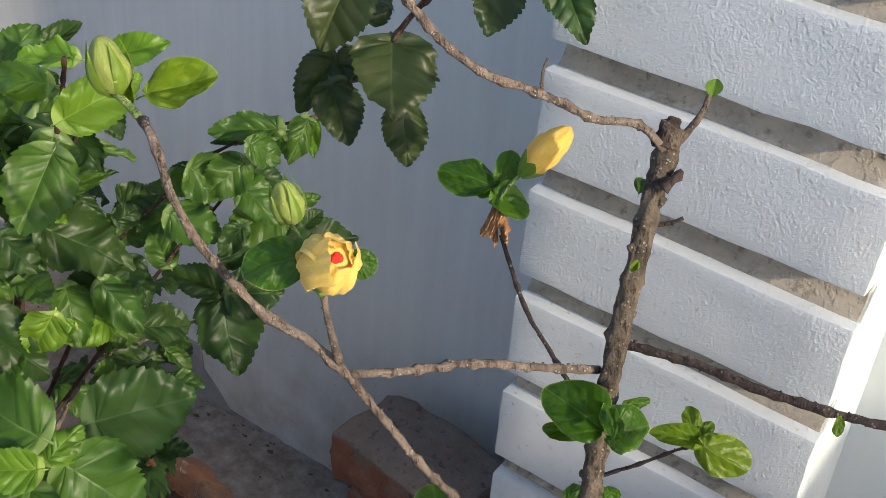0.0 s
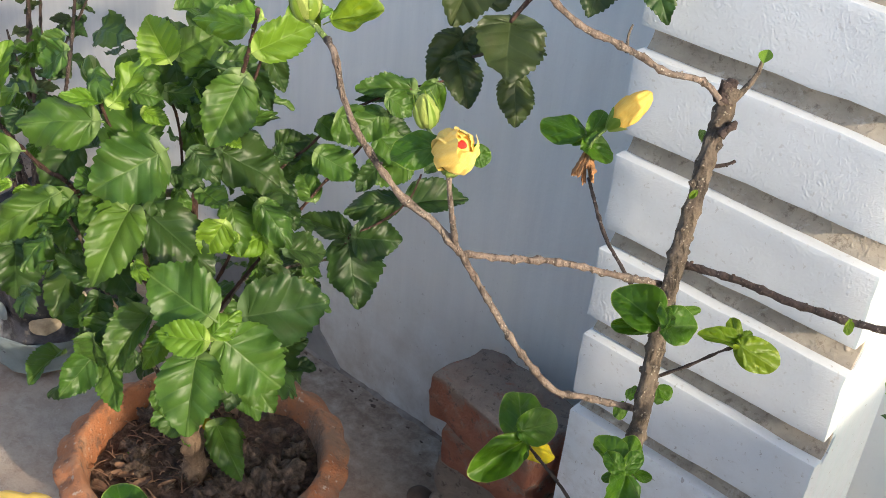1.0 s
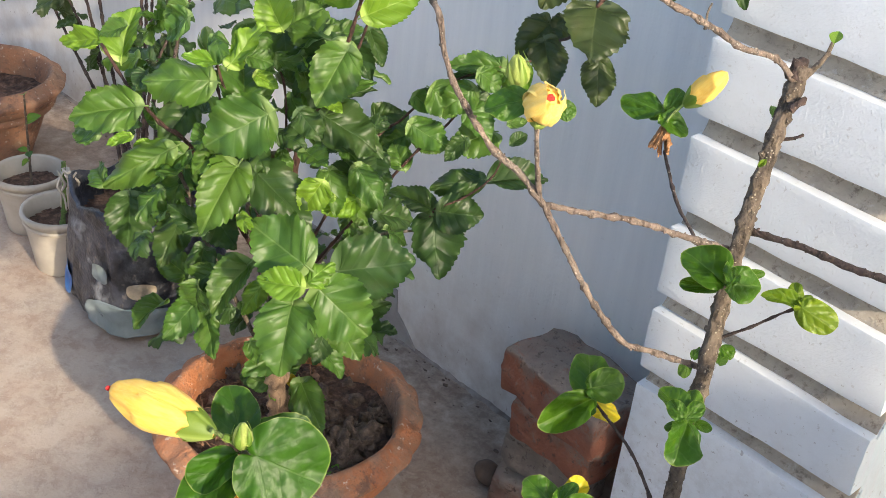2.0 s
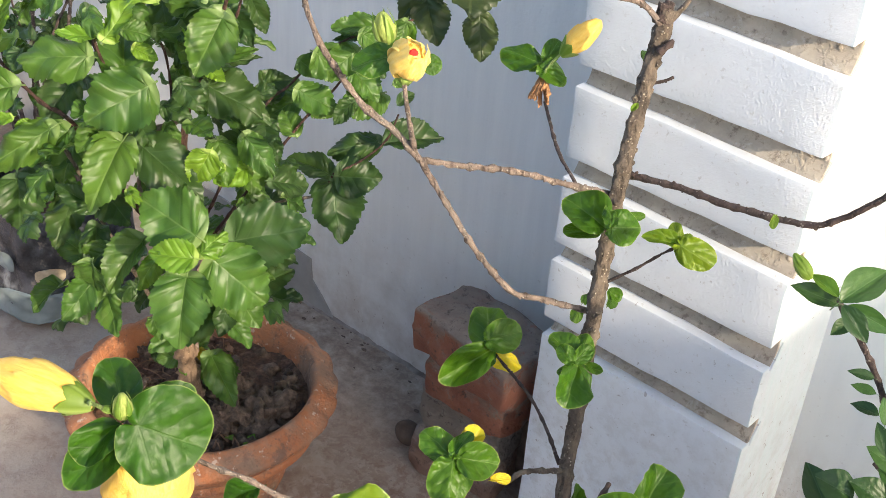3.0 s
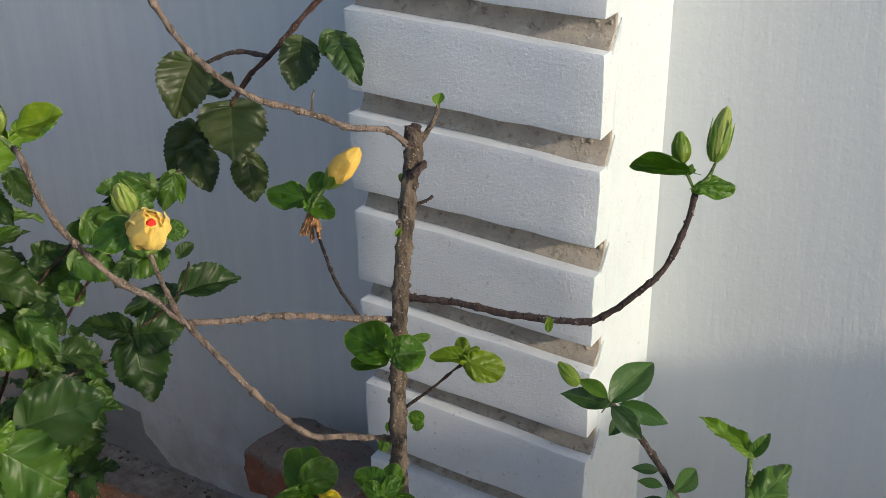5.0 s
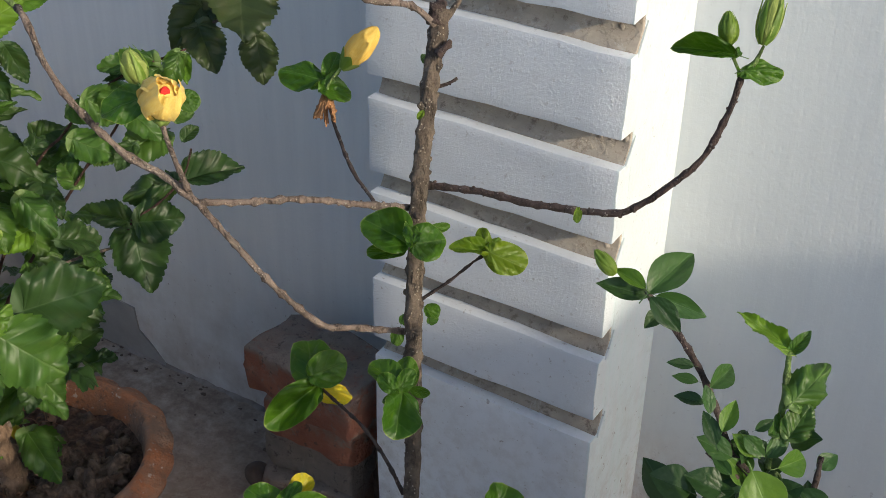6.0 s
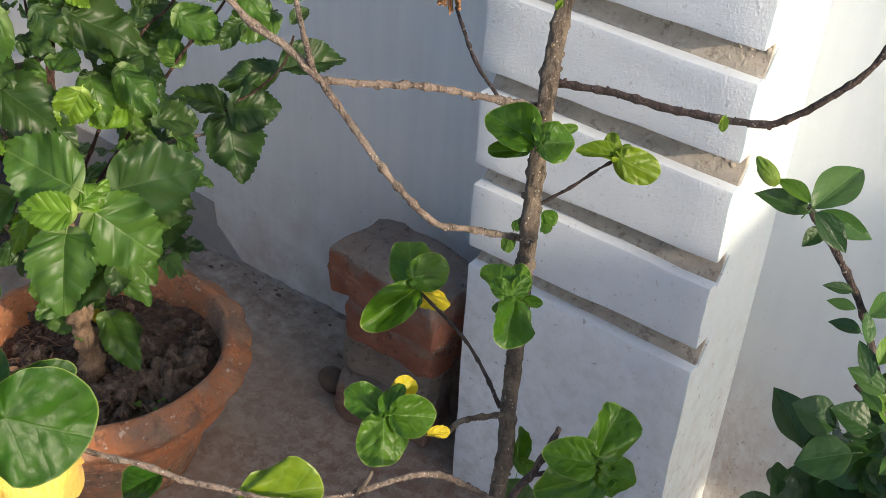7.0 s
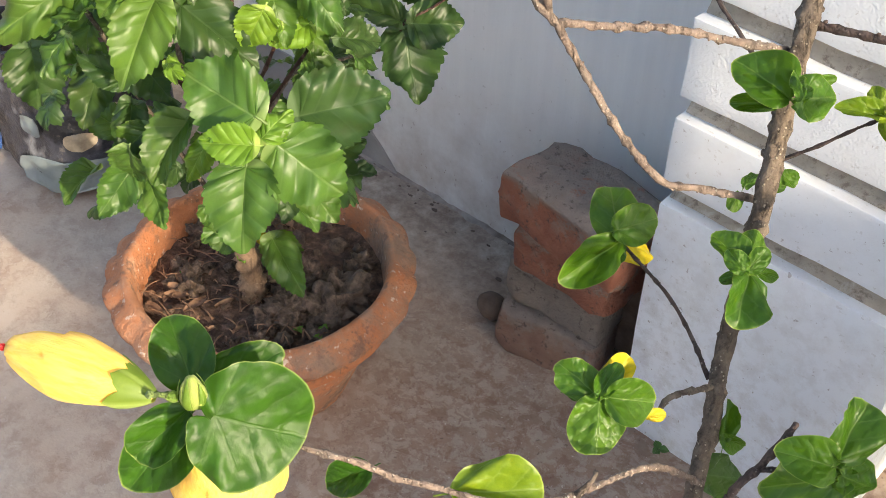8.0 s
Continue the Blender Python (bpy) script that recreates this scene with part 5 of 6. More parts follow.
leaf(bush, "serrate", "L", (-0.699, 0.622, 0.275), (-0.680, 0.608, 0.267), 0.80, (0.22, -0.27, 0.94))
leaf(bush, "serrate", "M", (-0.711, 0.655, 0.272), (-0.723, 0.676, 0.288), 0.80, (0.55, -0.28, 0.78))
leaf(bush, "serrate", "M", (-0.673, 0.648, 0.282), (-0.606, 0.633, 0.243), 0.55, (0.33, -0.54, 0.77))
stem(bush, [(-0.690, 0.600, 0.520), (-0.735, 0.575, 0.660), (-0.770, 0.570, 0.749)], 0.0024, 0.0014, M_STEM_RED)
flower_bud(bush, (-0.770, 0.570, 0.749), (-0.800, 0.588, 0.764), 0.26, M_PETAL_GREEN, 0.9, seed=14, narrow=0.9)
# inner foliage of the bush
rnd = random.Random(21)
for k in range(190):
    t = rnd.random() * 0.85
    c = Vector((-0.70, 0.63, 0.32)).lerp(Vector((-0.74, 0.57, 0.88)), t)
    r = 0.21 * math.sin(math.pi * (0.22 + 0.62 * t))
    a = rnd.uniform(0, 6.283)
    out = Vector((math.cos(a), math.sin(a), 0))
    b = c + out * r * rnd.uniform(0.25, 0.8) - Vector((0.05, -0.07, 0)) * rnd.random()
    tip = b + (out * 0.7 + Vector((rnd.uniform(-0.5, 0.5), rnd.uniform(-0.5, 0.5), rnd.uniform(-0.8, 0.35)))).normalized() * rnd.uniform(0.03, 0.062)
    if b.x < -0.84 and b.z < 0.62 or b.z < 0.36 or t > 0.62 and k % 5 < 3:
        continue
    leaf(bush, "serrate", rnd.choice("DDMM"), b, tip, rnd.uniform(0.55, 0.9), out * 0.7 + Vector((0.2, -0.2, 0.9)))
for k in range(60):
    t = rnd.uniform(0.3, 1.0)
    c = Vector((-0.70, 0.63, 0.34)).lerp(Vector((-0.74, 0.57, 0.86)), t)
    r = 0.23 * math.sin(math.pi * (0.24 + 0.58 * t))
    a = rnd.uniform(-2.6, 0.6)
    out = Vector((math.cos(a), math.sin(a), 0))
    b = c + out * r * rnd.uniform(0.45, 0.8)
    tip = b + (out * 0.5 + Vector((rnd.uniform(-0.7, 0.7), rnd.uniform(-0.7, 0.7), rnd.uniform(-0.7, 0.5)))).normalized() * rnd.uniform(0.022, 0.05)
    if b.x < -0.84 and b.z < 0.62 or b.z < 0.36:
        continue
    leaf(bush, "serrate", rnd.choice("MMMLD"), b, tip, rnd.uniform(0.6, 0.95), out * 0.6 + Vector((0.2, -0.3, 0.8)))
for k in range(7):
    a, d = rnd.uniform(0, 6.283), rnd.uniform(0.08, 0.14)
    c = Vector(POT) + Vector((d * math.cos(a), d * math.sin(a), 0.172))
    for j in range(3):
        b = a + j * 2.1
        leaf(bush, "ellip", "L", c, c + Vector((math.cos(b), math.sin(b), 0.35)) * 0.007, 0.8, (0, 0, 1))

# ---- branch with dark hanging leaves before the wall ----
hang = thing("hanging_branch", (-0.42, 0.86, 1.25), "thin dark branch with hanging dark green toothed leaves", "branch")
stem(hang, [(-0.325, 0.966, 1.016), (-0.376, 0.925, 0.953), (-0.405, 0.892, 0.910), (-0.426, 0.879, 0.888), (-0.441, 0.862, 0.856)], 0.0040, 0.0022, M_STEM_RED)
stem(hang, [(-0.433, 0.889, 0.883), (-0.453, 0.875, 0.850), (-0.468, 0.870, 0.825), (-0.480, 0.871, 0.805), (-0.509, 0.866, 0.791)], 0.0025, 0.0015, M_BARK_DARK)
stem(hang, [(-0.397, 0.881, 0.915), (-0.439, 0.875, 0.915), (-0.475, 0.860, 0.899)], 0.0030, 0.0020, M_BARK_DARK)
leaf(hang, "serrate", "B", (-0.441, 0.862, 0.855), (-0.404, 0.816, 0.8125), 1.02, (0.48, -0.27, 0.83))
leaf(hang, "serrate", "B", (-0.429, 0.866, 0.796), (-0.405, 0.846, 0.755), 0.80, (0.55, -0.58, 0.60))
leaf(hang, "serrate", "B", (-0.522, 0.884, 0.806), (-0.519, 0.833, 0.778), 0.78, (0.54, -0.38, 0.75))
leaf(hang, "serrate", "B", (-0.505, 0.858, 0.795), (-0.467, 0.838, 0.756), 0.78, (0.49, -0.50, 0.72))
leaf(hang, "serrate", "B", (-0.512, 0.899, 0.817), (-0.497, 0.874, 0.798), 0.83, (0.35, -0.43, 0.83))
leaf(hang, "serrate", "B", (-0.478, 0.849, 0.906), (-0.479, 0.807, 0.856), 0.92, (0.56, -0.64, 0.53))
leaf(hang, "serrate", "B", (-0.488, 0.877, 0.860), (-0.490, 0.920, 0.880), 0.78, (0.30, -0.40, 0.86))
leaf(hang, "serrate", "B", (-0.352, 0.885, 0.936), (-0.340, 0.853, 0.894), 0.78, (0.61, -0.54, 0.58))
leaf(hang, "serrate", "D", (-0.319, 0.888, 0.949), (-0.292, 0.885, 0.920), 0.78, (0.56, -0.59, 0.57))
leaf(hang, "serrate", "D", (-0.286, 0.867, 0.950), (-0.254, 0.847, 0.923), 0.70, (0.15, -0.70, 0.70))

# ---- leggy hibiscus with yellow buds ----
hib = thing("yellow_hibiscus", (-0.05, 0.57, 0.0), "leggy hibiscus with bare grey branches and yellow buds", "shrub")
stem(hib, [(-0.040, 0.550, -0.010), (-0.060, 0.590, 0.160), (-0.087, 0.639, 0.355), (-0.092, 0.649, 0.377), (-0.097, 0.664, 0.406), (-0.107, 0.678, 0.440), (-0.116, 0.695, 0.477), (-0.120, 0.703, 0.630), (-0.128, 0.718, 0.676), (-0.133, 0.728, 0.706), (-0.141, 0.747, 0.762), (-0.146, 0.765, 0.811), (-0.151, 0.783, 0.860), (-0.152, 0.800, 0.904)], 0.0087, 0.0070, M_BARK, "trunk", 26, (0.05, 0.19), 0.043, scars=0.013)
stem(hib, [(-0.148, 0.740, 0.732), (-0.169, 0.698, 0.749), (-0.194, 0.649, 0.770), (-0.213, 0.598, 0.786), (-0.227, 0.561, 0.799), (-0.229, 0.553, 0.801)], 0.0030, 0.0026, M_BARK_PALE, knots=0.26, scars=0.009)
stem(hib, [(-0.228, 0.554, 0.801), (-0.245, 0.539, 0.827), (-0.265, 0.520, 0.850), (-0.282, 0.505, 0.880), (-0.294, 0.496, 0.904), (-0.303, 0.490, 0.931), (-0.308, 0.487, 0.957), (-0.323, 0.493, 0.963)], 0.0031, 0.0022, M_BARK_PALE, knots=0.26, scars=0.009)
stem(hib, [(-0.233, 0.553, 0.805), (-0.226, 0.535, 0.845), (-0.221, 0.523, 0.875), (-0.219, 0.519, 0.888)], 0.0024, 0.0018, M_BARK_PALE, knots=0.26, scars=0.009)
stem(hib, [(-0.228, 0.554, 0.801), (-0.214, 0.577, 0.755), (-0.194, 0.608, 0.695), (-0.174, 0.636, 0.653), (-0.158, 0.667, 0.637), (-0.134, 0.714, 0.613)], 0.0026, 0.0030, M_BARK_PALE, knots=0.26, scars=0.009)
stem(hib, [(-0.142, 0.756, 0.751), (-0.086, 0.761, 0.758), (-0.029, 0.763, 0.761), (0.035, 0.767, 0.771), (0.054, 0.771, 0.779), (0.080, 0.778, 0.804), (0.104, 0.787, 0.836), (0.117, 0.792, 0.876), (0.122, 0.794, 0.906)], 0.0035, 0.0024, M_BARK_DARK, knots=0.2, every=0.018, scars=0.009)
stem(hib, [(-0.152, 0.790, 0.891), (-0.166, 0.771, 0.912), (-0.182, 0.736, 0.924), (-0.193, 0.715, 0.938), (-0.205, 0.689, 0.953), (-0.218, 0.660, 0.969), (-0.230, 0.633, 0.992), (-0.236, 0.616, 1.012), (-0.239, 0.607, 1.023), (-0.242, 0.594, 1.044), (-0.246, 0.575, 1.079), (-0.253, 0.549, 1.107)], 0.0027, 0.0023, M_BARK_PALE, knots=0.26, scars=0.009)
stem(hib, [(-0.219, 0.732, 0.929), (-0.224, 0.738, 0.941), (-0.225, 0.744, 0.949)], 0.0013, 0.0010, M_BARK, knots=0.26, scars=0.009)
stem(hib, [(-0.149, 0.791, 0.888), (-0.141, 0.812, 0.912), (-0.141, 0.822, 0.928)], 0.0029, 0.0016, M_BARK, knots=0.26, scars=0.009)
stem(hib, [(-0.154, 0.789, 0.892), (-0.155, 0.795, 0.900), (-0.154, 0.801, 0.907), (-0.154, 0.803, 0.910)], 0.0077, 0.0025, M_BARK_DARK, "knob", 11, 0.7, 0.009)
stem(hib, [(-0.143, 0.778, 0.869), (-0.140, 0.784, 0.875), (-0.137, 0.791, 0.880)], 0.0036, 0.0016, M_BARK_DARK, "knob", 9, 0.5, 0.01)
stem(hib, [(-0.149, 0.780, 0.836), (-0.136, 0.784, 0.842), (-0.128, 0.787, 0.848)], 0.0016, 0.0017, M_BARK_DARK, knots=0.26, scars=0.009)
stem(hib, [(-0.136, 0.703, 0.725), (-0.185, 0.730, 0.738), (-0.212, 0.744, 0.746), (-0.237, 0.761, 0.757), (-0.268, 0.786, 0.772)], 0.0018, 0.0016, M_BARK_DARK, knots=0.26, scars=0.009)
stem(hib, [(-0.131, 0.734, 0.640), (-0.103, 0.737, 0.669), (-0.079, 0.738, 0.697), (-0.064, 0.739, 0.713)], 0.0016, 0.0012, M_BARK_DARK, knots=0.26, scars=0.009)
stem(hib, [(-0.108, 0.677, 0.438), (-0.115, 0.612, 0.475), (-0.110, 0.567, 0.494), (-0.121, 0.512, 0.552)], 0.0028, 0.0016, M_BARK, knots=0.26, scars=0.009)
stem(hib, [(-0.115, 0.676, 0.443), (-0.145, 0.691, 0.461), (-0.184, 0.703, 0.481), (-0.238, 0.709, 0.501)], 0.0019, 0.0016, M_BARK_DARK, knots=0.26, scars=0.009)
stem(hib, [(-0.055, 0.600, 0.300), (-0.029, 0.561, 0.470), (-0.019, 0.573, 0.502), (-0.011, 0.583, 0.533), (-0.007, 0.588, 0.551)], 0.0039, 0.0027, M_BARK_DARK, knots=0.26, scars=0.009)
stem(hib, [(-0.019, 0.573, 0.502), (0.009, 0.583, 0.515), (0.028, 0.593, 0.529)], 0.0021, 0.0018, M_BARK_DARK, knots=0.26, scars=0.009)
stem(hib, [(-0.070, 0.610, 0.400), (-0.068, 0.500, 0.530), (-0.076, 0.407, 0.582), (-0.091, 0.380, 0.588), (-0.108, 0.356, 0.598), (-0.125, 0.338, 0.612), (-0.144, 0.317, 0.626), (-0.160, 0.301, 0.642), (-0.175, 0.284, 0.654), (-0.194, 0.264, 0.672), (-0.213, 0.245, 0.692), (-0.223, 0.236, 0.704)], 0.0026, 0.0018, M_BARK_PALE, knots=0.26, scars=0.009)
stem(hib, [(-0.073, 0.410, 0.581), (-0.070, 0.422, 0.589), (-0.071, 0.426, 0.594)], 0.0020, 0.0013, M_BARK, knots=0.26, scars=0.009)
stem(hib, [(-0.223, 0.236, 0.704), (-0.215, 0.218, 0.728), (-0.209, 0.207, 0.742)], 0.0016, 0.0016, M_STEM_GREEN)
stem(hib, [(-0.323, 0.493, 0.963), (-0.335, 0.493, 0.969), (-0.345, 0.492, 0.972)], 0.0022, 0.0018, M_STEM_GREEN)
stem(hib, [(0.122, 0.794, 0.906), (0.128, 0.804, 0.916), (0.130, 0.813, 0.927)], 0.0016, 0.0013, M_STEM_GREEN)
stem(hib, [(0.122, 0.794, 0.906), (0.112, 0.797, 0.920), (0.106, 0.799, 0.929)], 0.0013, 0.0012, M_STEM_GREEN)
stem(hib, [(-0.267, 0.776, 0.789), (-0.272, 0.787, 0.807), (-0.267, 0.801, 0.820)], 0.0016, 0.0014, M_STEM_GREEN)
stem(hib, [(-0.226, 0.522, 0.905), (-0.252, 0.536, 0.900), (-0.271, 0.547, 0.900)], 0.0013, 0.0012, M_STEM_GREEN)
leaf(hib, "round", "G", (-0.116, 0.690, 0.729), (-0.152, 0.678, 0.753), 0.85, (0.58, -0.53, 0.61))
leaf(hib, "round", "G", (-0.107, 0.686, 0.735), (-0.088, 0.711, 0.733), 0.95, (0.72, -0.51, 0.47))
leaf(hib, "round", "G", (-0.099, 0.671, 0.746), (-0.116, 0.693, 0.756), 0.50, (0.18, -0.29, 0.94))
leaf(hib, "round", "G", (-0.118, 0.727, 0.725), (-0.105, 0.743, 0.725), 0.40, (0.67, -0.50, 0.54))
leaf(hib, "round", "G", (-0.126, 0.702, 0.714), (-0.159, 0.687, 0.707), 0.40, (0.22, -0.80, 0.56))
leaf(hib, "round", "L", (-0.064, 0.738, 0.714), (-0.087, 0.719, 0.725), 0.55, (0.61, -0.30, 0.73))
leaf(hib, "round", "L", (-0.058, 0.732, 0.719), (-0.025, 0.737, 0.711), 0.75, (0.25, -0.78, 0.58))
leaf(hib, "round", "L", (-0.069, 0.746, 0.710), (-0.079, 0.755, 0.727), 0.60, (0.53, -0.58, 0.62))
leaf(hib, "round", "L", (-0.068, 0.747, 0.710), (-0.064, 0.762, 0.717), 0.50, (0.45, -0.45, 0.77))
leaf(hib, "round", "L", (-0.136, 0.745, 0.831), (-0.138, 0.739, 0.824), 0.60, (0.38, -0.71, 0.59))
leaf(hib, "round", "G", (0.114, 0.794, 0.923), (0.064, 0.785, 0.926), 0.32, (0.20, -0.82, 0.54))
leaf(hib, "round", "G", (0.123, 0.793, 0.912), (0.150, 0.806, 0.917), 0.55, (0.17, -0.65, 0.74))
leaf(hib, "round", "G", (0.113, 0.793, 0.921), (0.116, 0.806, 0.926), 0.50, (0.35, -0.38, 0.86))
leaf(hib, "round", "L", (0.016, 0.748, 0.778), (0.020, 0.739, 0.771), 0.50, (0.48, -0.40, 0.78))
leaf(hib, "round", "G", (-0.121, 0.724, 0.641), (-0.108, 0.728, 0.632), 0.90, (0.63, -0.42, 0.66))
leaf(hib, "round", "G", (-0.100, 0.641, 0.612), (-0.123, 0.642, 0.630), 0.95, (0.56, -0.31, 0.77))
leaf(hib, "round", "G", (-0.102, 0.659, 0.599), (-0.108, 0.681, 0.617), 0.70, (0.37, -0.53, 0.77))
leaf(hib, "round", "G", (-0.089, 0.626, 0.622), (-0.105, 0.625, 0.633), 0.80, (0.45, -0.70, 0.55))
leaf(hib, "round", "G", (-0.091, 0.635, 0.616), (-0.087, 0.654, 0.628), 0.60, (0.60, -0.52, 0.61))
leaf(hib, "round", "G", (-0.092, 0.642, 0.607), (-0.078, 0.607, 0.583), 0.85, (0.63, -0.26, 0.73))
leaf(hib, "round", "G", (-0.091, 0.654, 0.602), (-0.075, 0.662, 0.598), 0.55, (0.50, -0.63, 0.60))
leaf(hib, "round", "G", (-0.101, 0.653, 0.594), (-0.110, 0.638, 0.589), 0.50, (0.47, -0.51, 0.72))
leaf(hib, "round", "G", (-0.240, 0.702, 0.513), (-0.278, 0.732, 0.543), 0.75, (0.21, -0.55, 0.81))
leaf(hib, "round", "G", (-0.241, 0.698, 0.525), (-0.220, 0.730, 0.532), 0.85, (0.55, -0.51, 0.66))
leaf(hib, "round", "G", (-0.238, 0.702, 0.511), (-0.259, 0.639, 0.491), 0.55, (0.56, -0.41, 0.72))
leaf(hib, "round", "D", (-0.244, 0.708, 0.505), (-0.246, 0.666, 0.499), 0.70, (0.59, -0.14, 0.79))
leaf(hib, "round", "Y", (-0.240, 0.716, 0.495), (-0.218, 0.739, 0.478), 0.60, (0.71, -0.19, 0.68))
leaf(hib, "round", "G", (-0.127, 0.509, 0.552), (-0.154, 0.504, 0.573), 0.80, (0.62, -0.23, 0.75))
leaf(hib, "round", "G", (-0.122, 0.506, 0.561), (-0.126, 0.532, 0.572), 0.55, (0.21, -0.35, 0.91))
leaf(hib, "round", "Y", (-0.128, 0.521, 0.548), (-0.129, 0.551, 0.560), 0.65, (0.31, -0.33, 0.89))
leaf(hib, "round", "G", (-0.118, 0.507, 0.560), (-0.087, 0.528, 0.558), 0.90, (0.42, -0.59, 0.68))
leaf(hib, "round", "G", (-0.120, 0.502, 0.557), (-0.099, 0.476, 0.541), 0.95, (0.33, -0.25, 0.91))
leaf(hib, "round", "G", (-0.127, 0.507, 0.551), (-0.147, 0.495, 0.556), 0.42, (0.37, -0.23, 0.90))
leaf(hib, "round", "Y", (-0.103, 0.543, 0.519), (-0.092, 0.558, 0.518), 0.50, (0.34, -0.23, 0.91))
leaf(hib, "round", "G", (0.027, 0.590, 0.537), (0.020, 0.637, 0.555), 0.80, (0.62, -0.20, 0.76))
leaf(hib, "round", "G", (0.029, 0.588, 0.533), (-0.002, 0.565, 0.545), 0.85, (0.56, -0.37, 0.74))
leaf(hib, "round", "G", (0.034, 0.595, 0.521), (0.059, 0.615, 0.504), 0.80, (0.71, -0.51, 0.48))
leaf(hib, "round", "G", (0.032, 0.602, 0.513), (0.001, 0.556, 0.510), 0.75, (0.54, -0.42, 0.73))
leaf(hib, "round", "G", (0.024, 0.599, 0.517), (0.025, 0.614, 0.531), 0.60, (0.53, -0.61, 0.59))
leaf(hib, "round", "L", (-0.129, 0.353, 0.589), (-0.087, 0.393, 0.591), 0.65, (0.19, -0.27, 0.94))
leaf(hib, "round", "M", (-0.161, 0.313, 0.624), (-0.177, 0.288, 0.615), 0.75, (0.42, -0.50, 0.76))
leaf(hib, "round", "M", (-0.194, 0.234, 0.715), (-0.158, 0.265, 0.694), 1.14, (0.71, -0.49, 0.50), 5)
leaf(hib, "round", "M", (-0.228, 0.244, 0.704), (-0.257, 0.254, 0.732), 0.80, (0.59, -0.34, 0.74))
leaf(hib, "round", "M", (-0.238, 0.259, 0.679), (-0.217, 0.299, 0.698), 0.50, (0.29, -0.52, 0.80))
leaf(hib, "round", "M", (-0.217, 0.233, 0.702), (-0.229, 0.201, 0.679), 0.70, (0.43, -0.63, 0.64))
leaf(hib, "round", "M", (-0.227, 0.236, 0.683), (-0.223, 0.190, 0.665), 0.75, (0.57, -0.25, 0.78))
leaf(hib, "round", "G", (-0.151, 0.725, 0.601), (-0.149, 0.713, 0.593), 0.80, (0.33, -0.50, 0.80))
leaf(hib, "round", "G", (-0.147, 0.724, 0.612), (-0.147, 0.741, 0.620), 0.60, (0.16, -0.43, 0.89))
leaf(hib, "round", "G", (-0.131, 0.747, 0.605), (-0.131, 0.760, 0.609), 0.80, (0.67, -0.26, 0.70))
leaf(hib, "round", "G", (-0.081, 0.663, 0.392), (-0.101, 0.692, 0.415), 0.40, (0.53, -0.26, 0.81))
leaf(hib, "round", "G", (-0.087, 0.666, 0.400), (-0.064, 0.674, 0.389), 0.60, (0.47, -0.72, 0.52))
leaf(hib, "round", "D", (-0.085, 0.653, 0.357), (-0.057, 0.691, 0.338), 0.70, (0.73, -0.20, 0.66))
leaf(hib, "round", "G", (-0.231, 0.516, 0.907), (-0.251, 0.490, 0.902), 0.80, (0.52, -0.52, 0.68))
leaf(hib, "round", "G", (-0.213, 0.533, 0.904), (-0.200, 0.541, 0.900), 0.90, (0.54, -0.54, 0.64))
leaf(hib, "round", "L", (-0.326, 0.500, 0.975), (-0.298, 0.525, 0.986), 0.62, (0.41, -0.72, 0.57))
leaf(hib, "round", "L", (-0.338, 0.499, 0.965), (-0.352, 0.504, 0.974), 0.40, (0.26, -0.56, 0.79))
leaf(hib, "round", "G", (-0.288, 0.794, 0.806), (-0.328, 0.781, 0.816), 0.60, (0.36, -0.61, 0.71))
leaf(hib, "round", "G", (-0.283, 0.799, 0.809), (-0.279, 0.816, 0.829), 0.70, (0.65, -0.65, 0.40))
leaf(hib, "round", "G", (-0.277, 0.786, 0.805), (-0.249, 0.791, 0.798), 0.85, (0.31, -0.32, 0.90))
leaf(hib, "round", "G", (-0.283, 0.797, 0.806), (-0.290, 0.782, 0.799), 0.30, (0.69, -0.55, 0.48))
leaf(hib, "round", "D", (-0.166, 0.794, 0.850), (-0.169, 0.805, 0.858), 0.80, (0.29, -0.47, 0.83))
leaf(hib, "ellip", "L", (-0.135, 0.810, 0.929), (-0.139, 0.821, 0.939), 0.75, (0.21, -0.63, 0.75))
opening_flower(hib, (-0.225, 0.5205, 0.8985), (-0.2024, 0.5115, 0.9222), (-0.2195, 0.519, 0.888))
flower_bud(hib, (-0.267, 0.803, 0.819), (-0.248, 0.837, 0.854), 0.23, M_PETAL, 0.30, seed=2, narrow=1.4, blunt=0.95)
flower_bud(hib, (-0.347, 0.496, 0.969), (-0.355, 0.495, 1.000), 0.34, M_PETAL_GREEN, 0.95, seed=3, spread=0.3, narrow=0.66)
flower_bud(hib, (0.130, 0.809, 0.930), (0.130, 0.829, 0.970), 0.19, M_PETAL_GREEN, 0.85, seed=4, spread=0.3, narrow=0.7)
flower_bud(hib, (0.108, 0.795, 0.929), (0.102, 0.801, 0.953), 0.28, M_SEPAL, 0.95, seed=5, narrow=0.8)
flower_bud(hib, (-0.268, 0.548, 0.898), (-0.270, 0.542, 0.926), 0.32, M_PETAL_GREEN, 1.05, seed=6, spread=0.5, narrow=0.62)
flower_bud(hib, (-0.214, 0.211, 0.734), (-0.292, 0.177, 0.740), 0.19, M_PETAL, 0.26, True, 0.25, seed=7, spread=0.0, narrow=1.5, blunt=1.0)
flower_bud(hib, (-0.204, 0.228, 0.718), (-0.207, 0.231, 0.738), 0.34, M_PETAL_GREEN, 1.0, seed=8, spread=0.25, narrow=0.72)
flower_bud(hib, (-0.212, 0.225, 0.722), (-0.216, 0.219, 0.726), 0.35, M_SEPAL, 0.95, seed=9)
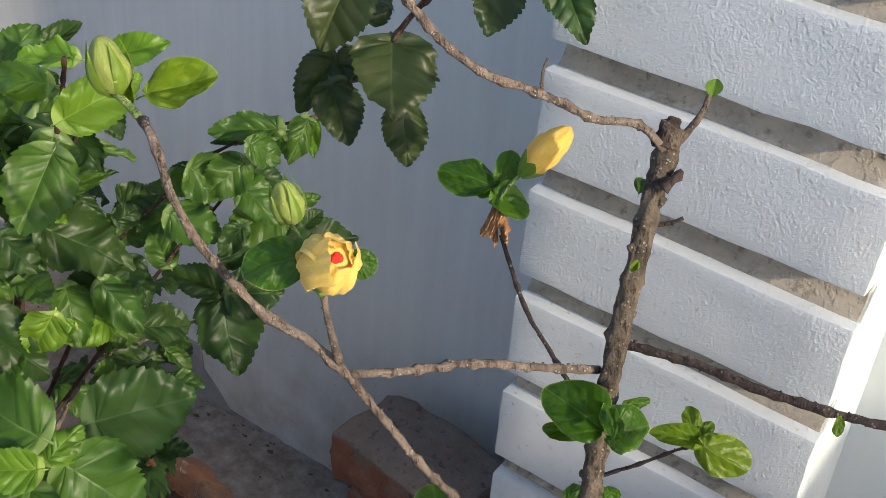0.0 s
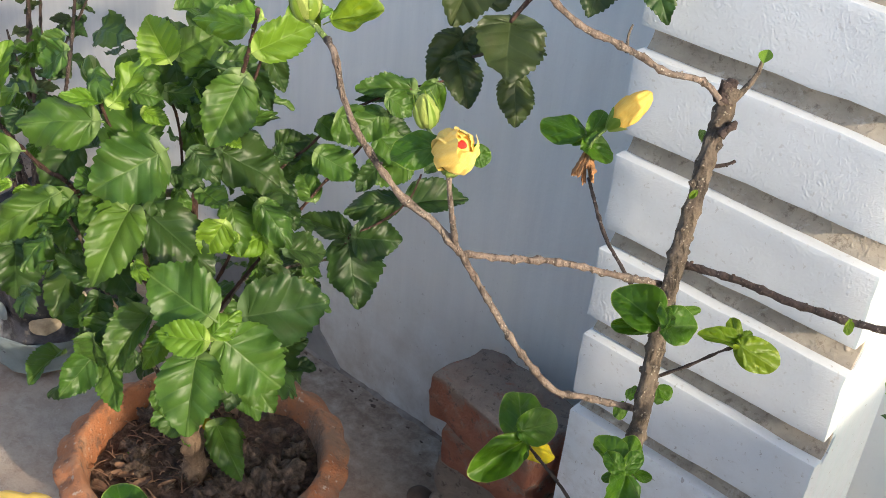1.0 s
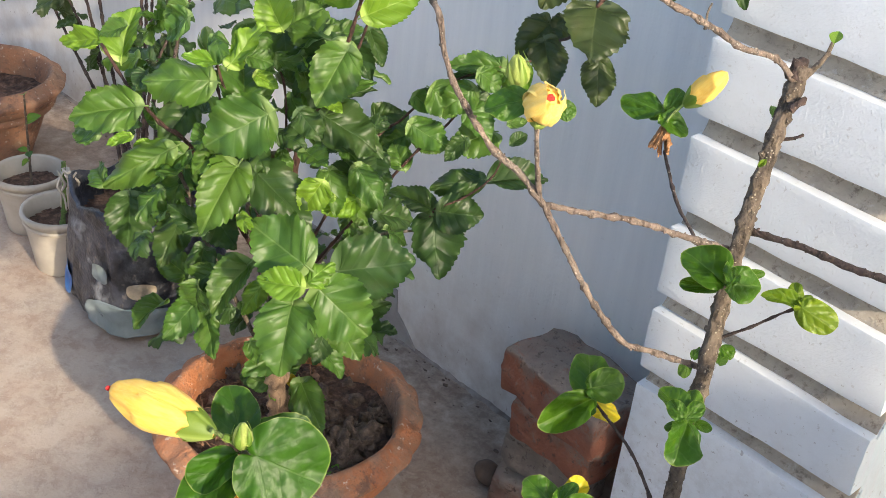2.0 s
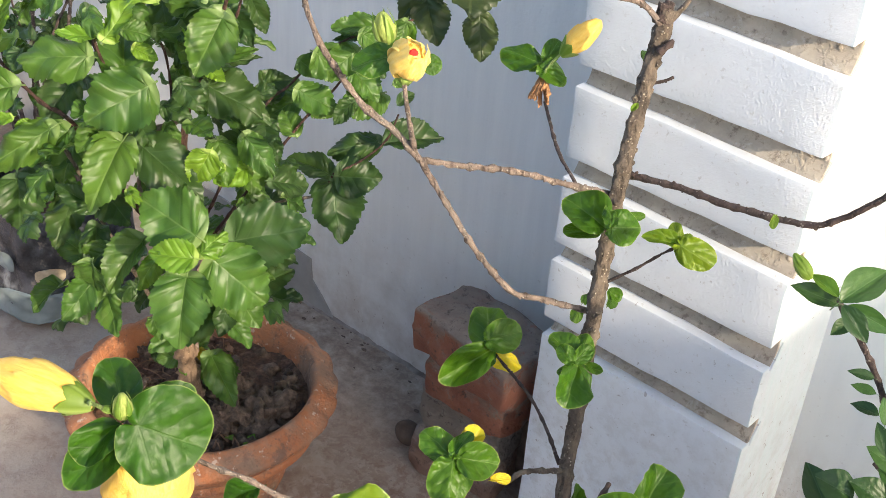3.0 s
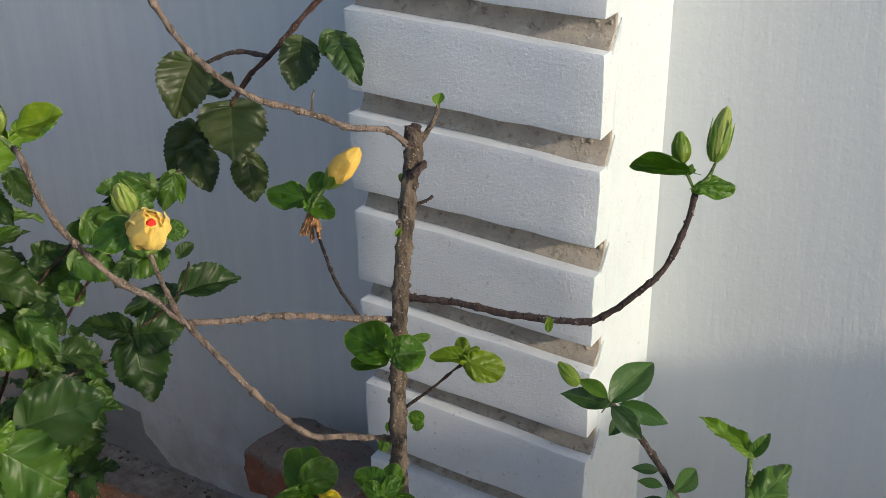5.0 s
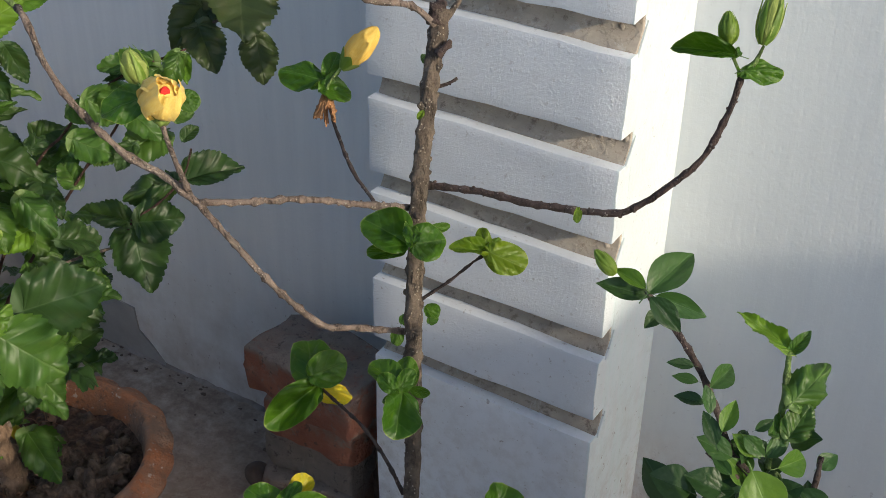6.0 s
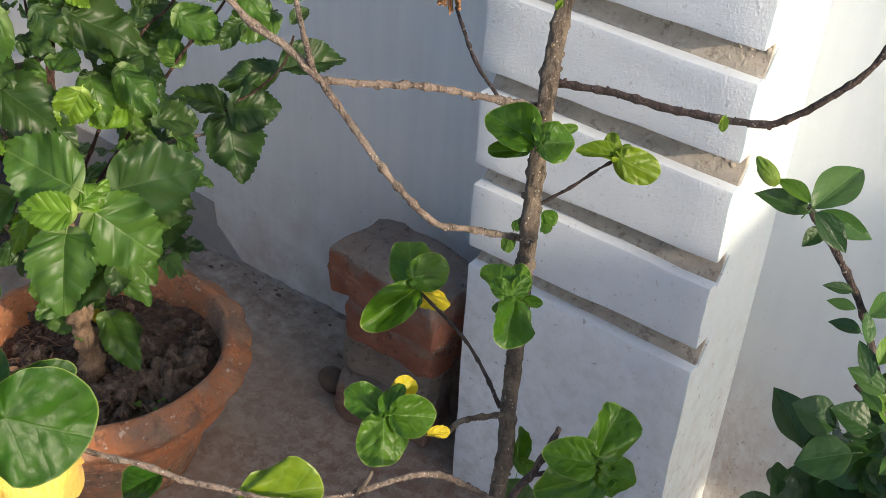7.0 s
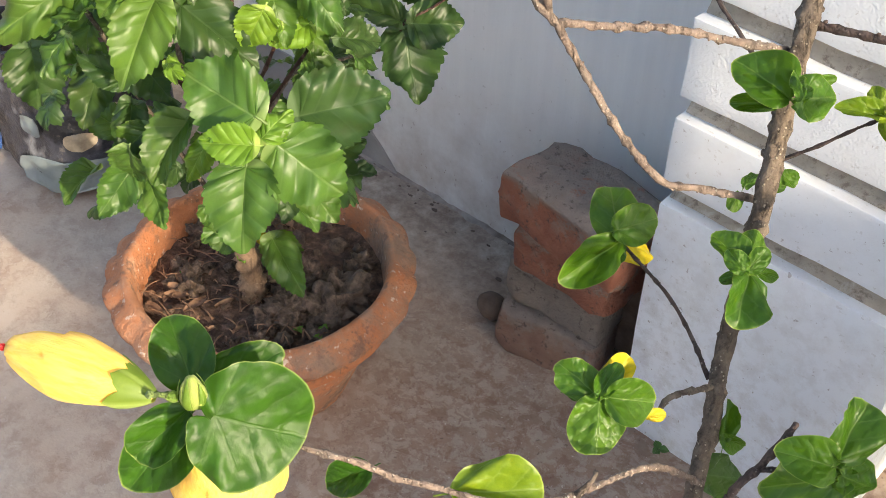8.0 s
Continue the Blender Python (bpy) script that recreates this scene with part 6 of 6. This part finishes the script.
flower_bud(hib, (-0.226, 0.262, 0.659), (-0.184, 0.225, 0.626), 0.50, M_PETAL, 0.25, seed=10)
dry_flower(hib, (-0.273, 0.786, 0.798), (-0.261, 0.764, 0.779))

# ---- dark-leaved shrub before the sunny wall ----
jas = thing("dark_shrub", (0.21, 0.60, 0.0), "upright shrub with small dark glossy oval leaves", "shrub")
stem(jas, [(0.235, 0.600, -0.010), (0.235, 0.610, 0.300), (0.238, 0.621, 0.631), (0.202, 0.634, 0.690), (0.178, 0.640, 0.732), (0.153, 0.640, 0.766), (0.135, 0.635, 0.788), (0.126, 0.630, 0.803)], 0.0046, 0.0022, M_BARK_DARK, "stem", 7, 0.2, 0.016)
stem(jas, [(0.240, 0.610, 0.320), (0.245, 0.633, 0.642), (0.230, 0.646, 0.674), (0.229, 0.662, 0.699), (0.225, 0.676, 0.724), (0.220, 0.689, 0.749)], 0.0045, 0.0022, M_STEM_GREEN, "stem", 7)
stem(jas, [(0.215, 0.625, 0.673), (0.199, 0.623, 0.683), (0.190, 0.622, 0.689)], 0.0020, 0.0016, M_BARK_DARK, "stem", 6)
stem(jas, [(0.240, 0.610, 0.300), (0.263, 0.643, 0.639), (0.261, 0.674, 0.679)], 0.0040, 0.0020, M_BARK_DARK, "stem", 6)
flower_bud(jas, (0.105, 0.619, 0.816), (0.088, 0.620, 0.830), 0.24, M_SEPAL, 0.8, seed=12)
leaf(jas, "ellip", "M", (0.130, 0.621, 0.807), (0.144, 0.669, 0.824), 0.48, (0.31, -0.39, 0.86))
leaf(jas, "ellip", "D", (0.129, 0.629, 0.800), (0.094, 0.613, 0.810), 0.42, (0.42, -0.39, 0.82))
leaf(jas, "ellip", "L", (0.128, 0.622, 0.810), (0.103, 0.623, 0.820), 0.42, (0.29, -0.53, 0.80))
leaf(jas, "ellip", "D", (0.135, 0.613, 0.811), (0.161, 0.611, 0.792), 0.50, (0.43, -0.63, 0.65))
leaf(jas, "ellip", "M", (0.130, 0.640, 0.795), (0.167, 0.648, 0.786), 0.42, (0.29, -0.83, 0.49))
leaf(jas, "ellip", "D", (0.137, 0.637, 0.786), (0.131, 0.622, 0.778), 0.65, (0.27, -0.53, 0.80))
leaf(jas, "ellip", "D", (0.168, 0.631, 0.753), (0.151, 0.621, 0.756), 0.40, (0.39, -0.49, 0.78))
leaf(jas, "ellip", "M", (0.174, 0.627, 0.744), (0.155, 0.623, 0.745), 0.40, (0.20, -0.58, 0.79))
leaf(jas, "ellip", "M", (0.182, 0.629, 0.740), (0.191, 0.659, 0.746), 0.50, (0.55, -0.34, 0.76))
leaf(jas, "ellip", "D", (0.184, 0.614, 0.737), (0.163, 0.610, 0.740), 0.50, (0.20, -0.34, 0.92))
leaf(jas, "ellip", "M", (0.192, 0.605, 0.738), (0.183, 0.614, 0.754), 0.55, (0.68, -0.43, 0.59))
leaf(jas, "ellip", "L", (0.201, 0.611, 0.721), (0.202, 0.629, 0.739), 0.50, (0.25, -0.72, 0.65))
leaf(jas, "ellip", "D", (0.200, 0.605, 0.713), (0.185, 0.613, 0.732), 0.50, (0.50, -0.56, 0.66))
leaf(jas, "ellip", "M", (0.207, 0.631, 0.705), (0.227, 0.633, 0.692), 0.55, (0.54, -0.32, 0.78))
leaf(jas, "ellip", "D", (0.217, 0.640, 0.709), (0.227, 0.649, 0.717), 0.50, (0.18, -0.80, 0.57))
leaf(jas, "ellip", "M", (0.213, 0.626, 0.712), (0.231, 0.625, 0.701), 0.60, (0.37, -0.65, 0.67))
leaf(jas, "ellip", "M", (0.230, 0.636, 0.692), (0.237, 0.656, 0.707), 0.55, (0.50, -0.62, 0.60))
leaf(jas, "ellip", "L", (0.240, 0.628, 0.693), (0.256, 0.656, 0.690), 0.60, (0.69, -0.35, 0.64))
leaf(jas, "ellip", "D", (0.191, 0.594, 0.672), (0.163, 0.583, 0.684), 0.85, (0.51, -0.38, 0.77))
leaf(jas, "ellip", "D", (0.205, 0.609, 0.644), (0.173, 0.588, 0.632), 0.75, (0.14, -0.63, 0.77))
leaf(jas, "ellip", "D", (0.209, 0.606, 0.672), (0.186, 0.596, 0.687), 0.80, (0.61, -0.30, 0.74))
leaf(jas, "ellip", "M", (0.212, 0.616, 0.682), (0.195, 0.620, 0.689), 0.50, (0.15, -0.61, 0.77))
leaf(jas, "ellip", "L", (0.233, 0.579, 0.726), (0.259, 0.566, 0.695), 0.75, (0.36, -0.72, 0.60))
leaf(jas, "ellip", "M", (0.234, 0.597, 0.677), (0.230, 0.580, 0.662), 0.60, (0.41, -0.62, 0.66))
leaf(jas, "ellip", "D", (0.237, 0.625, 0.672), (0.267, 0.617, 0.657), 0.60, (0.18, -0.68, 0.71))
leaf(jas, "ellip", "D", (0.218, 0.633, 0.627), (0.207, 0.612, 0.615), 0.70, (0.61, -0.62, 0.50))
leaf(jas, "ellip", "D", (0.257, 0.638, 0.673), (0.285, 0.632, 0.660), 0.60, (0.29, -0.46, 0.84))
leaf(jas, "ellip", "L", (0.269, 0.573, 0.690), (0.288, 0.599, 0.689), 0.40, (0.49, -0.30, 0.82))
leaf(jas, "ellip", "M", (0.261, 0.668, 0.672), (0.270, 0.684, 0.679), 0.70, (0.27, -0.51, 0.82))
leaf(jas, "ellip", "L", (0.270, 0.633, 0.656), (0.273, 0.648, 0.668), 0.30, (0.65, -0.54, 0.54))
leaf(jas, "serrate", "L", (0.220, 0.690, 0.751), (0.183, 0.685, 0.777), 0.34, (0.55, -0.50, 0.67))
leaf(jas, "serrate", "M", (0.221, 0.690, 0.750), (0.230, 0.703, 0.764), 0.50, (0.18, -0.78, 0.61))
leaf(jas, "serrate", "M", (0.234, 0.664, 0.725), (0.252, 0.701, 0.746), 0.62, (0.37, -0.60, 0.71))
leaf(jas, "serrate", "M", (0.239, 0.651, 0.704), (0.245, 0.675, 0.721), 0.75, (0.23, -0.60, 0.76))
leaf(jas, "serrate", "M", (0.230, 0.646, 0.705), (0.229, 0.670, 0.713), 0.50, (0.42, -0.25, 0.87))
rnd = random.Random(61)
for k in range(44):
    t = rnd.random()
    c = Vector((0.240, 0.615, 0.590)).lerp(Vector((0.214, 0.636, 0.705)), t) + Vector((rnd.uniform(-0.018, 0.030), rnd.uniform(-0.02, 0.03), 0))
    d = Vector((rnd.uniform(-1, 1), rnd.uniform(-1, 0.4), rnd.uniform(-0.3, 0.9))).normalized()
    leaf(jas, "ellip", rnd.choice("DDMML"), c, c + d * rnd.uniform(0.016, 0.030), rnd.uniform(0.5, 0.75), d * 0.3 + Vector((0.3, -0.5, 0.8)))
rnd = random.Random(33)
for k in range(190):
    t = rnd.random()
    c = Vector((0.155, 0.68, 0.54)).lerp(Vector((0.285, 0.63, 0.57)), t) + Vector((rnd.uniform(-0.04, 0.04), rnd.uniform(-0.03, 0.07), rnd.uniform(-0.36, 0.03) + 0.05 * t))
    d = Vector((rnd.uniform(-1, 1), rnd.uniform(-1, 0.6), rnd.uniform(-0.3, 0.8))).normalized()
    leaf(jas, "ellip", rnd.choice("DDDDM"), c, c + d * rnd.uniform(0.028, 0.055), rnd.uniform(0.5, 0.8), d * 0.3 + Vector((0.3, -0.5, 0.8)))


# small weed at the foot of the pillar
weed = thing("weed", (-0.248, 0.912, 0.0), "tiny green weed at the foot of the pillar", "weed")
stem(weed, [(-0.248, 0.912, -0.002), (-0.250, 0.908, 0.012), (-0.246, 0.903, 0.022)], 0.0009, 0.0006, M_STEM_GREEN, "stem", 6)
for turn in (0.4, 2.6, 4.6):
    c = Vector((-0.247, 0.904, 0.018))
    leaf(weed, "ellip", "M", c, c + Vector((math.cos(turn), math.sin(turn), 0.25)) * 0.013, 0.8, (0.1, -0.2, 1.0))


# ---- pots and sack at the back of the terrace ----
def cup(place, label):
    c = thing("plastic_pot", place, label, "plant pot", "white plastic pots")
    part("cup_body", lathe_bm([(0.052, 0.0), (0.054, 0.003), (0.060, 0.05), (0.067, 0.095), (0.069, 0.112), (0.073, 0.114), (0.075, 0.120), (0.073, 0.127), (0.069, 0.128), (0.066, 0.124), (0.063, 0.095), (0.056, 0.03)], 40), M_CUP, c)
    part("rim_band", lathe_bm([(0.0695, 0.100), (0.0715, 0.102), (0.0715, 0.106), (0.0695, 0.108)], 40, cap=False), M_CUP, c)
    part("soil", soil_bm(0.063, 0.093, 0.006, 24, place[0] * 9), M_SOIL, c, "dark soil")
    return c


def sprig(name, place, label, points, r0, r1, material, seed, count, size, shape="serrate", tones="DM"):
    p = thing(name, place, label, "seedling")
    stem(p, points, r0, r1, material, "stem", 6)
    rnd = random.Random(seed)
    a, b = Vector(points[-2]), Vector(points[-1])
    for k in range(count):
        c = a.lerp(b, rnd.random())
        d = Vector((rnd.uniform(-1, 1), rnd.uniform(-1, 1), rnd.uniform(-0.2, 0.6))).normalized()
        leaf(p, shape, rnd.choice(tones), c, c + d * size * rnd.uniform(0.6, 1.2), rnd.uniform(0.5, 0.8), d * 0.2 + Vector((0.3, -0.4, 0.9)))
    return p


cup((-1.537, 0.723, 0.0), "dusty white plastic pot with dark soil and a cut stem")
cup((-1.707, 0.745, 0.0), "dusty white plastic pot with a small green seedling")
C_A, C_B = Vector((-1.537, 0.723, 0.0)), Vector((-1.707, 0.745, 0.0))
sprig("cut_seedling", C_A + Vector((0.02, -0.01, 0.09)), "bare cut green-brown stem in a white pot", [C_A + Vector((0.02, -0.01, 0.08)), C_A + Vector((0.025, 0.0, 0.16)), C_A + Vector((0.035, 0.0, 0.24))], 0.005, 0.0045, M_STEM_GREEN, 3, 0, 0.03)
sprig("seedling", C_B + Vector((0.0, 0.0, 0.09)), "small seedling with fresh green leaves in a white pot", [C_B + Vector((0.0, 0.0, 0.08)), C_B + Vector((0.004, 0.0, 0.13)), C_B + Vector((0.012, 0.0, 0.30))], 0.003, 0.002, M_BARK, 5, 5, 0.03, "ellip", "LM")

SACK = Vector((-1.336, 0.794, 0.0))
sack = thing("plastic_sack", SACK, "dark printed plastic sack used as a planter", "planter")
sack.scale = (1.10, 1.10, 1.04)


def crumple(a, r, z):
    c, s = abs(math.cos(a)), abs(math.sin(a))
    square = 1 / (c ** 4 + s ** 4) ** 0.25
    q = Vector((math.cos(a) * 3, math.sin(a) * 3, z * 22))
    fold = 0.010 * noise.noise(q) + 0.005 * noise.noise(q * 2.6)
    return (r * (square - 1) * 0.8 + fold * (r > 0.05), 0.010 * math.sin(5 * a + 1) * max(0, (z - 0.18) / 0.05))


sack_body = part("sack_body", lathe_bm([(0.100, 0.0), (0.112, 0.008), (0.118, 0.03), (0.120, 0.06), (0.117, 0.10), (0.112, 0.14), (0.108, 0.18), (0.106, 0.215), (0.109, 0.230), (0.103, 0.232), (0.100, 0.20), (0.098, 0.16)], 72, crumple), M_BAG, sack)
part("soil", soil_bm(0.105, 0.185, 0.010, 30, 3.0), M_SOIL, sack, "dark soil")


def print_patch(a0, a1, z0, z1, material, label):
    """A printed patch that follows the sack's side."""
    bm, rows = bmesh.new(), []
    for i in range(17):
        row = []
        for j in range(25):
            c, s = j / 12 - 1, i / 8 - 1
            k = math.sqrt(max(0, 1 - abs(s) ** 3))
            a, z = (a0 + a1) / 2 + c * k * (a1 - a0) / 2, (z0 + z1) / 2 + s * (z1 - z0) / 2
            r = 0.1195 - 0.03 * max(0, z - 0.06)
            dr, _ = crumple(a, r, z)
            row.append(bm.verts.new(((r + dr + 0.0025) * math.cos(a), (r + dr + 0.0025) * math.sin(a), z)))
        rows.append(row)
    for p, q in zip(rows, rows[1:]):
        for j in range(24):
            bm.faces.new((p[j], p[j + 1], q[j + 1], q[j]))
    return part("print_patch", bm, material, sack, label)


print_patch(-1.45, -0.15, 0.012, 0.075, M_BAG_PALE, "pale grey-blue printed patch")
print_patch(-0.78, -0.42, 0.092, 0.122, M_BAG_CREAM, "faded cream printed blotch")
print_patch(-1.35, -1.02, 0.105, 0.140, M_BAG_PALE, "pale grey printed shape")
print_patch(-0.30, -0.05, 0.115, 0.150, M_BAG_CREAM, "faded cream printed blotch")
print_patch(-2.35, -2.0, 0.015, 0.085, M_BAG_BLUE, "blue printed corner")
bm, rnd = bmesh.new(), random.Random(6)
for k in range(9):
    p = Vector((-0.10, -0.085, 0.20)) + Vector((rnd.uniform(-0.012, 0.012), rnd.uniform(-0.012, 0.012), 0))
    tube_bm([p + Vector((rnd.uniform(-0.015, 0.015), rnd.uniform(-0.015, 0.015), 0.045)), p + Vector((rnd.uniform(-0.012, 0.012), rnd.uniform(-0.012, 0.012), 0.02)), p, p + Vector((rnd.uniform(-0.012, 0.012), 0, -0.03))], 0.002, 0.0016, 5, 0.2, 0.01, 0.008, k, bm)
part("tie_cord", bm, M_CUP, sack, "frayed pale plastic tie")

# thin plant that grows in the sack
thin = thing("thin_shrub", SACK + Vector((0, 0, 0.18)), "thin tall shrub with sparse greyish leaves in a sack", "shrub")
rnd = random.Random(44)
for k in range(10):
    a = rnd.uniform(0, 6.283)
    foot = SACK + Vector((0.03 * math.cos(a), 0.03 * math.sin(a), 0.17))
    top = SACK + Vector((rnd.uniform(-0.28, 0.20), rnd.uniform(-0.16, 0.18), rnd.uniform(0.52, 0.92)))
    mid = foot.lerp(top, 0.5) + Vector((rnd.uniform(-0.03, 0.03), rnd.uniform(-0.03, 0.03), 0.04))
    stem(thin, [foot, mid, top], 0.0042, 0.0018, M_BARK_DARK, "branch", 6)
    for j in range(11):
        c = mid.lerp(top, rnd.uniform(0.2, 1.0)) + Vector((rnd.uniform(-0.02, 0.02), rnd.uniform(-0.02, 0.02), 0.01))
        d = Vector((rnd.uniform(-1, 1), rnd.uniform(-1, 1), rnd.uniform(-0.4, 0.5))).normalized()
        leaf(thin, "serrate", rnd.choice("DDB"), c, c + d * rnd.uniform(0.03, 0.055), rnd.uniform(0.45, 0.7), d * 0.2 + Vector((0.3, -0.4, 0.9)))

back_pot = pot("plant_pot", (-2.065, 0.805, 0.0), 0.95, "terracotta pot at the back of the terrace, coloured for shade", M_TERRA_SHADED)
back_soil = tagged(part("soil", soil_bm(0.152, 0.14, 0.01, 30, 7.0), M_SOIL, None), "dark soil in the back terracotta pot", "soil", kind="stuff")
back_soil.location = (-2.065, 0.805, 0.0)
B_P = Vector((-2.065, 0.805, 0.0))
for k in range(3):
    top = B_P + Vector((0.10 * k - 0.05, 0.05 - 0.06 * k, 0.62 + 0.06 * k))
    sprig("potted_plant", B_P + Vector((0.02 * k, 0, 0.14)), "thin leafy plant in the back terracotta pot", [B_P + Vector((0.02 * k, 0, 0.13)), B_P + Vector((0.03 * k, 0.01, 0.32)), top], 0.004, 0.002, M_BARK_DARK, 50 + k, 12, 0.06, "serrate", "DM")
